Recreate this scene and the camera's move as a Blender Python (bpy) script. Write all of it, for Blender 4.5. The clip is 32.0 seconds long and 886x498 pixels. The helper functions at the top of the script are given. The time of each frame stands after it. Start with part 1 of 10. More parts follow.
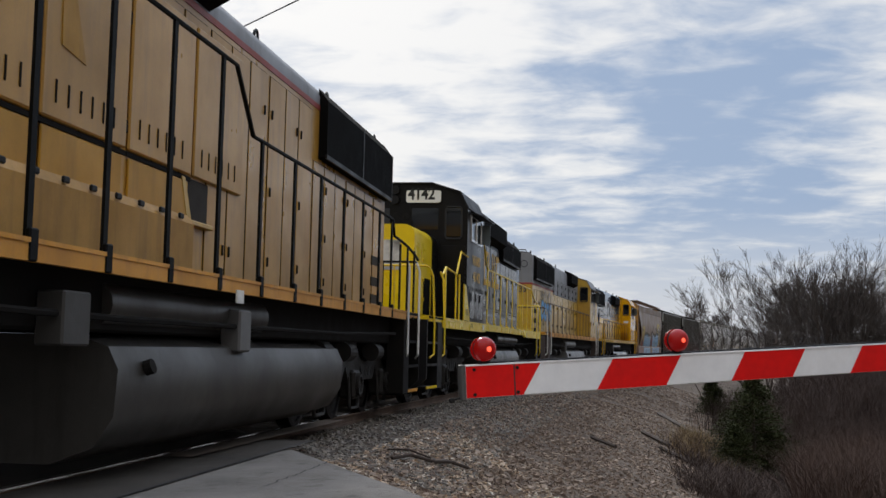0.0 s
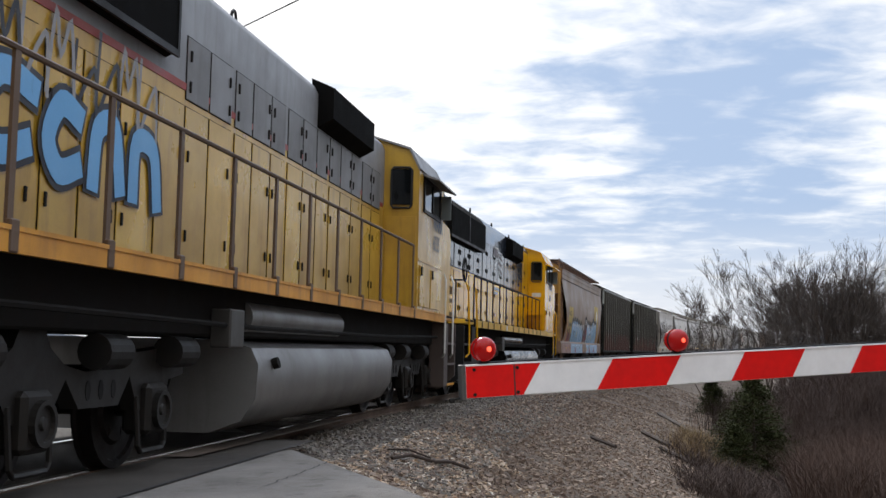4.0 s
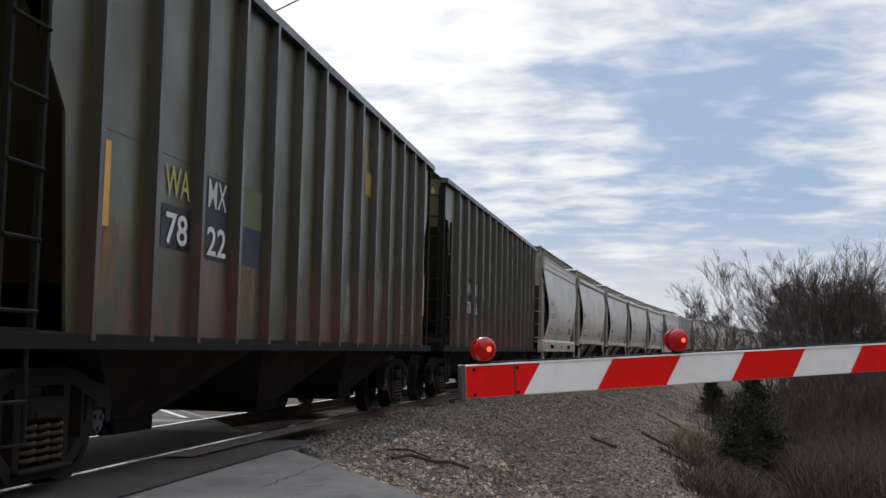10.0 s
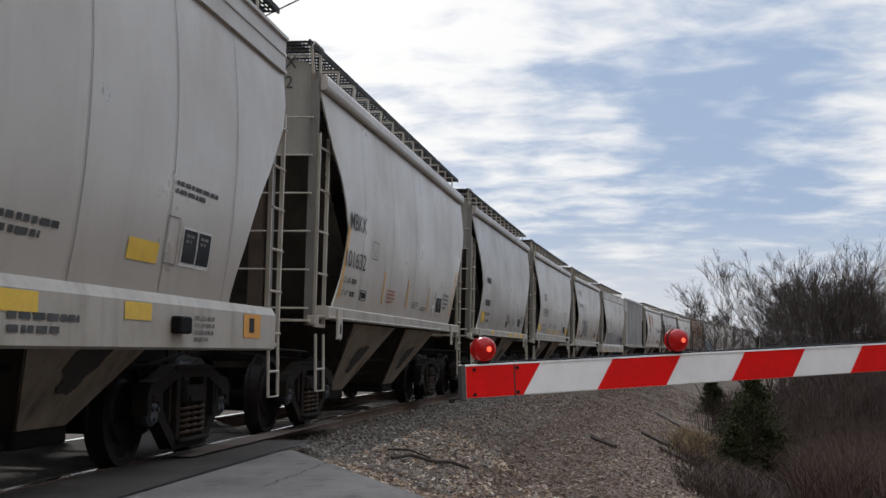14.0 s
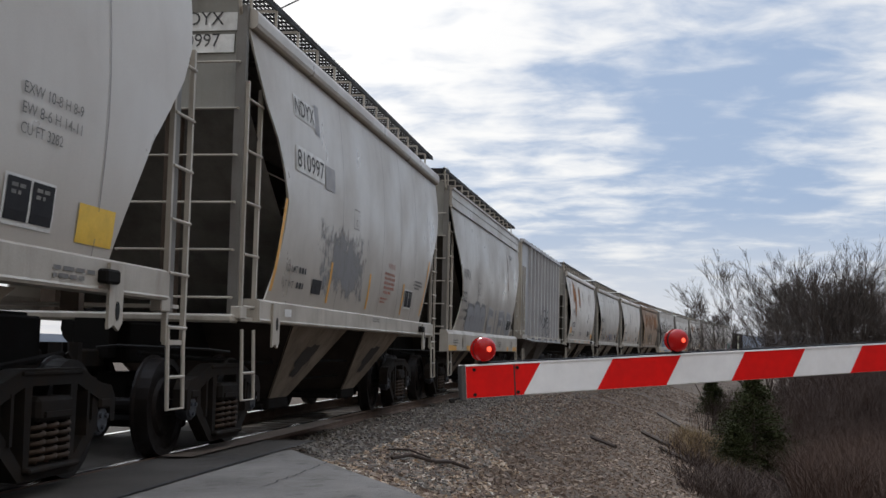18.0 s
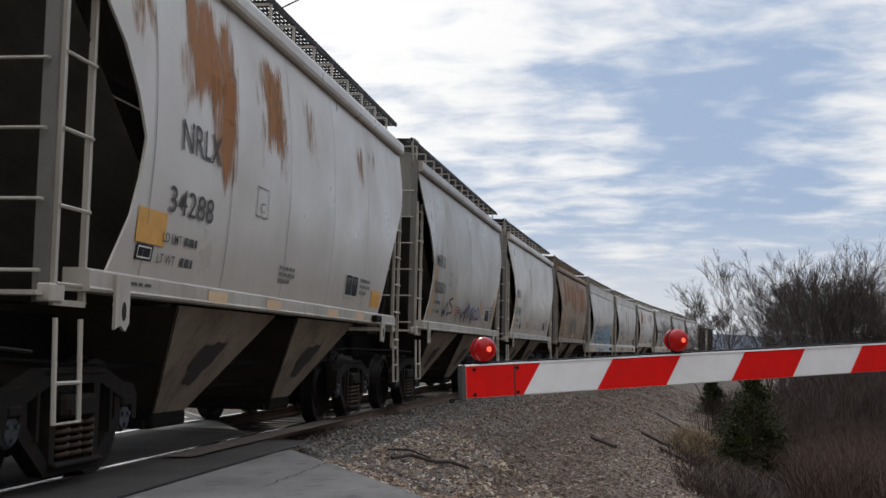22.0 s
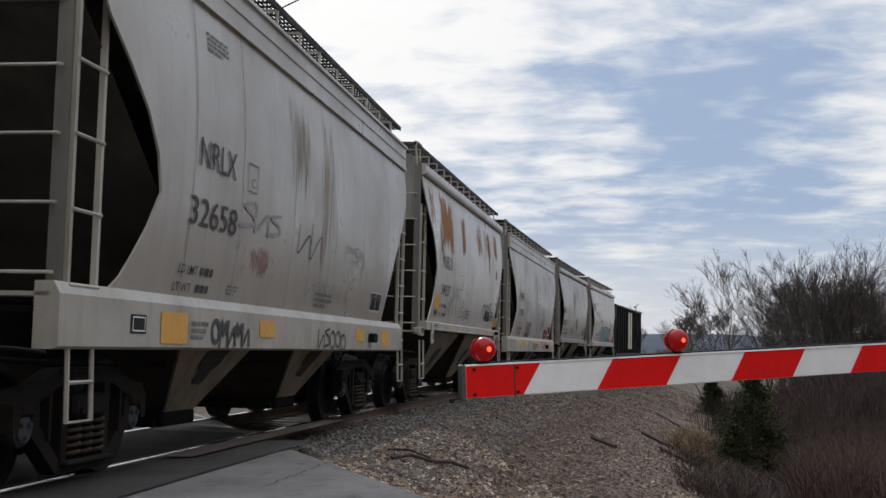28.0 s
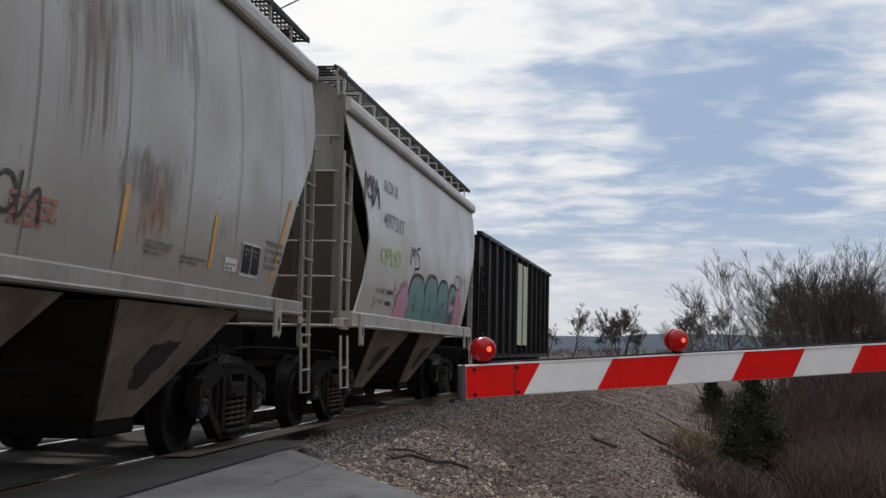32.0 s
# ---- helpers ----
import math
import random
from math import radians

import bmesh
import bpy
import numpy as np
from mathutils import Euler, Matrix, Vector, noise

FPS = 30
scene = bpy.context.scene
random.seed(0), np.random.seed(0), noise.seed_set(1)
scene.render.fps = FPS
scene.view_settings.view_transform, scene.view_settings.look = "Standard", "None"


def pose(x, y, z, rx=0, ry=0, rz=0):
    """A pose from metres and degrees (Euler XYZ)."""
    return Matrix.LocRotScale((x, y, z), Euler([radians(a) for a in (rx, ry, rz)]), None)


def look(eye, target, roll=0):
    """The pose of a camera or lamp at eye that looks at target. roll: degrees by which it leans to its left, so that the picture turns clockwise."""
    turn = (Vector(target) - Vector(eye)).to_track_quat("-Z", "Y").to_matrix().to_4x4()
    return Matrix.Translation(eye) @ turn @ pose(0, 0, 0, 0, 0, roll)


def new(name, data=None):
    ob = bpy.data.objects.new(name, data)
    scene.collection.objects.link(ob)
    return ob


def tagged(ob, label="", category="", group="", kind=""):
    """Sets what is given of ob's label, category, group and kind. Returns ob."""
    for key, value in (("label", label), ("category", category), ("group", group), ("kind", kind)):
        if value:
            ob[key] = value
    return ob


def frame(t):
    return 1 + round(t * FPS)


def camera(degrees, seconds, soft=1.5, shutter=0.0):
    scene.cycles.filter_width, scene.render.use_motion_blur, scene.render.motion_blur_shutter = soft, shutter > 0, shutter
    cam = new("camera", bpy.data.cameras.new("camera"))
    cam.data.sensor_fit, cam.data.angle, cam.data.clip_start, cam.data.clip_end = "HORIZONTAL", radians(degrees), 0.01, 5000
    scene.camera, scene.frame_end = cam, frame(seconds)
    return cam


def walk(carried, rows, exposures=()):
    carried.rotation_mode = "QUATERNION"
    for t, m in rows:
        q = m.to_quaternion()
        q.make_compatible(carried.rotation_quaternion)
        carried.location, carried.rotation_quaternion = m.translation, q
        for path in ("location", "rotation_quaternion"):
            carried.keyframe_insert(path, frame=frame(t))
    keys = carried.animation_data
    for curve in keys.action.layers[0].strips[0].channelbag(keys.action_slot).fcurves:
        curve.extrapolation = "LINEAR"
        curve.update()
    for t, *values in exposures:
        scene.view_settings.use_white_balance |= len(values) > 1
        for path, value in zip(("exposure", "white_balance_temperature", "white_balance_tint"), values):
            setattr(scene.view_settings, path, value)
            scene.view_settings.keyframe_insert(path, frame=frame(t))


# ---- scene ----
# camera on a tripod beside the level crossing
HC = 0.967
cam = camera(40.94, 32.0, soft=1.5, shutter=0.03)
AIM = (0.0, math.cos(0.0868), HC + math.sin(0.0868))
# the clip's own camera opens up while the dark engines pass
walk(cam, [(0, look((0, 0, HC), AIM, 0.06)), (32, look((0, 0, HC), AIM, 0.06))],
     exposures=[(0, -0.10), (1, 0.0), (2, 0.36), (3, 0.30), (6, 0.46), (7, 0.52), (8, 0.48), (9, 0.08), (10, 0.05), (11, 0.22), (12, 0.14), (13, 0.06), (14, 0.0), (17, 0.06), (19, 0.0), (24, 0.0), (28, -0.05), (32, -0.08)])

# ---------------------------------------------------------------- light
world = bpy.data.worlds.new("sky")
scene.world = world
world.use_nodes = True
W = world.node_tree
W.nodes.clear()


def wmath(op, a, b=None, clamp=False):
    n = W.nodes.new("ShaderNodeMath")
    n.operation, n.use_clamp = op, clamp
    for i, v in enumerate((a, b)):
        if v is None:
            continue
        if isinstance(v, (int, float)):
            n.inputs[i].default_value = v
        else:
            W.links.new(v, n.inputs[i])
    return n.outputs[0]


SUN_EL, SUN_AZ = radians(34), radians(-14)     # azimuth from +y towards +x
sky = W.nodes.new("ShaderNodeTexSky")
sky.sky_type, sky.sun_disc = "NISHITA", False
sky.sun_elevation, sky.sun_rotation = SUN_EL, SUN_AZ
sky.air_density, sky.dust_density, sky.ozone_density = 1.0, 1.2, 1.2
coord = W.nodes.new("ShaderNodeTexCoord")
sep = W.nodes.new("ShaderNodeSeparateXYZ")
W.links.new(coord.outputs["Generated"], sep.inputs[0])
up = wmath("MAXIMUM", sep.outputs[2], 0.0)
# a flat deck of broken cloud seen in perspective
deck = W.nodes.new("ShaderNodeVectorMath")
deck.operation = "SCALE"
W.links.new(coord.outputs["Generated"], deck.inputs[0])
W.links.new(wmath("DIVIDE", 1.0, wmath("ADD", up, 0.13)), deck.inputs["Scale"])


def clouds(scale, detail, rough, off, stretch, warp=0.12):
    m = W.nodes.new("ShaderNodeMapping")
    m.inputs["Location"].default_value = off
    m.inputs["Scale"].default_value = stretch
    W.links.new(deck.outputs[0], m.inputs[0])
    n = W.nodes.new("ShaderNodeTexNoise")
    n.inputs["Scale"].default_value, n.inputs["Detail"].default_value, n.inputs["Roughness"].default_value = scale, detail, rough
    n.inputs["Distortion"].default_value = warp
    W.links.new(m.outputs[0], n.inputs["Vector"])
    return n.outputs["Fac"]


def wrange(v, a, z, lo=0.0, hi=1.0):
    r = W.nodes.new("ShaderNodeMapRange")
    r.interpolation_type = "SMOOTHSTEP"
    for key, val in zip(("From Min", "From Max", "To Min", "To Max"), (a, z, lo, hi)):
        r.inputs[key].default_value = val
    W.links.new(v, r.inputs["Value"])
    return r.outputs[0]


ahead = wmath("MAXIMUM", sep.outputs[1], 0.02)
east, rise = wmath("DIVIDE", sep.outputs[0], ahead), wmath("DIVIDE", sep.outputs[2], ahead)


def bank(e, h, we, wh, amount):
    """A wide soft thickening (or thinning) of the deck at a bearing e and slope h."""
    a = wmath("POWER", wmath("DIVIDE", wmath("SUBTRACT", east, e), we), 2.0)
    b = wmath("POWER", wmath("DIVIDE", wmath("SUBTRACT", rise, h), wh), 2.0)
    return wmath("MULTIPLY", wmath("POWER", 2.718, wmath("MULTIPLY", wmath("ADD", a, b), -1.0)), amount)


big = clouds(2.3, 4, 0.5, (4.2, 1.3, 0), (1.0, 0.85, 1))
small = clouds(6.2, 5, 0.55, (1.7, 6.1, 0), (0.85, 1.0, 1.0), 0.25)
cover = wmath("ADD", wmath("MULTIPLY", big, 0.42), wmath("MULTIPLY", small, 0.58))
sunward = W.nodes.new("ShaderNodeVectorMath")
sunward.operation = "DOT_PRODUCT"
sunward.inputs[1].default_value = (math.sin(SUN_AZ) * math.cos(SUN_EL), math.cos(SUN_AZ) * math.cos(SUN_EL), math.sin(SUN_EL))
W.links.new(coord.outputs["Generated"], sunward.inputs[0])
glow = wmath("POWER", wmath("MAXIMUM", sunward.outputs["Value"], 0.0), 14.0)
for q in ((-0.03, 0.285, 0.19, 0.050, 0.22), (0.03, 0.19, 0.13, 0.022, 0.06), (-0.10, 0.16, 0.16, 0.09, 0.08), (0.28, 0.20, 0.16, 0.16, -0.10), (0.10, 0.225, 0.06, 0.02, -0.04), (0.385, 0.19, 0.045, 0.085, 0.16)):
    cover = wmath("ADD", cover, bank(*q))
cover = wmath("ADD", cover, wmath("MULTIPLY", glow, 0.08))
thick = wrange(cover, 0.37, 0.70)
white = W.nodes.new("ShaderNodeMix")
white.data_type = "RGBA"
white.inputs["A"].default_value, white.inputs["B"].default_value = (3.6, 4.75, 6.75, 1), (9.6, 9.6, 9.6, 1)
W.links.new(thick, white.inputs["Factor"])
# pale haze towards the horizon
low = W.nodes.new("ShaderNodeMix")
low.data_type = "RGBA"
low.inputs["B"].default_value = (7.2, 7.5, 8.1, 1)
W.links.new(wrange(up, 0.02, 0.13, 0.85, 0.0), low.inputs["Factor"])
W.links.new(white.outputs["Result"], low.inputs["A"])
shine = W.nodes.new("ShaderNodeMix")
shine.data_type, shine.blend_type = "RGBA", "ADD"
shine.inputs["B"].default_value = (2.7, 2.55, 2.3, 1)
W.links.new(low.outputs["Result"], shine.inputs["A"])
W.links.new(wmath("MULTIPLY", glow, thick), shine.inputs["Factor"])
veil = W.nodes.new("ShaderNodeMix")
veil.data_type = "RGBA"
veil.inputs["Factor"].default_value = 0.93
W.links.new(sky.outputs[0], veil.inputs["A"])
W.links.new(shine.outputs["Result"], veil.inputs["B"])
bg = W.nodes.new("ShaderNodeBackground")
bg.inputs["Strength"].default_value = 0.095
out = W.nodes.new("ShaderNodeOutputWorld")
# the cloud away from the sun is sunlit, and warmer
side_of = W.nodes.new("ShaderNodeMapRange")
side_of.interpolation_type = "SMOOTHSTEP"
for key, val in zip(("From Min", "From Max", "To Min", "To Max"), (-0.35, 0.62, 0.0, 1.0)):
    side_of.inputs[key].default_value = val
W.links.new(sunward.outputs["Value"], side_of.inputs["Value"])
dim = W.nodes.new("ShaderNodeMix")
dim.data_type, dim.blend_type = "RGBA", "MULTIPLY"
dim.inputs["Factor"].default_value = 1.0
tint = W.nodes.new("ShaderNodeMix")
tint.data_type = "RGBA"
tint.inputs["A"].default_value, tint.inputs["B"].default_value = (0.92, 0.79, 0.65, 1), (1, 1, 1, 1)
W.links.new(side_of.outputs[0], tint.inputs["Factor"])
W.links.new(veil.outputs["Result"], dim.inputs["A"]), W.links.new(tint.outputs["Result"], dim.inputs["B"])
# overcast brightens towards the zenith
over = W.nodes.new("ShaderNodeMapRange")
over.interpolation_type = "SMOOTHSTEP"
for key, val in zip(("From Min", "From Max", "To Min", "To Max"), (0.30, 0.80, 1.0, 3.0)):
    over.inputs[key].default_value = val
W.links.new(up, over.inputs["Value"])
high = W.nodes.new("ShaderNodeMix")
high.data_type, high.blend_type = "RGBA", "MULTIPLY"
high.inputs["Factor"].default_value = 1.0
W.links.new(dim.outputs["Result"], high.inputs["A"]), W.links.new(over.outputs[0], high.inputs["B"])
# the unseen sky towards the east is dimmed to darken the near wagon sides
clear = W.nodes.new("ShaderNodeMix")
clear.data_type, clear.blend_type = "RGBA", "MULTIPLY"
clear.inputs["Factor"].default_value = 1.0
W.links.new(high.outputs["Result"], clear.inputs["A"]), W.links.new(wrange(sep.outputs[0], 0.60, 0.88, 1.0, 0.30), clear.inputs["B"])
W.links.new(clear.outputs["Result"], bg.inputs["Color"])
W.links.new(bg.outputs[0], out.inputs[0])

sun = new("sun", bpy.data.lights.new("sun", "SUN"))
sun.data.energy, sun.data.angle, sun.data.color = 2.4, radians(10), (1.0, 0.95, 0.88)
sun.matrix_world = look((math.sin(SUN_AZ) * math.cos(SUN_EL) * 50, math.cos(SUN_AZ) * math.cos(SUN_EL) * 50, math.sin(SUN_EL) * 50), (0, 0, 0))

# ---------------------------------------------------------------- materials
MATS = {}


def mat(name, color, rough=0.6, metal=0.0, dirt=None, amount=0.5, scale=2.0, streak=0.0, bump=0.15, grain=60.0, vary=0.06, spec=0.5, emit=0.0, coat=0.0, rust=None):
    """Paint, metal or mineral with broad soiling (dirt), optional vertical streaks, fine grain and a small relief."""
    if name in MATS:
        return MATS[name]
    m = bpy.data.materials.new(name)
    m.use_nodes = True
    t = m.node_tree
    L, N = t.links, t.nodes
    b = N["Principled BSDF"]
    b.inputs["Metallic"].default_value = metal
    b.inputs["Specular IOR Level"].default_value = spec
    b.inputs["Coat Weight"].default_value = coat
    tc = N.new("ShaderNodeTexCoord")
    info = N.new("ShaderNodeObjectInfo")
    off = N.new("ShaderNodeVectorMath")
    off.operation = "ADD"
    L.new(tc.outputs["Object"], off.inputs[0])
    L.new(info.outputs["Random"], off.inputs[1])

    def noise_of(sc, det, stretch=(1, 1, 1)):
        mp = N.new("ShaderNodeMapping")
        mp.inputs["Scale"].default_value = stretch
        L.new(off.outputs[0], mp.inputs[0])
        n = N.new("ShaderNodeTexNoise")
        n.inputs["Scale"].default_value, n.inputs["Detail"].default_value, n.inputs["Roughness"].default_value = sc, det, 0.6
        L.new(mp.outputs[0], n.inputs["Vector"])
        return n.outputs["Fac"]

    def ranged(v, a, z, lo=0.0, hi=1.0):
        r = N.new("ShaderNodeMapRange")
        for key, val in zip(("From Min", "From Max", "To Min", "To Max"), (a, z, lo, hi)):
            r.inputs[key].default_value = val
        L.new(v, r.inputs["Value"])
        return r.outputs[0]

    def mix(fac, a, c, mode="MIX"):
        x = N.new("ShaderNodeMix")
        x.data_type, x.blend_type = "RGBA", mode
        for s, v in (("Factor", fac), ("A", a), ("B", c)):
            if isinstance(v, (int, float)):
                x.inputs[s].default_value = v
            elif isinstance(v, tuple):
                x.inputs[s].default_value = (*v[:3], 1)
            else:
                L.new(v, x.inputs[s])
        return x.outputs["Result"]

    col = tuple(color)
    hsv = N.new("ShaderNodeHueSaturation")
    hsv.inputs["Color"].default_value = (*col, 1)
    L.new(ranged(info.outputs["Random"], 0, 1, 1 - vary, 1 + vary), hsv.inputs["Value"])
    cur = hsv.outputs[0]
    broad = noise_of(scale, 5)
    fine = noise_of(grain, 3)
    if dirt:
        cur = mix(ranged(broad, 0.42, 0.72, 0, amount), cur, tuple(dirt))
        if streak:
            st = noise_of(5.5, 5, (1.0, 1.0, 0.10))
            cur = mix(ranged(st, 0.50, 0.74, 0, streak), cur, tuple(dirt))
    if rust:
        amount_r, low, high, tint = rust
        xyz = N.new("ShaderNodeSeparateXYZ")
        L.new(tc.outputs["Object"], xyz.inputs[0])
        drip = N.new("ShaderNodeMath")
        drip.operation = "MULTIPLY"
        L.new(ranged(noise_of(0.85, 4, (1.0, 1.0, 0.22)), 0.49, 0.56), drip.inputs[0])
        patch = N.new("ShaderNodeMath")
        patch.operation = "MULTIPLY"
        L.new(ranged(noise_of(8.0, 7, (1.0, 1.0, 0.28)), 0.40, 0.56), drip.inputs[1])
        L.new(drip.outputs[0], patch.inputs[0])
        L.new(ranged(xyz.outputs[2], low, high, 0, amount_r), patch.inputs[1])
        cur = mix(patch.outputs[0], cur, tint)
    cur = mix(1.0, cur, mix(ranged(fine, 0.3, 0.7), (0.95, 0.95, 0.95), (1.04, 1.04, 1.04)), "MULTIPLY")
    L.new(cur, b.inputs["Base Color"])
    L.new(ranged(broad, 0.3, 0.7, max(rough - 0.1, 0.05), min(rough + 0.14, 1)), b.inputs["Roughness"])
    if bump:
        bp = N.new("ShaderNodeBump")
        bp.inputs["Strength"].default_value, bp.inputs["Distance"].default_value = bump, 0.01
        L.new(fine, bp.inputs["Height"])
        L.new(bp.outputs[0], b.inputs["Normal"])
    if emit:
        b.inputs["Emission Color"].default_value = (*col, 1)
        b.inputs["Emission Strength"].default_value = emit
    MATS[name] = m
    return m


def glass(name="window_glass", color=(0.008, 0.010, 0.012)):
    if name not in MATS:
        m = bpy.data.materials.new(name)
        m.use_nodes = True
        b = m.node_tree.nodes["Principled BSDF"]
        b.inputs["Base Color"].default_value = (*color, 1)
        b.inputs["Roughness"].default_value = 0.06
        b.inputs["Transmission Weight"].default_value = 0.15
        MATS[name] = m
    return MATS[name]


STEEL = mat("dark_steel", (0.010, 0.0095, 0.009), 0.65, 0.1, (0.022, 0.017, 0.014), 0.6, 3.0, spec=0.3)
GRIME = mat("underframe_grime", (0.009, 0.0085, 0.008), 0.9, 0.0, (0.018, 0.015, 0.013), 0.6, 4.0, spec=0.12)
CAST = mat("cast_steel", (0.014, 0.012, 0.0105), 0.75, 0.0, (0.040, 0.028, 0.020), 0.5, 5.0, spec=0.10)
TREAD = mat("wheel_steel", (0.012, 0.010, 0.0095), 0.45, 0.2, (0.022, 0.016, 0.013), 0.5, 6.0, spec=0.15)
SHINY = mat("polished_steel", (0.80, 0.80, 0.80), 0.14, 1.0)
POST = mat("post_brown", (0.075, 0.055, 0.042), 0.8, 0, (0.035, 0.027, 0.021), 0.6, 3.0, spec=0.2)
SPRING = mat("spring_rust", (0.045, 0.032, 0.024), 0.7, 0.0, (0.075, 0.045, 0.028), 0.5, 8.0, spec=0.2)
CAP = mat("bearing_blue_grey", (0.055, 0.062, 0.075), 0.5, 0.2, (0.025, 0.022, 0.020), 0.6, 9.0, spec=0.3)
BLACK = mat("black_paint", (0.008, 0.008, 0.009), 0.45, 0, (0.020, 0.018, 0.017), 0.4, 2.0, 0.3, spec=0.18)
RUBBER = mat("black_rubber", (0.02, 0.02, 0.02), 0.8)

# ---------------------------------------------------------------- building helpers


def mesh_of(name, verts, faces, smooth=False):
    me = bpy.data.meshes.new(name)
    me.from_pydata([tuple(v) for v in verts], [], [tuple(f) for f in faces])
    me.materials.append(None)
    if smooth:
        me.polygons.foreach_set("use_smooth", [True] * len(me.polygons))
    me.update()
    return me


class Geo:
    """Collects shapes into one mesh."""

    def __init__(self):
        self.v, self.f = [], []

    def add(self, verts, faces):
        n = len(self.v)
        self.v += [tuple(p) for p in verts]
        self.f += [tuple(i + n for i in f) for f in faces]
        return self

    def box(self, x0, x1, y0, y1, z0, z1, bev=0.0):
        if bev <= 0:
            v = [(x, y, z) for x in (x0, x1) for y in (y0, y1) for z in (z0, z1)]
            f = [(0, 1, 3, 2), (4, 6, 7, 5), (0, 4, 5, 1), (2, 3, 7, 6), (0, 2, 6, 4), (1, 5, 7, 3)]
            return self.add(v, f)
        b = min(bev, (x1 - x0) / 2.01, (y1 - y0) / 2.01, (z1 - z0) / 2.01)
        bm = bmesh.new()
        bmesh.ops.create_cube(bm, size=1.0)
        for w in bm.verts:
            w.co = ((x0 + x1) / 2 + w.co.x * (x1 - x0), (y0 + y1) / 2 + w.co.y * (y1 - y0), (z0 + z1) / 2 + w.co.z * (z1 - z0))
        bmesh.ops.bevel(bm, geom=bm.edges[:], offset=b, segments=1, affect="EDGES")
        bm.verts.index_update()
        self.add([w.co[:] for w in bm.verts], [[w.index for w in f.verts] for f in bm.faces])
        bm.free()
        return self

    def prism(self, outline, y0, y1, axis="y"):
        """Outline (pairs) swept between y0 and y1 along the axis; pairs are (x,z), (y,z) or (x,y)."""
        n = len(outline)
        put = {"y": lambda a, b, c: (a, c, b), "x": lambda a, b, c: (c, a, b), "z": lambda a, b, c: (a, b, c)}[axis]
        v = [put(a, b, y0) for a, b in outline] + [put(a, b, y1) for a, b in outline]
        f = [(i, (i + 1) % n, n + (i + 1) % n, n + i) for i in range(n)]
        f += [tuple(range(n))[::-1], tuple(range(n, 2 * n))]
        return self.add(v, f)

    def cyl(self, p, q, r, n=12, r2=None, caps=True):
        p, q = Vector(p), Vector(q)
        d = (q - p).normalized()
        a = d.orthogonal().normalized()
        b = d.cross(a)
        r2 = r if r2 is None else r2
        ring = [(a * math.cos(2 * math.pi * i / n) + b * math.sin(2 * math.pi * i / n)) for i in range(n)]
        v = [p + c * r for c in ring] + [q + c * r2 for c in ring]
        f = [(i, (i + 1) % n, n + (i + 1) % n, n + i) for i in range(n)]
        if caps:
            f += [tuple(range(n))[::-1], tuple(range(n, 2 * n))]
        return self.add(v, f)

    def tube(self, pts, r, n=6):
        pts = [Vector(p) for p in pts]
        v, f = [], []
        a = None
        for i, p in enumerate(pts):
            d = (pts[min(i + 1, len(pts) - 1)] - pts[max(i - 1, 0)]).normalized()
            a = (a - d * a.dot(d)).normalized() if a and (a - d * a.dot(d)).length > 1e-4 else d.orthogonal().normalized()
            b = d.cross(a)
            v += [p + (a * math.cos(2 * math.pi * k / n) + b * math.sin(2 * math.pi * k / n)) * r for k in range(n)]
        for i in range(len(pts) - 1):
            f += [(i * n + k, i * n + (k + 1) % n, (i + 1) * n + (k + 1) % n, (i + 1) * n + k) for k in range(n)]
        f += [tuple(range(n))[::-1], tuple(range((len(pts) - 1) * n, len(pts) * n))]
        return self.add(v, f)

    def lathe(self, profile, origin, n=24):
        """Profile of (y, r) turned round the y axis at origin."""
        ox, oy, oz = origin
        v = [(ox + r * math.cos(2 * math.pi * k / n), oy + y, oz + r * math.sin(2 * math.pi * k / n)) for y, r in profile for k in range(n)]
        m = len(profile)
        f = [(i * n + k, i * n + (k + 1) % n, (i + 1) * n + (k + 1) % n, (i + 1) * n + k) for i in range(m - 1) for k in range(n)]
        f += [tuple(range(n))[::-1], tuple(range((m - 1) * n, m * n))]
        return self.add(v, f)

    def grid(self, fn, us, vs):
        n = len(vs)
        v = [fn(u, w) for u in us for w in vs]
        f = [(i * n + j, (i + 1) * n + j, (i + 1) * n + j + 1, i * n + j + 1) for i in range(len(us) - 1) for j in range(n - 1)]
        return self.add(v, f)

    def mesh(self, name, smooth=False):
        return mesh_of(name, self.v, self.f, smooth)


CACHE = {}


def shaped(key, make, smooth=False):
    """One mesh a key, made once and shared."""
    if key not in CACHE:
        g = Geo()
        make(g)
        CACHE[key] = g.mesh(key if isinstance(key, str) else str(key[0]), smooth)
    return CACHE[key]


def part(name, me, material, parent=None, at=None, label=""):
    if isinstance(me, Geo):
        me = me.mesh(name)
    ob = new(name, me)
    ob.material_slots[0].link = "OBJECT"
    ob.material_slots[0].material = material
    if parent:
        ob.parent = parent
    if at is not None:
        ob.matrix_basis = at if isinstance(at, Matrix) else Matrix.Translation(at)
    if label:
        ob["label"] = label
    return ob


def soft(ob, angle=35):
    """Smooth shading with sharp edges kept."""
    me = ob.data
    me.polygons.foreach_set("use_smooth", [True] * len(me.polygons))
    me.set_sharp_from_angle(angle=radians(angle))
    return ob


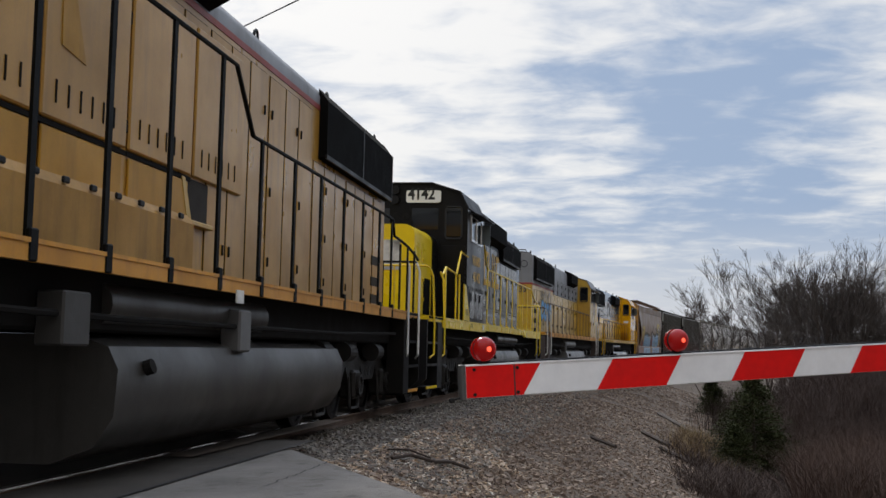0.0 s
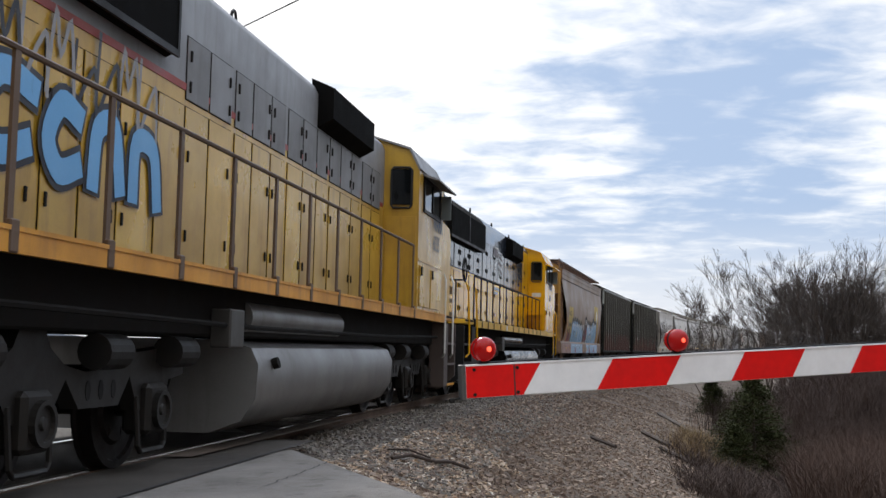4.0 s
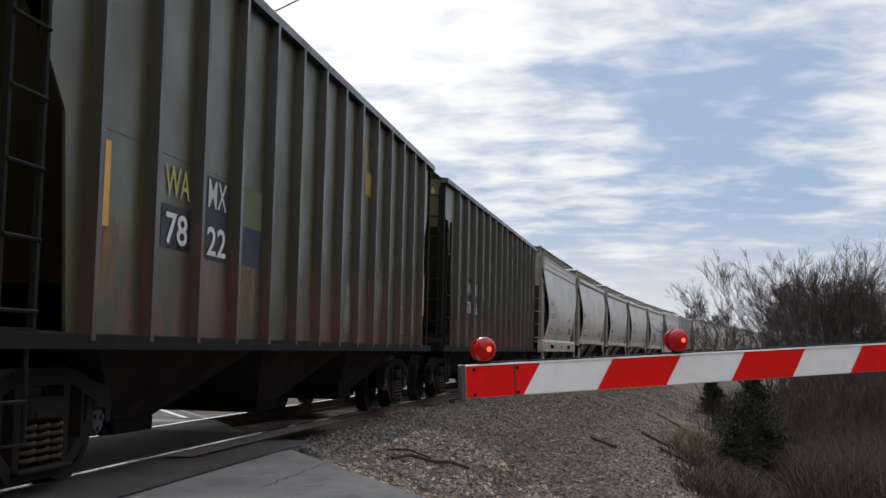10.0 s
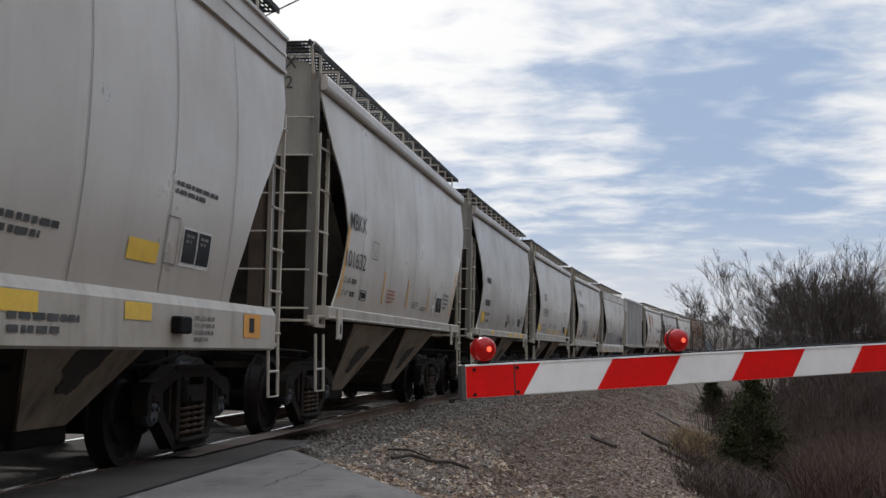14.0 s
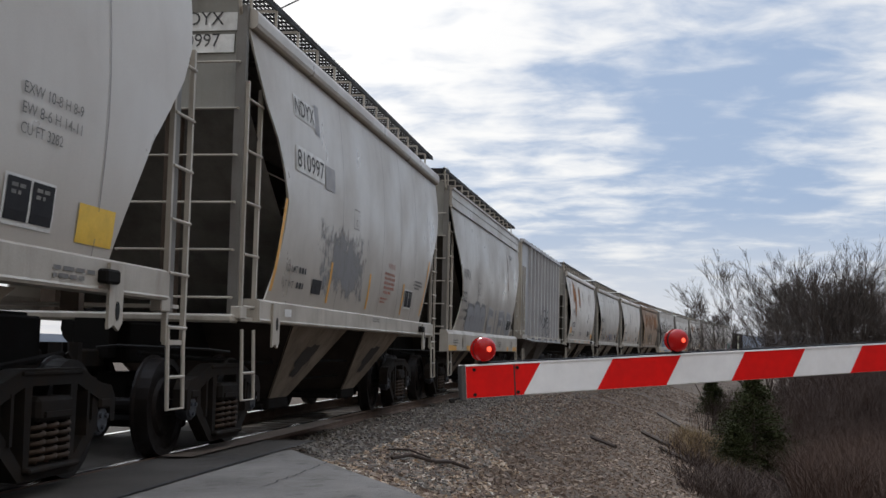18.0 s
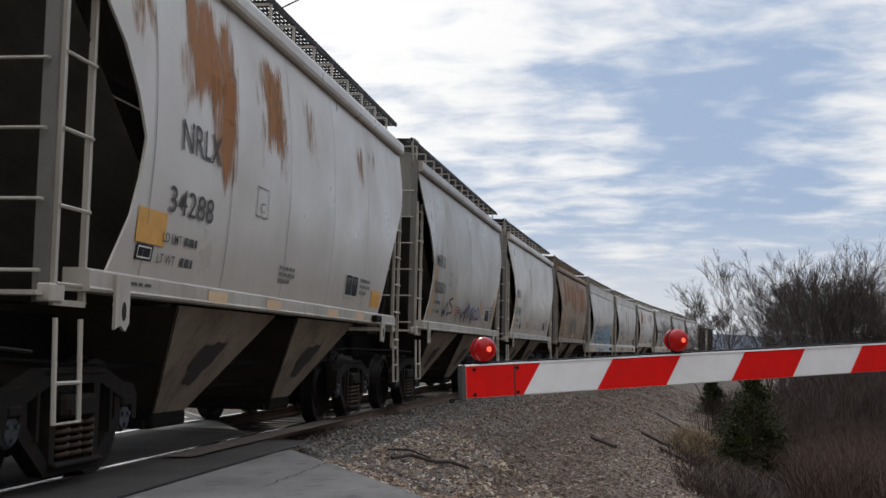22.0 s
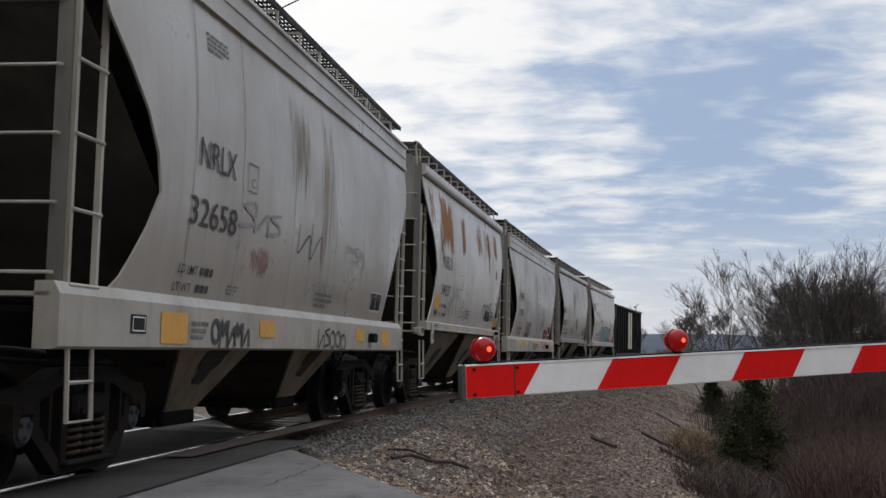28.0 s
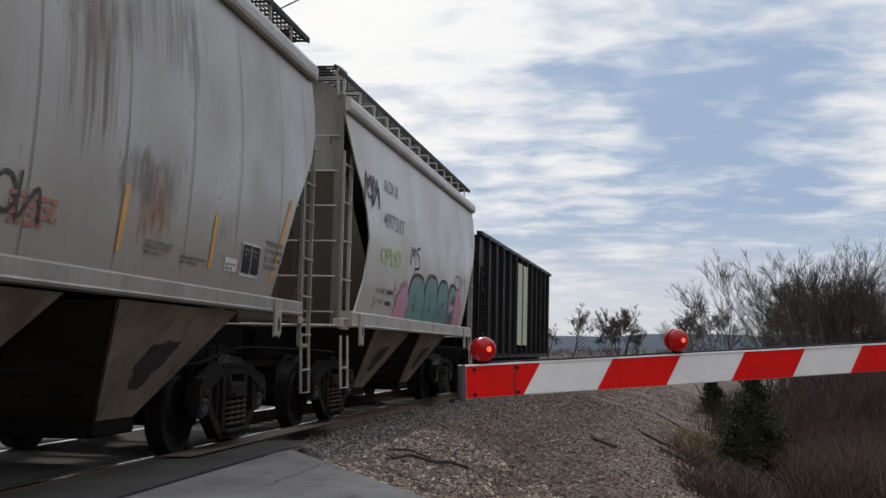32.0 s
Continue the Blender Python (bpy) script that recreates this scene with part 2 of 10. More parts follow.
# ---------------------------------------------------------------- the curve of the track
PSI, LEAN, NEAR = 0.1239, 0.022, 4.164
STEP = 0.5
SS = np.arange(-160, 900, STEP)
KK = np.where(SS < 0, 0.00212, np.clip(0.00212 - 1.054e-5 * SS, 0, None))
i0 = int(np.argmin(abs(SS)))
TH = np.cumsum(KK) * STEP
TH = TH - TH[i0]
AA, BB = np.cumsum(np.cos(TH)) * STEP, np.cumsum(np.sin(TH)) * STEP
AA, BB = AA - AA[i0], BB - BB[i0]


def spot(s, left=0.0, z=0.0, lean=True):
    """World place beside the track: s along it, left of the near rail, z above its top, in the tilted plane of the track."""
    a, b, th = np.interp(s, SS, AA), np.interp(s, SS, BB), np.interp(s, SS, TH)
    ph = LEAN if lean else 0.0
    lat, h = left * math.cos(ph) - z * math.sin(ph), left * math.sin(ph) + z * math.cos(ph)
    b, a = b - NEAR - lat * math.cos(th), a + lat * math.sin(th)
    return Vector((a * math.sin(PSI) + b * math.cos(PSI), a * math.cos(PSI) - b * math.sin(PSI), h))


HALF = 0.7525


def seat(s, base):
    """Pose of a vehicle whose middle is at s and whose bogies stand base apart: x backwards along the train, z up."""
    p, q = spot(s - base / 2, HALF), spot(s + base / 2, HALF)
    x = (q - p).normalized()
    n = Vector((0, 0, 1)).cross(x).normalized()
    y = n * math.cos(LEAN) + Vector((0, 0, 1)) * math.sin(LEAN)
    z = x.cross(y)
    m = Matrix((x, y, z)).transposed().to_4x4()
    m.translation = (p + q) / 2
    return m


def run(t):
    """Metres that the train has gone since 13 s."""
    return 10.216 * (t - 13) + 0.0517 * (t - 13) ** 2 / 2


TRAIN = []      # (thing, middle at 13 s, bogie distance, [(wheelset, radius)])
# ---------------------------------------------------------------- ground
EDGE, EDIR = Vector((0.21, 7.84)), Vector((-0.335, 0.942))     # worn right-hand edge of the road and its direction


def off_rail(x, y):
    """Distance to the right of the near rail, and the place along the track."""
    a = x * math.sin(PSI) + y * math.cos(PSI)
    b = x * math.cos(PSI) - y * math.sin(PSI)
    s = a
    for _ in range(4):
        pa, pb, th = np.interp(s, SS, AA), np.interp(s, SS, BB) - NEAR, np.interp(s, SS, TH)
        s += (a - pa) * math.cos(th) + (b - pb) * math.sin(th)
    return float(-(a - pa) * math.sin(th) + (b - pb) * math.cos(th)), float(s)


def smooth01(v):
    v = min(max(v, 0.0), 1.0)
    return v * v * (3 - 2 * v)


def pad(x, y):
    """1 under the road, 0 away from it."""
    q = (x - EDGE.x) * EDIR.y - (y - EDGE.y) * EDIR.x
    return smooth01((0.9 - q) / 1.5) * smooth01((q + 11) / 1.5)


def height(x, y):
    d, s = off_rail(x, y)
    bank = -0.16
    if d > 0.9:
        bank = -0.16 - 0.10 * (d - 0.9) if d < 1.9 else (-0.26 - 0.32 * (d - 1.9) if d < 7.2 else -1.96 - 0.04 * min(d - 7.2, 12))
    elif d < -3.0:
        bank = -0.16 - 0.25 * min(-3.0 - d, 3)
    bank += 0.035 * noise.noise((x * 0.9, y * 0.9, 0)) + 0.02 * noise.noise((x * 2.6, y * 2.6, 5)) + (0.2 * noise.noise((x * 0.12, y * 0.12, 3)) if d > 6 or d < -6 else 0)
    if y > 140:
        bank += 2.2 * smooth01((y - 140) / 200)
    p = pad(x, y)
    return bank * (1 - p) + (-0.085) * p


def ground_mesh():
    xs = list(np.concatenate([-np.geomspace(1500, 31, 18), np.arange(-30, -8, 1.2), np.arange(-8, 12, 0.3), np.arange(12, 40, 1.2), np.geomspace(40, 1500, 20)]))
    ys = list(np.concatenate([-np.geomspace(1500, 21, 12), np.arange(-20, 4, 2.0), np.arange(4, 34, 0.3), np.arange(34, 120, 1.6), np.geomspace(121, 3500, 26)]))
    g = Geo()
    g.grid(lambda x, y: (x, y, height(x, y) if abs(x) < 400 and -60 < y < 500 else (0.2 if y > 300 else -2.0)), xs, ys)
    return g.mesh("ground", True)


def earth():
    """Brown-grey stony earth near by, dry grass colours further out; the change follows the distance from the track."""
    m = bpy.data.materials.new("stony_earth")
    m.use_nodes = True
    t = m.node_tree
    N, K = t.nodes, t.links
    b = N["Principled BSDF"]
    b.inputs["Roughness"].default_value = 0.95
    b.inputs["Specular IOR Level"].default_value = 0.15
    tc = N.new("ShaderNodeTexCoord")

    def tex(scale, detail=6):
        n = N.new("ShaderNodeTexNoise")
        n.inputs["Scale"].default_value, n.inputs["Detail"].default_value, n.inputs["Roughness"].default_value = scale, detail, 0.65
        K.new(tc.outputs["Object"], n.inputs["Vector"])
        return n.outputs["Fac"]

    def ramp(v, *stops):
        r = N.new("ShaderNodeValToRGB")
        r.color_ramp.elements[0].position, r.color_ramp.elements[0].color = stops[0][0], (*stops[0][1], 1)
        r.color_ramp.elements[1].position, r.color_ramp.elements[1].color = stops[-1][0], (*stops[-1][1], 1)
        for p, q in stops[1:-1]:
            r.color_ramp.elements.new(p).color = (*q, 1)
        K.new(v, r.inputs[0])
        return r.outputs[0]
    stone = ramp(tex(9.0), (0.30, (0.040, 0.031, 0.025)), (0.5, (0.086, 0.066, 0.052)), (0.68, (0.14, 0.112, 0.090)))
    grass = ramp(tex(0.9), (0.3, (0.028, 0.020, 0.015)), (0.55, (0.050, 0.036, 0.027)), (0.75, (0.075, 0.055, 0.041)))
    zone = N.new("ShaderNodeAttribute")
    zone.attribute_name = "grassy"
    mx = N.new("ShaderNodeMix")
    mx.data_type = "RGBA"
    K.new(zone.outputs["Fac"], mx.inputs["Factor"]), K.new(stone, mx.inputs["A"]), K.new(grass, mx.inputs["B"])
    K.new(mx.outputs["Result"], b.inputs["Base Color"])
    bp = N.new("ShaderNodeBump")
    bp.inputs["Strength"].default_value, bp.inputs["Distance"].default_value = 1.0, 0.03
    K.new(tex(22.0, 8), bp.inputs["Height"])
    K.new(bp.outputs[0], b.inputs["Normal"])
    return m


me = ground_mesh()
zone = me.attributes.new("grassy", "FLOAT", "POINT")
vals = []
for v in me.vertices:
    x, y = v.co.x, v.co.y
    if abs(x) > 60 or y > 160 or y < -30:
        vals.append(1.0)
    else:
        d, s = off_rail(x, y)
        vals.append(max(smooth01((d - 5.6 + 1.4 * noise.noise((x * 0.35, y * 0.35, 1))) / 1.2), smooth01((-5.0 - d) / 1.5)))
zone.data.foreach_set("value", vals)
ground = part("ground", me, earth())
tagged(ground, "grey ballast, dry grass and bare earth beside the railway", "ground", kind="structure")

# ---------------------------------------------------------------- road and crossing


def road_surface(name, pale, worn, stain):
    """Trodden grit: coarse mottling, small dark spots, fine pale aggregate and a rough relief."""
    m = bpy.data.materials.new(name)
    m.use_nodes = True
    N, K = m.node_tree.nodes, m.node_tree.links
    b = N["Principled BSDF"]
    b.inputs["Roughness"].default_value, b.inputs["Specular IOR Level"].default_value = 0.9, 0.2
    tc = N.new("ShaderNodeTexCoord")

    def tex(scale, detail, lo, hi):
        n = N.new("ShaderNodeTexNoise")
        n.inputs["Scale"].default_value, n.inputs["Detail"].default_value, n.inputs["Roughness"].default_value = scale, detail, 0.68
        K.new(tc.outputs["Object"], n.inputs["Vector"])
        q = N.new("ShaderNodeMapRange")
        q.inputs["From Min"].default_value, q.inputs["From Max"].default_value = lo, hi
        K.new(n.outputs["Fac"], q.inputs["Value"])
        return q.outputs[0]

    def mix(fac, a, c):
        x = N.new("ShaderNodeMix")
        x.data_type = "RGBA"
        K.new(fac, x.inputs["Factor"])
        for key, v in (("A", a), ("B", c)):
            if isinstance(v, tuple):
                x.inputs[key].default_value = (*v, 1)
            else:
                K.new(v, x.inputs[key])
        return x.outputs["Result"]
    col = mix(tex(0.9, 6, 0.38, 0.66), pale, worn)
    col = mix(tex(3.7, 7, 0.56, 0.74), col, stain)
    col = mix(tex(26.0, 4, 0.62, 0.78), col, stain)
    col = mix(tex(70.0, 3, 0.60, 0.75), col, tuple(min(1.6 * v, 1) for v in pale))
    K.new(col, b.inputs["Base Color"])
    bp = N.new("ShaderNodeBump")
    bp.inputs["Strength"].default_value, bp.inputs["Distance"].default_value = 0.8, 0.012
    K.new(tex(34.0, 6, 0.2, 0.8), bp.inputs["Height"])
    K.new(bp.outputs[0], b.inputs["Normal"])
    return m


CONC = road_surface("worn_concrete", (0.205, 0.190, 0.172), (0.130, 0.118, 0.106), (0.066, 0.059, 0.052))
ASPH = road_surface("old_asphalt", (0.066, 0.058, 0.050), (0.043, 0.037, 0.032), (0.024, 0.021, 0.019))


def road_z(d):
    if d > -0.1:
        return -0.014
    if d > -1.6:
        return -0.012 + 0.022 * (-d)
    return 0.022 - 0.02 * min(-d - 1.6, 6)


def road_at(t, w, lift=0.0):
    """t along the right-hand edge, w from it to the left."""
    rag = 0.16 * noise.noise((t * 0.9, 0, 7)) + 0.09 * noise.noise((t * 3.1, 0, 2)) + 0.05 * noise.noise((t * 8.0, 0, 5)) if w < 0.01 else 0.0
    p = EDGE + EDIR * t + Vector((-EDIR.y, EDIR.x)) * (w + rag)
    d, s = off_rail(p.x, p.y)
    z = road_z(d) + lift - (0.10 if w < 0.01 else 0.0) - (0.016 if w < 0.2 else 0) + 0.004 * noise.noise((p.x * 1.3, p.y * 1.3, 9))
    return (p.x, p.y, z)


ts = list(np.arange(-14, 0, 0.5)) + list(np.arange(0, 9, 0.08)) + list(np.arange(9, 16, 0.5)) + list(np.arange(16, 70, 3.0))
ws = [0, 0.16, 0.35] + list(np.arange(0.8, 9.0, 0.4))
road = soft(part("road", Geo().grid(lambda t, w: road_at(t, w), ts, ws[::-1]), CONC), 60)
tagged(road, "worn pale concrete road over the level crossing", "road", kind="structure")


def strip_along(s0, s1, d0, d1, lift, step=0.5):
    g = Geo()
    pts = list(np.arange(s0, s1 + 0.01, step))
    g.grid(lambda s, d: (lambda p: (p.x, p.y, road_z(d) + lift))(spot(s, -d, 0, False)), pts, [d1, d0])
    return g


# dark asphalt apron beside and between the rails, with the joint towards the concrete
crossing = part("crossing_apron", strip_along(-12, 13.2, 0.07, 0.92, 0.010), ASPH)
tagged(crossing, "dark asphalt strip between rail and concrete road", "crossing", kind="structure")
part("joint", strip_along(-12, 13.4, 0.915, 0.955, 0.013), mat("joint_tar", (0.02, 0.018, 0.017), 0.9), crossing)
part("panel", strip_along(-12, 14.0, -1.435, -0.11, 0.010), ASPH, crossing)
part("panel", strip_along(-12, 15.5, -3.2, -1.58, 0.010), ASPH, crossing)
part("edge_timber", strip_along(10.6, 16.8, 0.10, 0.42, 0.030), mat("weathered_timber", (0.095, 0.068, 0.050), 0.9, 0, (0.055, 0.043, 0.035), 0.6, 3.0), crossing)
part("cross_joint", Geo().grid(lambda a, b: (lambda p: (p.x, p.y, road_z(a) + 0.014))(spot(11.0 - 0.35 * a + b, -a, 0, False)), [0.92, 0.5, 0.12], [0, 0.05]), mat("joint_tar", (0, 0, 0)), crossing)
crack = Geo()
r = random.Random(3)
pts = []
for k in range(29):
    u = k / 28
    x, y = -1.30 + 0.15 * u + 0.05 * (r.random() - 0.5), 8.75 + 2.25 * u
    pts.append((x + 0.17 * u, y))
for (x0, y0), (x1, y1) in zip(pts, pts[1:]):
    crack.add([(x0 - 0.006, y0, -0.006), (x0 + 0.006, y0, -0.006), (x1 + 0.006, y1, -0.006), (x1 - 0.006, y1, -0.006)], [(0, 1, 2, 3)])
part("crack", crack, mat("joint_tar", (0, 0, 0)), road)
# darker asphalt and road markings beyond the track
far_lane = part("far_pavement", Geo().grid(lambda t, w: road_at(9.0 + 1.3 * w + t, w, 0.006), list(np.arange(0, 48, 1.0)), [8.6, 7.0, 5.5, 4.0, 2.5, 1.2, 0.3]), ASPH, road)
for w0 in (0.5, 4.3):
    part("lane_line", Geo().grid(lambda t, w: road_at(t, w, 0.012), list(np.arange(9.5 + w0 * 1.3, 60, 1.0)), [w0 + 0.08, w0]), mat("line_white", (0.38, 0.37, 0.35), 0.7, 0, (0.2, 0.19, 0.18), 0.6, 2.0), road)

# ---------------------------------------------------------------- the track
track = new("railway_track")
tagged(track, "curved railway track with rusty rails on wooden ties", "railway track", kind="structure")
RAILSIDE = mat("rusty_rail", (0.10, 0.062, 0.042), 0.85, 0.1, (0.06, 0.042, 0.034), 0.6, 4.0)


def rail(left):
    prof = [(-0.036, 0.0), (0.036, 0.0), (0.037, -0.030), (0.012, -0.045), (0.010, -0.125), (0.07, -0.150), (0.07, -0.160), (-0.07, -0.160), (-0.07, -0.150), (-0.010, -0.125), (-0.012, -0.045), (-0.037, -0.030)]
    ss = list(np.arange(-60, 80, 1.5)) + list(np.arange(80, 420, 6.0))
    g = Geo()
    n = len(prof)
    v, f = [], []
    for i, s in enumerate(ss):
        v += [spot(s, left + a, z)[:] for a, z in prof]
        if i:
            f += [((i - 1) * n + k, (i - 1) * n + (k + 1) % n, i * n + (k + 1) % n, i * n + k) for k in range(n)]
    g.add(v, f)
    rl = part("rail", g, RAILSIDE, track)
    h = Geo()
    h.grid(lambda s, a: spot(s, left + a, 0.0015)[:], ss, [-0.030, -0.010, 0.010, 0.030])
    part("rail_tread", h, SHINY, rl)


rail(0.0), rail(1.505)
TIE = mat("creosoted_tie", (0.065, 0.052, 0.042), 0.9, 0, (0.11, 0.09, 0.07), 0.6, 3.0)
for k in range(120):
    s = 15.8 + 0.52 * k
    q = spot(s, 0.7525, -0.17)
    th = float(np.interp(s, SS, TH))
    part("tie", shaped("tie", lambda g: g.box(-0.115, 0.115, -1.3, 1.3, -0.17, 0.0, 0.012)), TIE, track, Matrix.Translation(q) @ pose(0, 0, 0, 0, 0, 90 - math.degrees(PSI + th) + random.uniform(-1, 1)) @ pose(0, 0, 0, math.degrees(LEAN)))
# ---------------------------------------------------------------- lettering, made once
WORDS = {}
LETTERING = ["4142", "WAMX", "6035", "6034", "SD40-2", "3000", "2019", "78", "22", "16", "WA", "MX", "CAEX", "32820", "MBKX", "101632", "CBFX", "315381", "LD LMT 235100",
             "LT WT  50900", "NDYX", "810997", "WARNING", "NRLX", "34288", "32658", "100801", "101480", "34337", "32742", "100793", "497317", "AOKX", "NA", "HX",
             "298", "00", "58", "LD LMT", "LT WT", "C", "WFRX", "322", "EXW 10-8 H 8-9", "EW 8-6 H 14-11", "CU FT 3282", "LOADING", "460004", "MWCX", "CAUTION", "233400", "93", "17"]


BOLD = ("4142", "WAMX", "6035", "6034", "SD40-2", "2019", "78", "22", "16")


def make_words():
    made = []
    for w in LETTERING:
        cu = bpy.data.curves.new(w, "FONT")
        cu.body, cu.align_x, cu.align_y, cu.size, cu.resolution_u = w, "LEFT", "BOTTOM", 1.0, 3
        cu.offset = 0.032 if w in BOLD[:2] else (0.014 if w in BOLD else 0.002)
        ob = bpy.data.objects.new(w, cu)
        scene.collection.objects.link(ob)
        made.append((w, ob))
    dg = bpy.context.evaluated_depsgraph_get()
    dg.update()
    for w, ob in made:
        me = bpy.data.meshes.new_from_object(ob.evaluated_get(dg))
        bm = bmesh.new()
        bm.from_mesh(me)
        bmesh.ops.triangulate(bm, faces=bm.faces[:])
        WORDS[w] = ([v.co[:] for v in bm.verts], [[v.index for v in f.verts] for f in bm.faces])
        bm.free()
        bpy.data.objects.remove(ob)
        bpy.data.meshes.remove(me)


make_words()
INK = mat("black_stencil", (0.040, 0.040, 0.042), 0.7, 0, (0.14, 0.135, 0.125), 0.5, 7.0)
CHALK = mat("white_stencil", (0.7, 0.7, 0.68), 0.6, 0, (0.3, 0.28, 0.26), 0.4, 7.0)


def text(thing, word, x, z, size, side, material=INK, squeeze=0.8, name="lettering", lift=0.008, bold=0.0):
    """Painted words on the side towards the road; side(z) is the half-width of the wall there."""
    v, f = WORDS[word]
    g = Geo()
    g.add([(x + p[0] * size * squeeze, -side(z + p[1] * size) - lift, z + p[1] * size) for p in v], f)
    return part(name, g, material, thing)


def patch(thing, name, x0, x1, z0, z1, side, material, lift=0.006, n=4, label=""):
    """A painted or glued rectangle that follows the wall."""
    zs = [z0 + (z1 - z0) * i / n for i in range(n + 1)]
    g = Geo().grid(lambda x, z: (x, -side(z) - lift, z), [x0, x1], zs)
    return part(name, g, material, thing, label=label)


def lines(thing, x0, x1, z0, z1, n, side, material, seed=0):
    """Small print: bars of uneven length."""
    r = random.Random(seed)
    g = Geo()
    for i in range(n):
        z = z1 - (i + 0.5) * (z1 - z0) / n
        h = (z1 - z0) / n * 0.28
        a = x0
        while a < x1 - 0.02:
            b = min(a + r.uniform(0.05, 0.16), x1 if i < n - 1 else x0 + (x1 - x0) * 0.7)
            if b <= a:
                break
            g.add([(a, -side(z - h) - 0.007, z - h), (b, -side(z - h) - 0.007, z - h), (b, -side(z + h) - 0.007, z + h), (a, -side(z + h) - 0.007, z + h)], [(0, 1, 2, 3)])
            a = b + r.uniform(0.02, 0.04)
    return part("small_print", g, material, thing)


def blob(g, pts, side, lift):
    """A filled outline (x, z) laid on the wall in rings, so that it follows the curve."""
    cx, cz = sum(p[0] for p in pts) / len(pts), sum(p[1] for p in pts) / len(pts)
    n = len(pts)
    v = [(cx, -side(cz) - lift, cz)]
    for k in (0.35, 0.7, 1.0):
        v += [(cx + (x - cx) * k, -side(cz + (z - cz) * k) - lift, cz + (z - cz) * k) for x, z in pts]
    f = [(0, 1 + i, 1 + (i + 1) % n) for i in range(n)]
    for r in range(2):
        f += [(1 + r * n + i, 1 + (r + 1) * n + i, 1 + (r + 1) * n + (i + 1) % n, 1 + r * n + (i + 1) % n) for i in range(n)]
    g.add(v, f)


def stroke(g, pts, width, side, lift):
    """A sprayed line of constant width on the wall, in one ribbon."""
    q = [Vector(p) for p in pts]
    q = [q[0]] + [b for a, b in zip(q, q[1:]) if (b - a).length > 1e-4]
    if len(q) < 2:
        return
    dirs = [(b - a).normalized() for a, b in zip(q, q[1:])]
    v = []
    for i, p in enumerate(q):
        d0, d1 = dirs[max(i - 1, 0)], dirs[min(i, len(dirs) - 1)]
        m = d0 + d1
        m = m.normalized() if m.length > 0.2 else d1
        n = Vector((-m.y, m.x)) * (width / 2 / max(m.dot(d1), 0.6))
        e = d1 * (width * 0.3 * ((i == len(q) - 1) - (i == 0)))
        v += [(x, -side(z) - lift, z) for x, z in (p + e + n, p + e, p + e - n)]
    g.add(v, [(3 * i + k, 3 * i + k + 1, 3 * i + k + 4, 3 * i + k + 3) for i in range(len(q) - 1) for k in (0, 1)])


def curve_through(pts, n=6):
    """A smooth line through the points."""
    out = []
    for k in range(len(pts) - 1):
        p0, p1, p2, p3 = pts[max(k - 1, 0)], pts[k], pts[k + 1], pts[min(k + 2, len(pts) - 1)]
        for q in range(n):
            u = q / n
            out.append(tuple(0.5 * (2 * b + (c - a) * u + (2 * a - 5 * b + 4 * c - d) * u * u + (3 * b - a - 3 * c + d) * u ** 3) for a, b, c, d in zip(p0, p1, p2, p3)))
    return out + [pts[-1]]


def scrawl(thing, x, z, w, h, side, material, seed, loops=9, width=0.02):
    """A tag in quick looping lines, letter by letter."""
    r = random.Random(seed)
    pitch = w / loops
    for i in range(loops):
        a = x + pitch * i
        kind = r.randrange(4)
        top, low = z + h * r.uniform(0.75, 1.0), z + h * r.uniform(0.0, 0.2)
        if kind == 0:
            pts = [(a + pitch * (0.5 + 0.45 * math.cos(q)), (top + low) / 2 + (top - low) * 0.45 * math.sin(q)) for q in np.linspace(0.3, 6.2, 9)]
        elif kind == 1:
            pts = [(a, low), (a + pitch * 0.25, top), (a + pitch * 0.5, (top + low) / 2), (a + pitch * 0.85, top * 0.95 + low * 0.05), (a + pitch * 1.1, low)]
        elif kind == 2:
            pts = [(a + pitch * 0.95, top), (a + pitch * 0.2, top * 0.8 + low * 0.2), (a + pitch * 0.85, (top + low) / 2), (a + pitch * 0.9, low + 0.1 * h), (a - pitch * 0.05, low)]
        else:
            pts = [(a + pitch * 0.1, top), (a + pitch * 0.05, low), (a + pitch * 0.6, (top + low) / 2), (a + pitch * 0.95, top * 0.7 + low * 0.3), (a + pitch * 1.05, low)]
        g = Geo()
        stroke(g, curve_through(pts, 4), width, side, 0.009 + 0.0008 * (i % 3))
        part("sprayed_tag", g, material, thing)


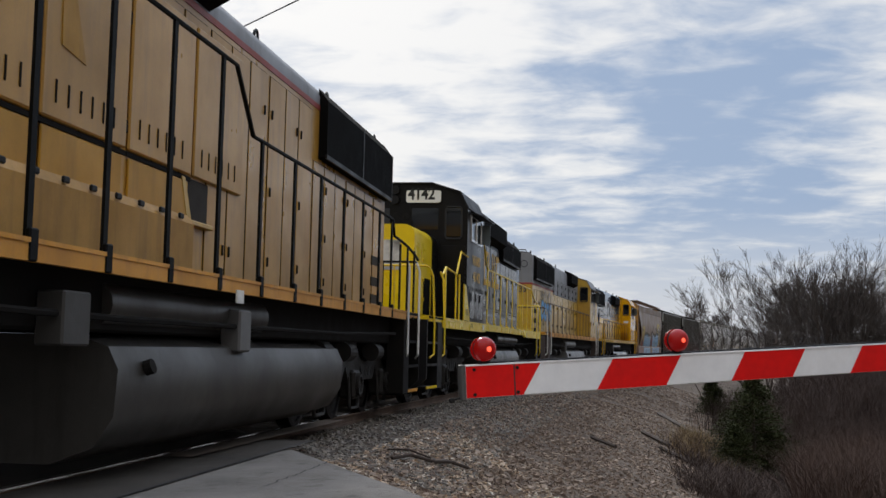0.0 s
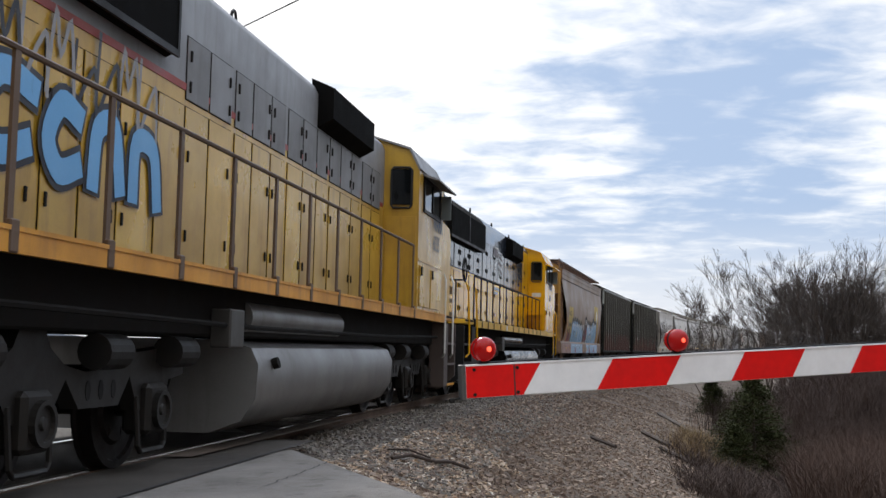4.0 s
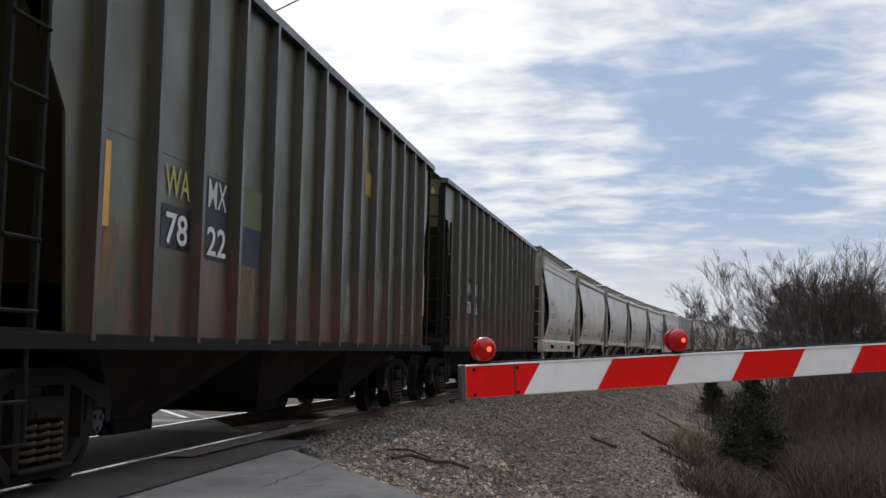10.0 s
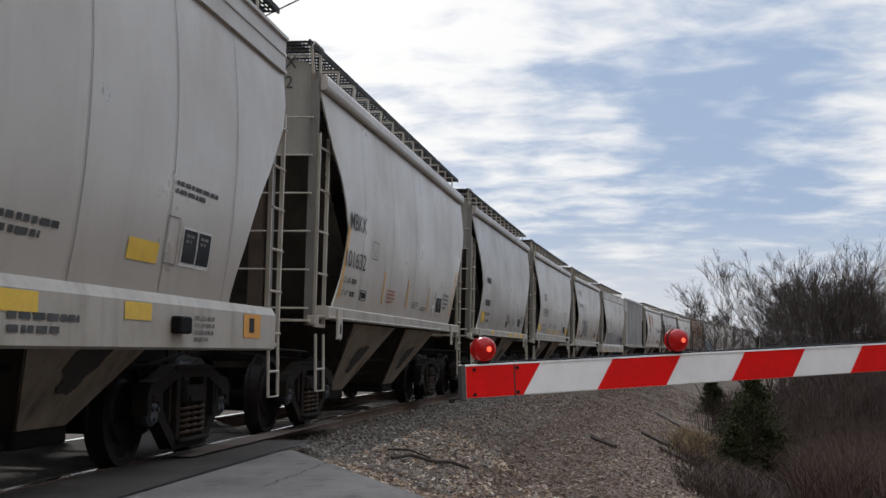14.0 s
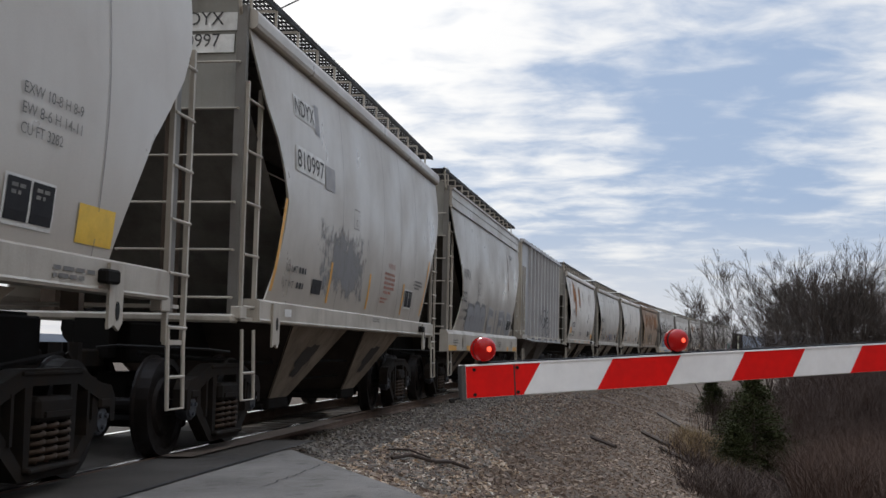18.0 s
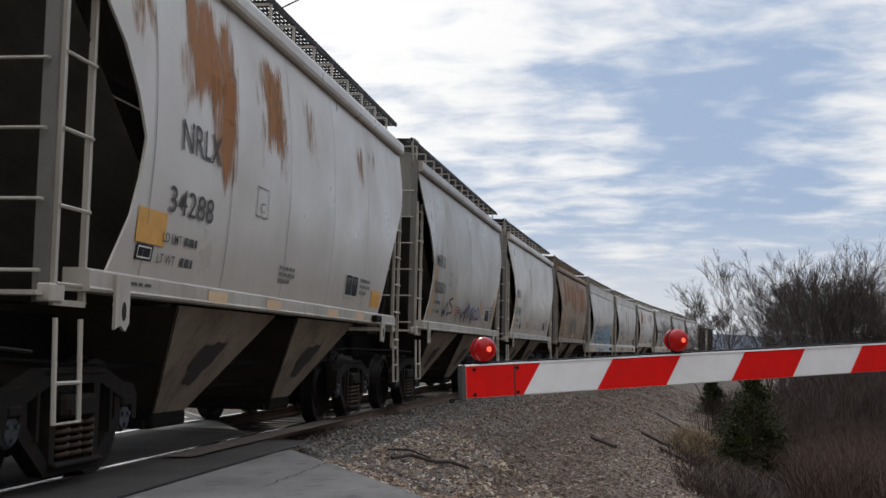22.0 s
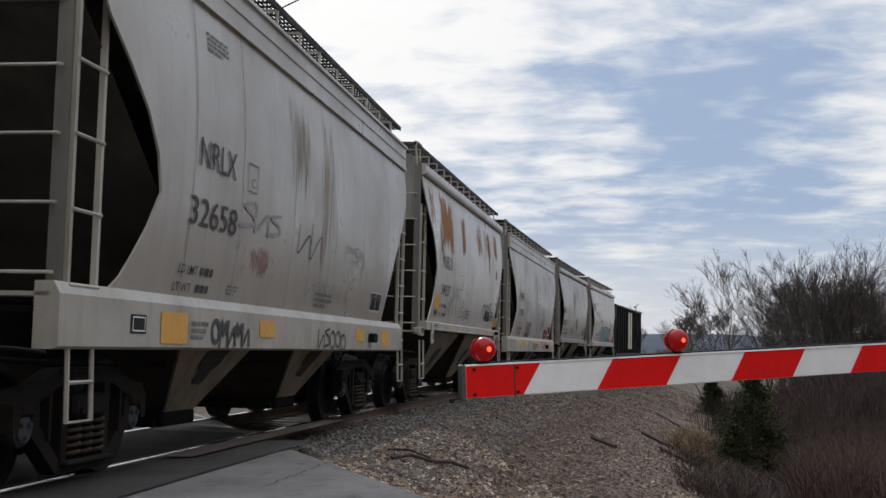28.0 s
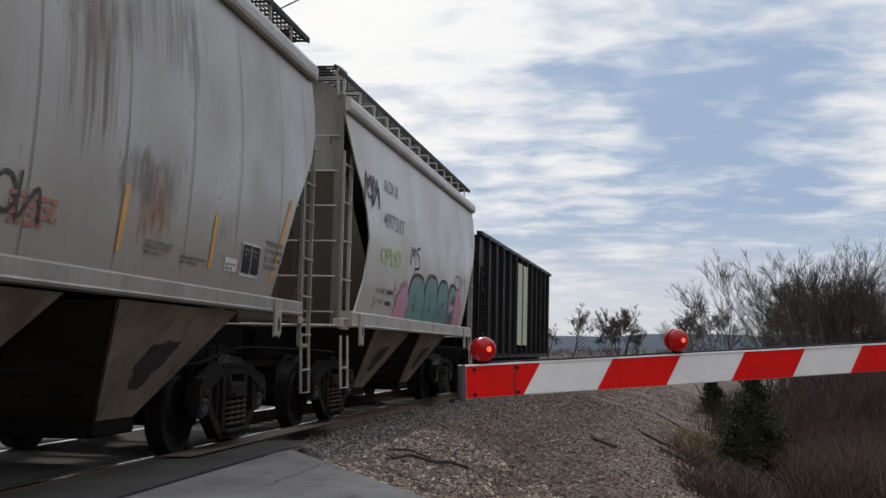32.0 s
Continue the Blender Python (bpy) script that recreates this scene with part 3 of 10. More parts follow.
def wild(thing, bumps, z0, side, fill, edge, hi, seed, spiky=False, slant=0.15, halo=None, inner=True, line=0.05):
    """A sprayed piece whose letters run together: one filled body with a bumpy top, an outline, pale upper edges and dark joints. bumps: (x0, x1, top) a letter."""
    r = random.Random(seed)
    first, last = bumps[0][0], bumps[-1][1]

    def top(x, more):
        best = z0 + 0.02
        for a, b, zt in bumps:
            u = (x - a + more * 0.8) / (b - a + 1.6 * more)
            if 0 <= u <= 1:
                k = 1 - abs(2 * u - 1) ** 1.2 if spiky else (1 - abs(2 * u - 1) ** 3.2) ** 0.6
                best = max(best, z0 + (zt - z0) * (0.60 + 0.40 * k) + more * (0.3 + 0.7 * k))
        return best

    def body(name, more, lift, material, low=0.0, high=1.0, cut=0.0):
        xs = list(np.arange(first - more * 0.8, last + more * 0.8 + 0.001, 0.045))
        tall = z0 + cut * (max(q[2] for q in bumps) - z0)
        runs, cur = [], []
        for x in xs:
            if cut and top(x, more) < tall:
                runs, cur = runs + [cur], []
            else:
                cur.append(x)
        level = lambda x, k: z0 + (top(x, more) - z0) * (low + (high - low) * k / 5)
        for row in [q for q in runs + [cur] if len(q) > 1]:
            g = Geo().grid(lambda x, k: (x + slant * (level(x, k) - z0), -side(level(x, k)) - lift, level(x, k)), row, range(6))
            part(name, g, material, thing)
    if halo:
        body("sprayed_halo", 0.15, 0.005, halo)
    body("graffiti_outline", 0.07, 0.008, edge)
    body("graffiti_fill", 0.0, 0.011, fill)
    if hi:
        body("graffiti_highlight", -0.02, 0.014, hi, 0.84, 0.97, 0.86)
    for k, (a, b, zt) in enumerate(bumps):
        w, h = b - a, zt - z0
        if k:
            g = Geo()
            stroke(g, curve_through([(a + slant * h * 0.7, z0 + h * 0.72), (a + slant * h * 0.4 + r.uniform(-0.1, 0.1), z0 + h * 0.4), (a + r.uniform(-0.15, 0.1), z0 + 0.02)], 5), line, side, 0.017)
            part("graffiti_joint", g, edge, thing)
        if inner:
            g = Geo()
            cx = a + w * r.uniform(0.40, 0.6)
            pts = r.choice(([(cx - w * 0.18, z0 + h * 0.15), (cx - w * 0.12, z0 + h * 0.45), (cx + w * 0.12, z0 + h * 0.55), (cx + w * 0.1, z0 + h * 0.2)], [(cx + w * 0.2, z0 + h * 0.62), (cx - w * 0.1, z0 + h * 0.5), (cx + w * 0.15, z0 + h * 0.35), (cx - w * 0.05, z0 + h * 0.05)], [(cx, z0 + h * 0.7), (cx - w * 0.05, z0 + h * 0.4), (cx + w * 0.02, z0 + h * 0.3)]))
            stroke(g, curve_through([(x + slant * (z - z0), z) for x, z in pts], 5), line * 0.9, side, 0.019)
            part("graffiti_joint", g, edge, thing)


def stain(name, color, scale=2.5, tall=0.25, gain=1.0, rough=0.75, dense=0.9):
    """Rust, soot or thin spray that fades and frays towards its edges and lets the paint below show."""
    if name in MATS:
        return MATS[name]
    m = bpy.data.materials.new(name)
    m.use_nodes = True
    N, K = m.node_tree.nodes, m.node_tree.links
    b = N["Principled BSDF"]
    b.inputs["Roughness"].default_value = rough
    tc, sp = N.new("ShaderNodeTexCoord"), N.new("ShaderNodeSeparateXYZ")
    K.new(tc.outputs["Generated"], sp.inputs[0])

    def calc(op, a, c=0.0):
        n = N.new("ShaderNodeMath")
        n.operation = op
        for i, v in enumerate((a, c)):
            if isinstance(v, (int, float)):
                n.inputs[i].default_value = v
            else:
                K.new(v, n.inputs[i])
        return n.outputs[0]

    def grain(sc):
        mp, n = N.new("ShaderNodeMapping"), N.new("ShaderNodeTexNoise")
        mp.inputs["Scale"].default_value = (1, 1, tall)
        n.inputs["Scale"].default_value, n.inputs["Detail"].default_value, n.inputs["Roughness"].default_value = sc, 7, 0.62
        K.new(tc.outputs["Object"], mp.inputs[0]), K.new(mp.outputs[0], n.inputs["Vector"])
        return n.outputs["Fac"]
    hump = lambda v: calc("MULTIPLY", calc("MULTIPLY", v, calc("SUBTRACT", 1.0, v)), 4.0)
    fall = calc("MINIMUM", hump(sp.outputs[0]), hump(sp.outputs[2]))
    field = calc("ADD", calc("MULTIPLY", fall, 0.75 * gain), calc("MULTIPLY", calc("SUBTRACT", grain(scale), 0.5), 1.9))
    field = calc("ADD", field, calc("MULTIPLY", calc("SUBTRACT", grain(scale * 4.5), 0.5), 1.5))
    r = N.new("ShaderNodeMapRange")
    r.interpolation_type = "SMOOTHSTEP"
    r.inputs["From Min"].default_value, r.inputs["From Max"].default_value, r.inputs["To Max"].default_value = 0.25, 0.85, dense
    K.new(field, r.inputs["Value"]), K.new(r.outputs[0], b.inputs["Alpha"])
    tone = N.new("ShaderNodeMix")
    tone.data_type = "RGBA"
    tone.inputs["A"].default_value, tone.inputs["B"].default_value = (*color, 1), (*(0.55 * q for q in color), 1)
    K.new(grain(scale * 3), tone.inputs["Factor"]), K.new(tone.outputs["Result"], b.inputs["Base Color"])
    MATS[name] = m
    return m


def bloom(thing, name, x0, x1, z0, z1, side, material):
    """A stain laid on the wall, a hair over the one before it."""
    lift = 0.003 + 0.0005 * (len(thing.children) % 6)
    zs = [z0 + (z1 - z0) * i / 10 for i in range(11)]
    return part(name, Geo().grid(lambda x, z: (x, -side(z) - lift, z), [x0, (x0 + x1) / 2, x1], zs), material, thing)


SKYBLUE = mat("graffiti_blue", (0.20, 0.40, 0.62), 0.5, 0, (0.36, 0.52, 0.68), 0.6, 3.0)
TEAL = mat("graffiti_teal", (0.12, 0.26, 0.24), 0.5, 0, (0.3, 0.3, 0.3), 0.4, 3.0)
RED = mat("graffiti_red", (0.26, 0.02, 0.03), 0.5, 0, (0.1, 0.02, 0.03), 0.5, 3.0)
ORANGE = mat("graffiti_orange", (0.65, 0.3, 0.05), 0.5)
GOLD = mat("graffiti_gold", (0.7, 0.5, 0.06), 0.5)
AMBER = mat("reflector_amber", (0.72, 0.36, 0.05), 0.45, 0, (0.45, 0.3, 0.12), 0.4, 9.0)
GREYSPRAY = mat("graffiti_grey", (0.27, 0.27, 0.28), 0.6, 0, (0.45, 0.44, 0.42), 0.6, 5.0)
LIME = mat("graffiti_lime", (0.5, 0.6, 0.2), 0.5)

# ---------------------------------------------------------------- bogies, couplers, ladders


def wheelset_mesh(radius):
    def make(g):
        for sgn in (-1, 1):
            prof = [(-0.075, 0.12), (-0.075, radius * 0.55), (-0.045, radius * 0.62), (-0.045, radius - 0.075), (-0.075, radius - 0.06), (-0.075, radius), (0.045, radius + 0.006), (0.06, radius + 0.028),
                    (0.085, radius + 0.024), (0.085, radius - 0.06), (0.03, radius - 0.08), (0.03, radius * 0.6), (0.06, radius * 0.5), (0.06, 0.12)]
            prof = [(-sgn * 0 + (y if sgn < 0 else -y), r) for y, r in prof]
            g.lathe(prof, (0, sgn * 0.76, 0), 28)
            for k in range(6):       # dished plate with lugs, so that the turning shows
                a = k * math.pi / 3
                g.box(math.cos(a) * radius * 0.45 - 0.03, math.cos(a) * radius * 0.45 + 0.03, sgn * 0.82 - 0.02, sgn * 0.82 + 0.015, math.sin(a) * radius * 0.45 - 0.03, math.sin(a) * radius * 0.45 + 0.03)
        g.cyl((0, -0.98, 0), (0, 0.98, 0), 0.075, 12)
    return shaped(("wheelset", radius), make)


def cap_mesh():
    def make(g):
        g.lathe([(0.06, 0.105), (0.0, 0.12), (-0.05, 0.12), (-0.06, 0.10), (-0.075, 0.095), (-0.075, 0.03)], (0, 0, 0), 16)
        for k in range(3):
            a = k * 2 * math.pi / 3 + 0.5
            g.cyl((math.cos(a) * 0.06, -0.07, math.sin(a) * 0.06), (math.cos(a) * 0.06, -0.095, math.sin(a) * 0.06), 0.02, 6)
    return shaped("bearing_cap", make)


def spring_mesh():
    def make(g):
        pts = [(0.072 * math.cos(a), 0.072 * math.sin(a), 0.27 * a / (2 * math.pi * 5)) for a in np.linspace(0, 2 * math.pi * 5, 60)]
        g.tube(pts, 0.019, 5)
    return shaped("coil_spring", make, True)


def sideframe_mesh():
    """Cast truss: arched top chord, sloping tension arms, two columns, spring seat and the pedestal jaws at both ends, in one casting."""
    def make(g):
        y0, y1 = -1.11, -0.97
        g.prism([(-1.08, 0.44), (-1.08, 0.63), (-1.00, 0.72), (-0.80, 0.745), (-0.44, 0.86), (0.44, 0.86), (0.80, 0.745), (1.00, 0.72), (1.08, 0.63), (1.08, 0.44), (1.00, 0.44), (0.98, 0.57), (0.80, 0.61), (0.40, 0.745), (-0.40, 0.745), (-0.80, 0.61), (-0.98, 0.57), (-1.00, 0.44)][::-1], y0, y1)
        g.prism([(-0.80, 0.64), (-0.80, 0.40), (-0.72, 0.34), (-0.42, 0.11), (0.42, 0.11), (0.72, 0.34), (0.80, 0.40), (0.80, 0.64), (0.70, 0.66), (0.69, 0.47), (0.37, 0.20), (-0.37, 0.20), (-0.69, 0.47), (-0.70, 0.66)][::-1], y0 + 0.015, y1)
        for k in (-1, 1):
            g.prism([(k * 0.30, 0.19), (k * 0.38, 0.19), (k * 0.40, 0.78), (k * 0.29, 0.78)][::k], y0 + 0.005, y1)
            g.box(k * 0.89 - 0.10, k * 0.89 + 0.10, y0 - 0.012, y1, 0.54, 0.63, 0.02)
            g.box(k * 0.58 - 0.02, k * 0.58 + 0.02, y0 - 0.006, y1, 0.36, 0.70)
        g.box(-0.38, 0.38, y0 - 0.05, y1 + 0.04, 0.16, 0.205, 0.015)
        g.box(-0.46, 0.46, y0 - 0.015, y1, 0.815, 0.845, 0.008)
    return shaped("sideframe", make)


def bogie(thing, x, radius=0.457, wheels=None, base=1.778):
    b = part("bogie", shaped("bolster", lambda g: (g.box(-0.2, 0.2, -1.05, 1.05, 0.42, 0.66, 0.04), g.box(-0.35, 0.35, -0.12, 0.12, 0.3, 0.75), g.tube([(-0.72, -0.5, 0.3), (-0.72, 0.5, 0.3)], 0.06), g.tube([(0.72, -0.5, 0.3), (0.72, 0.5, 0.3)], 0.06))), GRIME, thing, (x, 0, 0))
    for sgn in (1, -1):
        turn = pose(0, 0, 0) if sgn > 0 else pose(0, 0, 0, 0, 0, 180)
        part("sideframe", sideframe_mesh(), CAST, b, turn)
        for k in (-0.19, 0, 0.19):
            part("coil_spring", spring_mesh(), SPRING, b, (k, -1.07 * sgn, 0.215))
        part("bolster_end", shaped("bolster_end", lambda g: (g.box(-0.27, 0.27, -0.09, 0.06, 0.50, 0.67, 0.03), g.box(-0.20, 0.20, -0.11, -0.08, 0.53, 0.57))), CAST, b, (0, -1.06 * sgn, 0) if sgn > 0 else pose(0, 1.06, 0, 0, 0, 180))
        for k in (-1, 1):
            part("bearing_cap", cap_mesh(), CAP, b, pose(k * base / 2, -1.02 * sgn, radius, 0, 0, 0 if sgn > 0 else 180))
            part("brake_shoe", shaped("brake_shoe", lambda g: g.prism([(-0.03, -0.16), (0.05, -0.14), (0.06, 0.14), (-0.03, 0.16), (0.0, 0)], -0.05, 0.05)), GRIME, b, pose(k * (base / 2 - radius - 0.07), -0.76 * sgn, radius - 0.06, 0, 0, 0 if k < 0 else 180))
    for k in (-1, 1):
        w = part("wheelset", wheelset_mesh(radius), TREAD, b, (k * base / 2, 0, radius))
        if wheels is not None:
            wheels.append((w, radius))
    return b


def coupler(thing, x, out, material=CAST):
    """out: 1 or -1, the way it points."""
    def make(g):
        g.box(-0.75, -0.12, -0.09, 0.09, 0.80, 0.98, 0.02)
        g.prism([(-0.14, -0.14), (0.05, -0.17), (0.18, -0.13), (0.20, -0.02), (0.08, 0.02), (0.06, 0.10), (0.17, 0.17), (0.05, 0.20), (-0.14, 0.15)], 0.72, 1.04, "z")
        g.tube([(-0.1, -0.3, 0.95), (0.02, -0.42, 0.72), (0.2, -0.36, 0.5), (0.42, -0.28, 0.46)], 0.025)
    return part("coupler", shaped("coupler", make), material, thing, pose(x, 0, 0, 0, 0, 0 if out > 0 else 180))


def ladder(thing, x, z0, z1, y, material, width=0.42, rungs=6, name="side_ladder"):
    def stiles(g):
        for a in (0, width):
            g.box(a - 0.02, a + 0.02, -0.012, 0.03, z0, z1)
        if name == "side_ladder":
            g.box(-0.02, width + 0.02, -0.01, 0.02, z0 - 0.02, z0 + 0.02)
    ob = part(name, shaped((name, width, z0, z1), stiles), material, thing, y if isinstance(y, Matrix) else (x, y, 0))
    for i in range(rungs):
        part("rung", shaped(("rung", width), lambda g: g.tube([(-0.01, -0.018, 0), (width + 0.01, -0.018, 0)], 0.014)), material, ob, (0, 0, z0 + 0.12 + (z1 - z0 - 0.3) * i / (rungs - 1)))
    return ob


def grating(length, width):
    def make(g):
        n = max(int(width / 0.040), 3)
        for i in range(n):
            y = -width / 2 + width * i / (n - 1)
            g.box(-length / 2, length / 2, y - 0.004, y + 0.004, -0.022, 0)
        m = int(length / 0.16)
        for i in range(m + 1):
            x = -length / 2 + length * i / m
            g.box(x - 0.007, x + 0.007, -width / 2, width / 2, -0.028, -0.006)
    return shaped(("grating", round(length, 2), round(width, 2)), make)


# ---------------------------------------------------------------- covered hoppers


def profile(zs, ys):
    return lambda z: float(np.interp(z, zs, ys))


ROUND = profile([1.30, 1.42, 1.8, 2.2, 2.6, 3.0, 3.4, 3.8, 4.2, 4.4], [1.41, 1.41, 1.475, 1.51, 1.53, 1.53, 1.505, 1.46, 1.40, 1.38])
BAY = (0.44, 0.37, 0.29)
TOPS = {"deep": 3.95, "slim": 4.14}


def bowed(zs, xs):
    """A smooth cut line of the side sheet's end."""
    def f(z):
        i = max(1, min(len(zs) - 1, int(np.searchsorted(zs, z))))
        u = min(max((z - zs[i - 1]) / (zs[i] - zs[i - 1]), 0), 1)
        u = u * u * (3 - 2 * u)
        return 0.5 * (xs[i - 1] + (xs[i] - xs[i - 1]) * u) + 0.5 * float(np.interp(z, zs, xs))
    return f


INSET = {"deep": bowed([1.40, 1.6, 2.2, 2.6, 3.05, 3.4, 3.76, 4.0], [0.80, 1.10, 1.52, 1.38, 0.84, 0.42, 0.24, 0.20]),
         "slim": bowed([1.40, 1.65, 2.1, 2.55, 3.0, 3.5, 3.9, 4.15], [0.85, 1.0, 1.24, 1.34, 1.10, 0.55, 0.28, 0.20])}
REAR = bowed([1.40, 1.6, 2.0, 2.5, 2.9, 3.3, 3.6, 4.2], [1.38, 1.36, 1.18, 0.86, 0.48, 0.08, -0.08, -0.14])
OVER = 0.22     # the rear end frame stands this far behind the middle third of the body


def hopper_car(s0, s1, kind, paint, frame_paint, label, seams=7, marks=None, bays=2, end_paint=None, walk_paint=STEEL, group="covered hoppers of the train", sill=1.39, sill_top=1.55, fore=0.15, end_top=None, brace=False, end_marks=()):
    """Covered hopper: round-sided shell between sloping end sheets, on a sill, with running boards on the roof."""
    car = new("covered_hopper_wagon")
    tagged(car, label, "hopper wagon", group)
    L = s1 - s0
    H = L / 2 - 0.80
    base = L - 4.4
    top = TOPS[kind]
    zs = [1.40 + (top - 1.40) * q for q in (0, 0.05, 0.12, 0.21, 0.32, 0.43, 0.54, 0.65, 0.76, 0.86, 0.93, 1)]
    wheels = []
    inset = INSET[kind]
    foot = 0.94 if brace else 1.00
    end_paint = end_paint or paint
    key = (kind, round(L, 2))
    # side sheets
    for sgn, nm in ((-1, "near"), (1, "far")):
        def sheet(g, sgn=sgn):
            for lift in (0.0, -0.02):
                g.grid(lambda u, z: (-(H - inset(z)) * (1 - u) + (H - REAR(z)) * u, sgn * (ROUND(z) + lift), z), list(np.linspace(0, 1, 9)), zs)
            for u in (0, 1):
                x = lambda z: -(H - inset(z)) * (1 - u) + (H - REAR(z)) * u
                g.grid(lambda k, z: (x(z), sgn * (ROUND(z) - 0.02 * k), z), [0, 1], zs)
        part("side_sheet", shaped(("side_sheet", sgn) + key, sheet, True), paint, car)
        for x in [q - H for q in seams]:
            def seam(g, sgn=sgn):
                g.grid(lambda a, z: (a, sgn * (ROUND(z) + 0.007), z), [-0.0055, 0.0055], zs)
            part("weld_seam", shaped(("weld_seam", sgn, kind), seam), mat("seam_grime", (0.17, 0.158, 0.145), 0.8, 0, (0.32, 0.30, 0.28), 0.8, 2.0), car, (x, 0, 0))
        # top chord: stepped on the deep wagons, one rounded rail on the slim ones
        mid = (top + 4.34) / 2
        steps = ((1.36, top), (1.475, top), (1.475, top + 0.035), (1.455, top + 0.04), (1.455, mid - 0.01), (1.469, mid - 0.005), (1.469, mid + 0.015), (1.455, mid + 0.02), (1.455, 4.305), (1.485, 4.31), (1.485, 4.345), (1.36, 4.345))
        slab = ((1.36, top + 0.015), (1.44, top + 0.015), (1.47, top + 0.03), (1.485, top + 0.07), (1.485, 4.30), (1.47, 4.335), (1.44, 4.35), (1.36, 4.35))
        part("top_chord", shaped(("top_chord", sgn) + key, lambda g: g.prism([(sgn * a, z) for a, z in (steps if kind == "deep" else slab)], -H + 0.22, H + OVER - 0.10, "x")), paint, car)
        # sill
        if kind == "deep":
            part("side_sill", shaped(("deep_sill", sgn, foot) + key, lambda g: g.prism([(sgn * 1.30, 1.44), (sgn * 1.43, 1.44), (sgn * 1.475, 1.36), (sgn * 1.475, foot + 0.02), (sgn * 1.44, foot), (sgn * 1.30, foot)], -H, H, "x")), frame_paint, car)
        else:
            part("side_sill", shaped(("slim_sill", sgn, sill, sill_top) + key, lambda g: g.prism([(sgn * 1.30, sill_top), (sgn * 1.455, sill_top), (sgn * 1.495, sill_top - 0.02), (sgn * 1.495, sill + 0.035), (sgn * 1.505, sill + 0.02), (sgn * 1.495, sill), (sgn * 1.30, sill)], -H + 0.55, H - 0.30, "x")), frame_paint, car)
            for k in (-1, 1):
                part("bolster_bracket", shaped(("bolster_bracket", sgn, sill, sill_top), lambda g: g.prism([(-0.12, sill_top - 0.03), (0.12, sill_top - 0.03), (0.12, sill - 0.20), (0.06, sill - 0.26), (-0.03, sill - 0.22), (-0.12, sill - 0.25)], sgn * 1.498, sgn * 1.52)), frame_paint, car, (k * (H - (1.05 if k < 0 else 1.35)), 0, 0))
                part("bracket_hole", shaped(("bracket_hole", sgn), lambda g: g.prism([(0.035 * math.cos(q), 1.27 + 0.07 * math.sin(q)) for q in np.linspace(0, 2 * math.pi, 11)[:-1]], sgn * 1.521, sgn * 1.525)), mat("hole_black", (0.006, 0.006, 0.006), 0.9), car, (k * (H - (1.05 if k < 0 else 1.35)) + 0.02, 0, 0))
                part("jacking_pad", shaped("jacking_pad", lambda g: g.box(-0.1, 0.1, -0.05, 0.05, 1.30, 1.42, 0.01)), frame_paint, car, (k * (H - 0.2), sgn * 1.40, 0))
        # running board with stanchions
        part("running_board", grating(2 * H + 0.3, 0.62), walk_paint, car, (0.1, sgn * 1.00, 4.70))
        n = 13
        for i in range(n):
            x = -(H - 0.5) + (2 * H - 1.0) * i / (n - 1)
            part("stanchion", shaped("walk_stanchion", lambda g: (g.box(-0.013, 0.013, -0.013, 0.013, 4.34, 4.69), g.box(-0.012, 0.012, 0.0, 0.5, 4.64, 4.665))), frame_paint, car, (x, sgn * 1.31, 0) if sgn < 0 else pose(x, 1.31, 0, 0, 0, 180))
        part("walk_edge", shaped(("walk_edge",) + key, lambda g: g.box(-H - 0.05, H + 0.25, -0.012, 0.012, 4.655, 4.715)), walk_paint, car, (0, sgn * 1.32, 0))
    part("roof", shaped(("roof",) + key, lambda g: g.grid(lambda x, a: (x, 1.40 * math.sin(a), 4.30 + 0.17 * (math.cos(a) - math.cos(math.pi / 2))), [-H + 0.32, H + OVER - 0.26], list(np.linspace(-math.pi / 2, math.pi / 2, 11))), True), paint, car)
    part("hatch_trough", shaped(("hatch",) + key, lambda g: g.box(-H + 0.8, H - 0.8, -0.36, 0.36, 4.44, 4.60, 0.04)), paint, car)
    for k in (-1, 1):
        m = pose(0, 0, 0) if k < 0 else pose(OVER, 0, 0, 0, 0, 180)
        # end frame, seen from the gap
        part("end_sheet", shaped(("end_sheet",) + key, lambda g: g.prism([(-1.36, 3.36), (1.36, 3.36), (1.36, 4.36), (1.22, 4.50), (0.9, 4.60), (-0.9, 4.60), (-1.22, 4.50), (-1.36, 4.36)], -H + 0.24, -H + 0.28, "x")), end_top or mat("end_sheet_grey", (0.27, 0.262, 0.235), 0.6, 0, (0.14, 0.125, 0.105), 0.5, 1.2, 0.5), car, m)
        # each end_paint is darkened: the recess's shade is put into its colour
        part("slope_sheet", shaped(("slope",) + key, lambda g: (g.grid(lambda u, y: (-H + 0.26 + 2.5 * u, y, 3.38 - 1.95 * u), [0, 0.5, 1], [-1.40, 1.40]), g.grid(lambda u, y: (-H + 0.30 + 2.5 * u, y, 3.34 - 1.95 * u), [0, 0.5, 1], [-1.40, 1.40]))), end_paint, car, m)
        part("end_sill", shaped("end_sill" + kind + str(round(L, 2)) + str(sill), lambda g: (g.box(-H, -H + 0.22, -1.40, 1.40, max(1.06, sill - 0.02), 1.34, 0.02),)), frame_paint, car, m)
        part("stub_sill", shaped("stub_sill" + str(round(L, 2)), lambda g: g.box(-H + 0.2, -H + 1.5, -0.3, 0.3, 0.85, 1.25, 0.02)), GRIME, car, m)
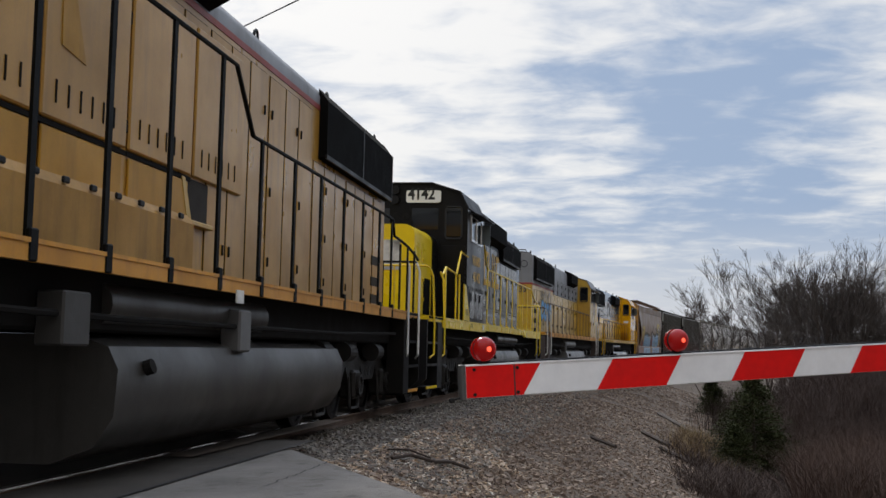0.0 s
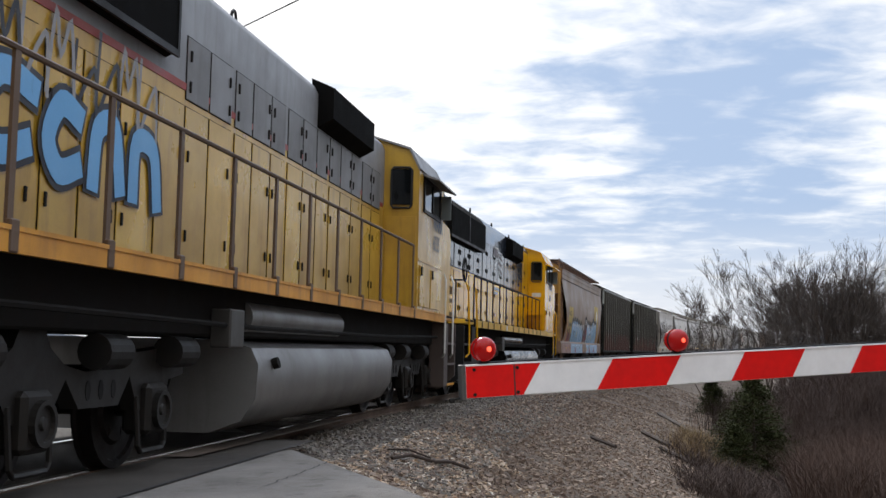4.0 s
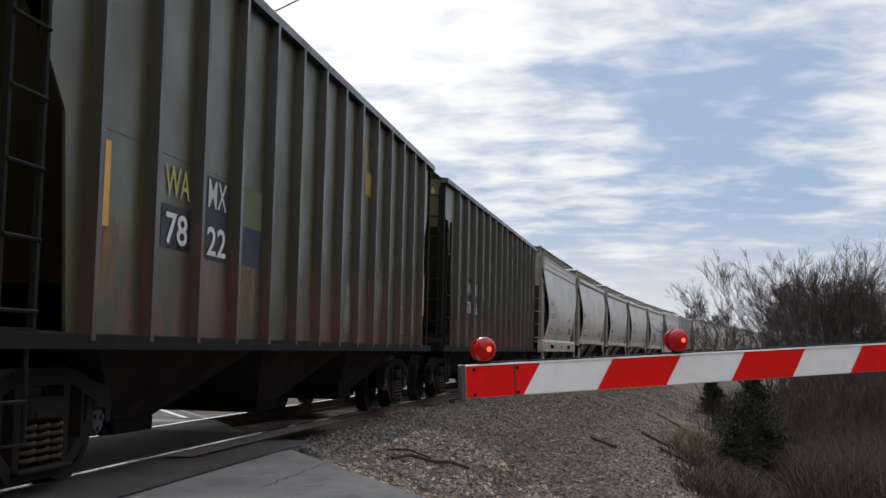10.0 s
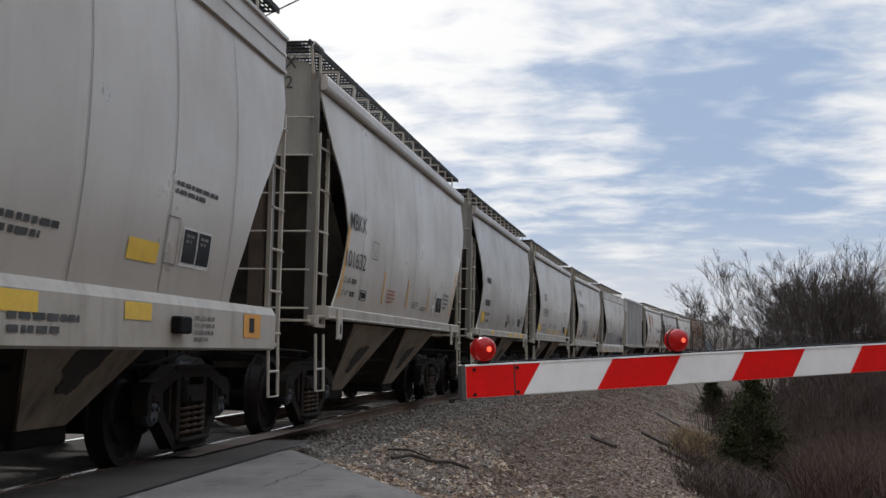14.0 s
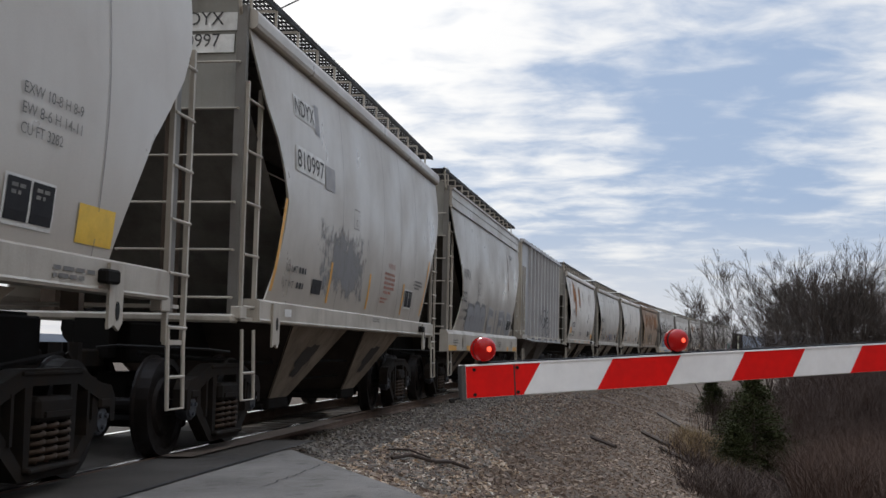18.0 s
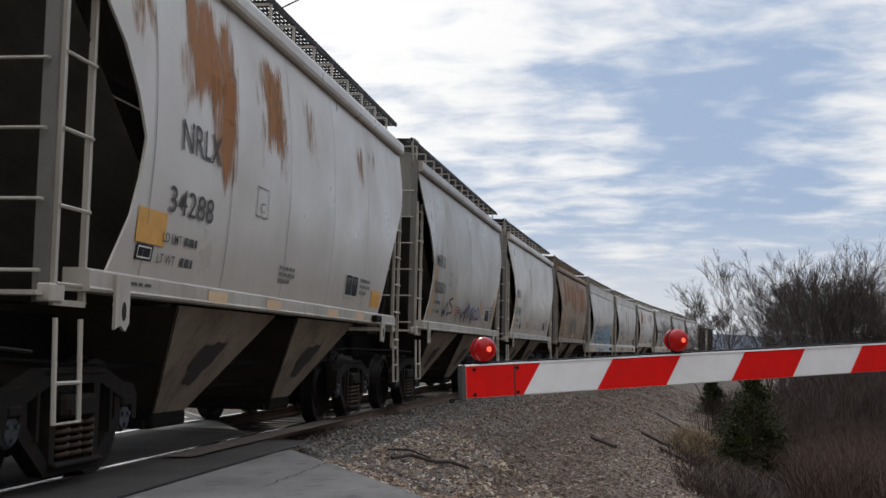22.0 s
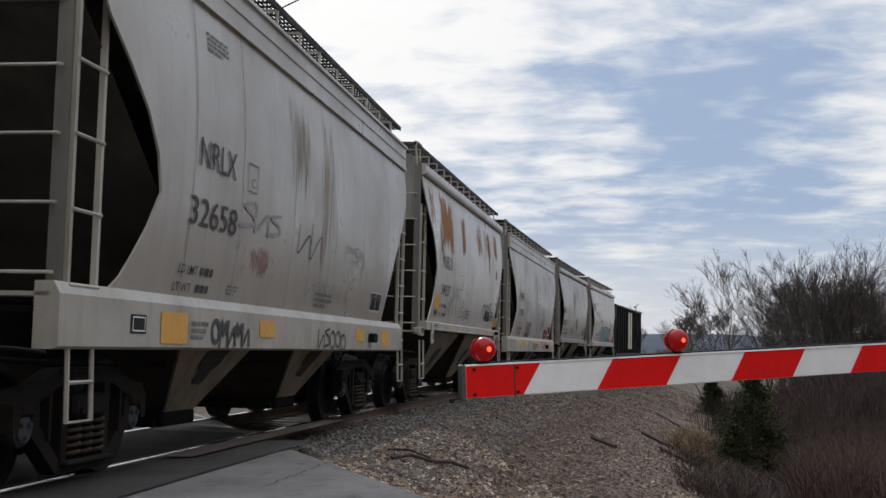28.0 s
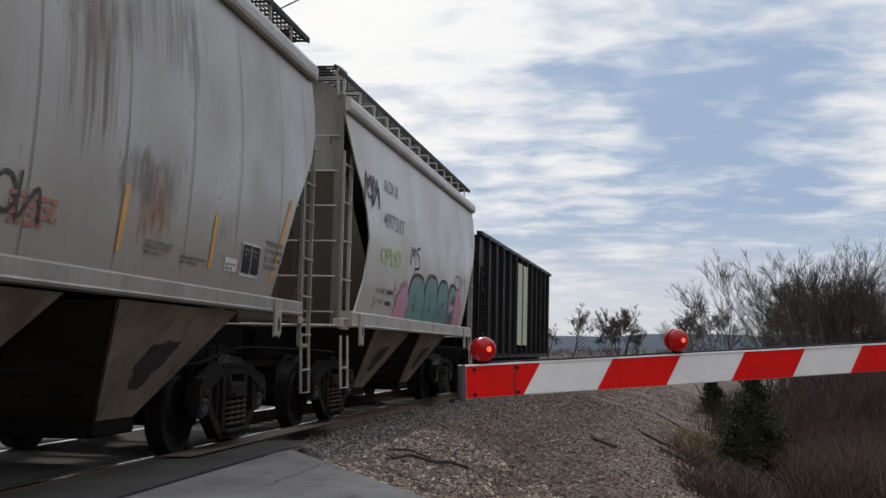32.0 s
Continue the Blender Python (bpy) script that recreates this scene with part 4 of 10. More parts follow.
        for y in (-1.36, 1.36):
            part("corner_post", shaped("corner_post", lambda g: g.prism([(-0.04, -0.04), (0.035, -0.04), (0.035, -0.02), (-0.02, -0.02), (-0.02, 0.06), (-0.04, 0.06)], 1.30, 4.37, "z")), end_top or mat("corner_post_grey", (0.16, 0.152, 0.138), 0.6, 0, (0.10, 0.085, 0.07), 0.6, 1.5, 0.5), car, m @ pose(-H + 0.18, y, 0, 0, 0, 0 if y < 0 else -90))
        for y in (-0.62, 0.62):
            if brace:
                part("diagonal_brace", shaped("brace", lambda g: g.box(-0.03, 0.03, -0.07, 0.07, 0, 2.35)), end_top, car, m @ pose(-H + 1.15, y, 1.4, 0, -24, 0))
            else:
                part("end_post", shaped("hopper_end_post", lambda g: g.box(-0.05, 0.05, -0.08, 0.08, 1.3, 3.40)), POST, car, m @ pose(-H + 0.34, y, 0))
        # ladders: on the side and round the corner on the end
        ladder(car, 0, 1.30, 3.62, m @ pose(-H + 0.20, -1.42, 0), frame_paint, 0.42, 5)
        for q in range(6):
            part("end_grab_iron", shaped("end_grab", lambda g: g.tube([(0.06, -1.36, 0), (-0.03, -1.34, 0), (-0.03, -0.15, 0), (0.06, -0.13, 0)], 0.013)), frame_paint, car, m @ pose(-H + 0.14, 0, 1.5 + 0.46 * q))
        part("stirrup_step", shaped("stirrup", lambda g: (g.tube([(0, 0, 1.20), (0, -0.02, 0.52), (0.36, -0.02, 0.52), (0.36, 0, 1.20)], 0.018), g.tube([(0, -0.02, 0.78), (0.36, -0.02, 0.78)], 0.014))), frame_paint, car, m @ pose(-H + 0.22, -1.43, 0))
        if k > 0:       # the near rear corner has its own ladder and step
            ladder(car, 0, 1.06, 3.55, pose(H - 0.12, -1.42, 0), frame_paint, 0.42, 6)
            part("stirrup_step", shaped("stirrup", None), frame_paint, car, pose(H - 0.10, -1.43, 0))
        part("cut_lever", shaped("cut_lever", lambda g: g.tube([(0, -1.40, 0.98), (-0.04, -1.2, 1.0), (-0.06, -0.3, 1.02), (-0.2, -0.15, 1.0)], 0.014)), STEEL, car, m @ pose(-H, 0, 0))
        part("end_walk", grating(0.5, 2.3), walk_paint, car, m @ pose(-H + 0.2, 0, 4.70))
        part("end_handrail", shaped("end_handrail", lambda g: g.tube([(0.12, -1.32, 4.20), (0.0, -1.34, 4.34), (-0.06, -1.32, 4.66), (0.05, -1.32, 4.73), (0.45, -1.32, 4.73)], 0.02)), frame_paint, car, m @ pose(-H + 0.1, 0, 0))
        coupler(car, k * (L / 2 - 0.18), k)
        bogie(car, k * base / 2 - (fore if k < 0 else 0.0), wheels=wheels)
    # hopper bays below: pale side plates; the slopes' dark brown holds the underside shade
    gap = 3.7 if bays == 2 else (2 * H - 3.6) / bays
    a, b, c = min(1.37, gap / 2 - 0.2), 0.34, 0.40
    for i in range(bays):
        cx = gap * (i - (bays - 1) / 2)

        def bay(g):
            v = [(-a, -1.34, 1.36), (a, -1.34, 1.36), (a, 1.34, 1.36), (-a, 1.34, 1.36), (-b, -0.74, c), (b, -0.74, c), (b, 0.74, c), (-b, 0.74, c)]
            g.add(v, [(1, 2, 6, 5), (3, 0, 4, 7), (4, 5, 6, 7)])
        ob = part("hopper_bay", shaped(("bay", round(a, 2)), bay), mat("bay_shaded_brown", (0.030, 0.020, 0.015), 0.85, 0, (0.015, 0.011, 0.009), 0.6, 2.0), car, (cx, 0, 0))
        for sgn in (-1, 1):
            def plate(g, sgn=sgn):
                g.add([(-a - 0.03, sgn * 1.35, 1.37), (a + 0.03, sgn * 1.35, 1.37), (b + 0.05, sgn * 0.75, c), (-b - 0.05, sgn * 0.75, c)], [(0, 1, 2, 3)])
                g.add([(-a - 0.03, sgn * 1.33, 1.37), (a + 0.03, sgn * 1.33, 1.37), (b + 0.05, sgn * 0.73, c), (-b - 0.05, sgn * 0.73, c)], [(0, 1, 2, 3)])
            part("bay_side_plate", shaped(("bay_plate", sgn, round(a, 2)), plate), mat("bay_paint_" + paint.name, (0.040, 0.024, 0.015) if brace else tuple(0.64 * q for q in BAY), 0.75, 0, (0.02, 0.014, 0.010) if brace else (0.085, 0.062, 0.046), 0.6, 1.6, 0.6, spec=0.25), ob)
            def soot(g, sgn=sgn):
                n = 22
                rim = [(1 + 0.18 * math.sin(3 * q + 1) + 0.12 * math.sin(7 * q)) for q in np.linspace(0, 2 * math.pi, n, endpoint=False)]
                v = [(0.02 + r_ * 0.30 * math.cos(q) - r_ * 0.05 * math.sin(q), sgn * (1.362 - 0.60 * (0.50 - r_ * 0.19 * math.sin(q) - r_ * 0.10 * math.cos(q))), 1.37 - 0.97 * (0.50 - r_ * 0.19 * math.sin(q) - r_ * 0.10 * math.cos(q))) for r_, q in zip(rim, np.linspace(0, 2 * math.pi, n, endpoint=False))]
                g.add(v, [tuple(range(n))])
            part("inspection_smear", shaped(("soot", sgn), soot), mat("bay_soot", (0.03, 0.026, 0.024), 0.85, 0, (0.07, 0.06, 0.05), 0.7, 9.0), ob)
        part("outlet_gate", shaped("gate", lambda g: (g.box(-0.42, 0.42, -0.75, 0.75, 0.26, 0.40, 0.02), g.cyl((-0.5, -0.7, 0.30), (-0.5, 0.7, 0.30), 0.04, 8))), GRIME, car, (cx, 0, 0))
    part("centre_sill", shaped(("centre_sill",) + key, lambda g: g.box(-H, H, -0.18, 0.18, 0.90, 1.28)), GRIME, car)
    part("brake_pipe", shaped(("pipe",) + key, lambda g: (g.tube([(-H, -0.5, 0.95), (-H + 2, -0.9, 0.85), (H - 2, -0.9, 0.85), (H, -0.5, 0.95)], 0.025), g.tube([(-2.0, -0.7, 0.6), (2.2, -0.7, 0.62)], 0.018))), GRIME, car)
    part("air_reservoir", shaped("reservoir", lambda g: g.cyl((-0.45, 0.5, 1.05), (0.45, 0.5, 1.05), 0.2, 14)), GRIME, car, (-H + 1.2, 0, 0.15))
    part("brake_wheel", shaped("brake_wheel", lambda g: (g.tube([(0, 0.28 * math.cos(a), 0.28 * math.sin(a)) for a in np.linspace(0, 2 * math.pi, 17)], 0.014), g.tube([(0, -0.28, 0), (0, 0.28, 0)], 0.012), g.tube([(0, 0, -0.28), (0, 0, 0.28)], 0.012), g.cyl((0.02, 0, 0), (0.14, 0, 0), 0.05, 8))), STEEL, car, (-H + 0.02, 0.75, 2.3))
    for word, y0, z, size, board in end_marks:
        if board:
            part("number_board", Geo().box(-H + 0.222, -H + 0.234, y0 - 3.6 * size, y0 + 0.05, z - 0.02, z + size * 0.72 + 0.025), CHALK, car)
        v, f = WORDS[word]
        part("end_lettering", Geo().add([(-H + (0.216 if board else 0.232), y0 - q[0] * size * 0.95, z + q[1] * size) for q in v], f), INK, car)
    if marks:
        marks(car, H)
    TRAIN.append((car, (s0 + s1) / 2, base, wheels))
    return car


def whitewash(n, tone=1.0, warm=1.0, dirt=(0.23, 0.195, 0.16), streak=0.5, amount=0.4, rust=None):
    return mat("hopper_paint_" + n, (0.52 * tone, 0.48 * tone / warm ** 0.3, 0.425 * tone / warm), 0.34, 0, dirt, amount, 0.9, 0.7 * streak, 0.0, 90.0, 0.02, 1.0, rust=rust)


SILL = lambda z: 1.475
SLIM = lambda z: 1.495


def sprayed_line(car, H, pts, width, material, lift, side=ROUND):
    """One hand-sprayed curve; x runs from the front end of the body."""
    g = Geo()
    stroke(g, curve_through([(-H + x, z) for x, z in pts], 5), width, side, lift)
    return part("sprayed_line", g, material, car)


def mural(car, H, tops, z0, fill, edge, halo, rim):
    """Letters that run together under one bumpy top line, on a black cast shadow with a thin coloured rim."""
    crest = curve_through([(-H + x, z) for x, z in tops], 4)
    crest = [crest[0]] + [b for a, b in zip(crest, crest[1:]) if b[0] > a[0] + 0.004]
    xs, zs = [q[0] for q in crest], [q[1] for q in crest]
    for name, grow, lift, m in (("sprayed_rim", 0.178, 0.0045, rim), ("sprayed_halo", 0.165, 0.006, halo), ("graffiti_outline", 0.10, 0.008, edge), ("graffiti_fill", 0.0, 0.011, fill)):
        grid = list(np.arange(xs[0] - grow * 0.8, xs[-1] + grow * 0.5, 0.03))
        top = [max(float(np.interp(q, xs, zs)) for q in np.linspace(x - grow, x + grow * 0.3, 7 if grow else 1)) + grow for x in grid]
        level = lambda i, k: z0 + (top[i] - z0) * k / 5
        g = Geo().grid(lambda i, k: (grid[i], -ROUND(level(i, k)) - lift, level(i, k)), range(len(grid)), range(6))
        part(name, g, m, car)


class Marks:
    """Lettering and signs on a wagon's side; x runs from the front end of the body."""

    def __init__(self, car, H, side=ROUND):
        self.car, self.H, self.side = car, H, side

    def word(self, w, x0, x1, z0, z1, ink=None):
        v, f = WORDS[w]
        a, b = min(q[0] for q in v), max(q[0] for q in v)
        c, d = min(q[1] for q in v), max(q[1] for q in v)
        put = lambda q: (-self.H + x0 + (q[0] - a) / (b - a) * (x1 - x0), z0 + (q[1] - c) / (d - c) * (z1 - z0))
        g = Geo()
        g.add([(lambda x, z: (x, -self.side(z) - 0.011, z))(*put(q)) for q in v], f)
        part("lettering", g, ink or INK, self.car)
        return self

    def rect(self, name, x0, x1, z0, z1, material, lift=0.006, lean=0.0):
        zs = [z0 + (z1 - z0) * i / 4 for i in range(5)]
        part(name, Geo().grid(lambda x, z: (-self.H + x + lean * (z - z0) / (z1 - z0), -self.side(z) - lift, z), [x0, x1], zs), material, self.car)
        return self

    def bars(self, x0, x1, z0, z1, n, ink=None, seed=3):
        lines(self.car, -self.H + x0, -self.H + x1, z0, z1, n, self.side, ink or INK, seed)
        return self

    def box(self, x0, x1, z0, z1, ink=None, letter="C"):
        g = Geo()
        stroke(g, [(-self.H + x, z) for x, z in ((x0, z0), (x1, z0), (x1, z1), (x0, z1), (x0, z0))], 0.012, self.side, 0.008)
        part("plate_mark", g, ink or INK, self.car)
        if letter:
            self.word(letter, x0 + (x1 - x0) * 0.33, x1 - (x1 - x0) * 0.33, z0 + (z1 - z0) * 0.15, z0 + (z1 - z0) * 0.5, ink)
        return self

    def plate(self, x0, x1, z0, z1):
        """Black consolidated data plate in a white border with its printed fields."""
        w, h = x1 - x0, z1 - z0
        self.rect("plate_border", x0, x1, z0, z1, CHALK, 0.006)
        self.rect("data_plate", x0 + w * 0.04, x0 + w * 0.475, z0 + h * 0.10, z1 - h * 0.06, PLATE, 0.011)
        self.rect("data_plate", x0 + w * 0.525, x1 - w * 0.04, z0 + h * 0.10, z1 - h * 0.06, PLATE, 0.011)
        for a in (0.12, 0.60):
            lines(self.car, -self.H + x0 + w * a, -self.H + x0 + w * (a + 0.26), z1 - h * 0.42, z1 - h * 0.14, 2, lambda z: self.side(z) + 0.006, FADED, 4)
        return self

    def bloom(self, name, x0, x1, z0, z1, material):
        bloom(self.car, name, -self.H + x0, -self.H + x1, z0, z1, self.side, material)
        return self

    def tag(self, x0, x1, z0, z1, ink, seed, n=3, width=0.025):
        scrawl(self.car, -self.H + x0, z0, x1 - x0, z1 - z0, self.side, ink, seed, n, width)
        return self

    def capacity(self, x, wide, z=1.88, gap=0.17, figures=True):
        """Load limit and light weight."""
        self.word("LD LMT", x, x + wide * 0.46, z, z + 0.075).word("LT WT", x - 0.05, x + wide * 0.36, z - gap, z - gap + 0.075)
        if figures:
            self.bars(x + wide * 0.54, x + wide, z - 0.02, z + 0.10, 1).bars(x + wide * 0.50, x + wide * 0.95, z - gap - 0.02, z - gap + 0.10, 1)
        return self


PLATE = mat("plate_black", (0.016, 0.016, 0.018), 0.6, spec=0.2)
FADED = mat("faded_stencil", (0.13, 0.125, 0.12), 0.7, 0, (0.34, 0.32, 0.29), 0.7, 5.0)
WARN = mat("warning_red", (0.36, 0.13, 0.09), 0.6, 0, (0.5, 0.4, 0.33), 0.4, 7.0)
LABEL = mat("label_yellow", (0.78, 0.50, 0.05), 0.5, 0, (0.55, 0.38, 0.10), 0.4, 9.0)
RUST = stain("rust_bloom", (0.46, 0.175, 0.036), 4.0, 0.13, 1.35, dense=0.8)
RUST_THIN = stain("rust_run", (0.42, 0.20, 0.065), 3.5, 0.22, 0.8, dense=0.7)
SOOT = stain("soot_streak", (0.17, 0.155, 0.14), 4.5, 0.05, 0.6, dense=0.30)
BROWN_RUN = stain("brown_run", (0.26, 0.18, 0.12), 3.6, 0.07, 0.7, dense=0.55)
GREY_SPRAY = stain("grey_spray", (0.30, 0.305, 0.32), 2.0, 0.8, 1.2, dense=0.75)
RED_SPRAY = stain("faded_red_spray", (0.40, 0.24, 0.20), 2.5, 0.8, 0.9)
CHALK_SMEAR = stain("chalk_smear", (0.36, 0.37, 0.36), 3.2, 0.3, 0.8, dense=0.6)


def ribbed_car(s0, s1, name, label, paint, rib_paint, frame_paint, ribs, z0=1.12, z1=4.30, rib=(0.10, 0.11), bays=3, marks=None, top=True, category="hopper wagon", walk=True, lead=1.05, tail=1.05, bay_color=(0.030, 0.026, 0.022), joints=True, cut=False):
    """Straight-sided wagon with outside posts."""
    car = new(name)
    tagged(car, label, category, "ribbed wagons of the train")
    L = s1 - s0
    H = L / 2 - 0.75
    base = L - 4.5
    wheels = []
    key = (round(L, 2), z0, z1)
    Y = 1.34
    first, last = -H + lead, H - tail
    for sgn in (-1, 1):
        out = [(-H + 0.15, z1), (H - 0.15, z1), (H - 0.15, z1 - 0.85), (H - 0.95, 2.3), (H - 0.95, z0), (-H + 0.95, z0), (-H + 0.95, 2.3), (-H + 0.15, z1 - 0.85)]
        if cut:     # the sheet steps back over the brake ladder
            out[5:] = [(-H + 1.28, z0), (-H + 1.12, 2.58), (-H + 0.77, 3.0), (-H + 0.77, 3.5), (-H + 0.15, 3.8)]
        part("side_sheet", shaped(("flat_sheet", sgn) + key, lambda g: g.prism(out, sgn * Y - 0.012, sgn * Y + 0.012)), paint, car)
        part("top_chord", shaped(("chord", sgn) + key, lambda g: g.prism([(sgn * (Y - 0.03), z1 - 0.02), (sgn * (Y + 0.11), z1 - 0.02), (sgn * (Y + 0.11), z1 + 0.07), (sgn * (Y - 0.03), z1 + 0.09)], -H, H, "x")), rib_paint, car)
        part("side_sill", shaped(("flat_sill", sgn) + key, lambda g: g.prism([(sgn * (Y - 0.08), z0 - 0.06), (sgn * (Y + 0.1), z0 - 0.06), (sgn * (Y + 0.1), z0 + 0.04), (sgn * (Y - 0.08), z0 + 0.06)], -H, H, "x")), frame_paint, car)
        for i in range(ribs):
            x = first + (last - first) * i / (ribs - 1)
            w, d = rib
            part("side_post", shaped(("post", sgn, rib, z0, z1), lambda g: g.prism([(-w / 2, sgn * Y), (-w / 3, sgn * (Y + d)), (w / 3, sgn * (Y + d)), (w / 2, sgn * Y)], z0, z1, "z")), rib_paint, car, (x, 0, 0))
            if i < ribs - 1 and joints:
                def band(g, sgn=sgn):
                    g.box(0.1, (last - first) / (ribs - 1) - 0.1, sgn * (Y + 0.013) - 0.004, sgn * (Y + 0.013) + 0.004, 2.58, 2.594)
                part("panel_joint", shaped(("joint", sgn, ribs) + key, band), rib_paint, car, (x, 0, 0))
        if walk:
            part("running_board", grating(2 * H, 0.55), STEEL, car, (0, sgn * 0.75, z1 + 0.30))
    part("roof", shaped(("flat_roof",) + key, lambda g: g.prism([(-Y, z1 + 0.02), (-Y * 0.5, z1 + 0.16), (Y * 0.5, z1 + 0.16), (Y, z1 + 0.02), (Y, z1 - 0.02), (-Y, z1 - 0.02)], -H + 0.1, H - 0.1, "x")) if top else
         shaped(("load",) + key, lambda g: g.box(-H + 0.3, H - 0.3, -Y, Y, z1 - 0.8, z1 - 0.5)), paint if top else GRIME, car)
    for k in (-1, 1):
        m = pose(0, 0, 0) if k < 0 else pose(0, 0, 0, 0, 0, 180)
        part("end_sheet", shaped(("flat_end",) + key, lambda g: g.box(-H + 0.10, -H + 0.14, -Y, Y, z1 - 0.9, z1)), paint, car, m)
        part("slope_sheet", shaped(("flat_slope",) + key, lambda g: g.grid(lambda u, y: (-H + 0.14 + 2.4 * u, y, z1 - 0.9 - 2.0 * u), [0, 1], [-Y, Y])), paint, car, m)
        part("end_sill", shaped(("flat_end_sill",) + key, lambda g: (g.box(-H, -H + 0.2, -1.38, 1.38, z0 - 0.08, z0 + 0.2, 0.02), g.box(-H + 0.2, -H + 1.6, -0.3, 0.3, 0.85, z0))), frame_paint, car, m)
        for y in (-1, -0.33, 0.33, 1):
            part("end_post", shaped(("end_post",) + key, lambda g: g.box(-0.05, 0.05, -0.05, 0.05, z0, z1 - 0.02)), frame_paint, car, m @ pose(-H + 0.1, y * 1.33, 0))
        ladder(car, 0, z0 + 0.05, z1 - 0.75, m @ pose(-H + 0.30, -Y - 0.06, 0), frame_paint, 0.44, 6)
        ladder(car, 0, z0, z1 - 0.1, m @ pose(-H + 0.02, -0.84, 0, 0, 0, -90), frame_paint, 0.44, 8, "end_ladder")
        part("stirrup_step", shaped("stirrup", lambda g: g), frame_paint, car, m @ pose(-H + 0.3, -1.40, -0.1))
        coupler(car, k * (L / 2 - 0.18), k)
        bogie(car, k * base / 2, wheels=wheels)
    span = (2 * H - 3.8) / bays
    for i in range(bays):
        cx = -(H - 1.9) + span * (i + 0.5)

        def bay(g):
            a, b, c = span / 2, 0.3, 0.34
            g.add([(-a, -1.28, z0), (a, -1.28, z0), (a, 1.28, z0), (-a, 1.28, z0), (-b, -0.7, c), (b, -0.7, c), (b, 0.7, c), (-b, 0.7, c)], [(0, 1, 5, 4), (1, 2, 6, 5), (2, 3, 7, 6), (3, 0, 4, 7), (4, 5, 6, 7)])
        # one colour a bay, darkened for the shade on its slopes
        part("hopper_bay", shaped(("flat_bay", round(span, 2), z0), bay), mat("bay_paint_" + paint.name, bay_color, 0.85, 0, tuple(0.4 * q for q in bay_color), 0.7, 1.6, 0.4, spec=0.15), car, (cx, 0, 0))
        part("outlet_gate", shaped("gate", lambda g: g), GRIME, car, (cx, 0, 0))
    part("centre_sill", shaped(("flat_centre",) + key, lambda g: g.box(-H, H, -0.18, 0.18, 0.85, 1.12)), GRIME, car)
    if marks:
        marks(car, H)
    TRAIN.append((car, (s0 + s1) / 2, base, wheels))
    return car


# ---------------------------------------------------------------- the consist, from the front
LENGTHS = [21.69, 21.08, 21.88, 21.65, 18.03, 17.2, 18.26, 12.55, 13.1, 12.55, 13.05, 12.8, 13.05, 12.6, 13.25, 12.75, 13.1, 12.8, 13.3, 13.4, 12.6, 13.65, 12.45, 13.5, 17.56]
ENDS = [-107.5 - 21.69]
for q in LENGTHS:
    ENDS.append(ENDS[-1] + q)


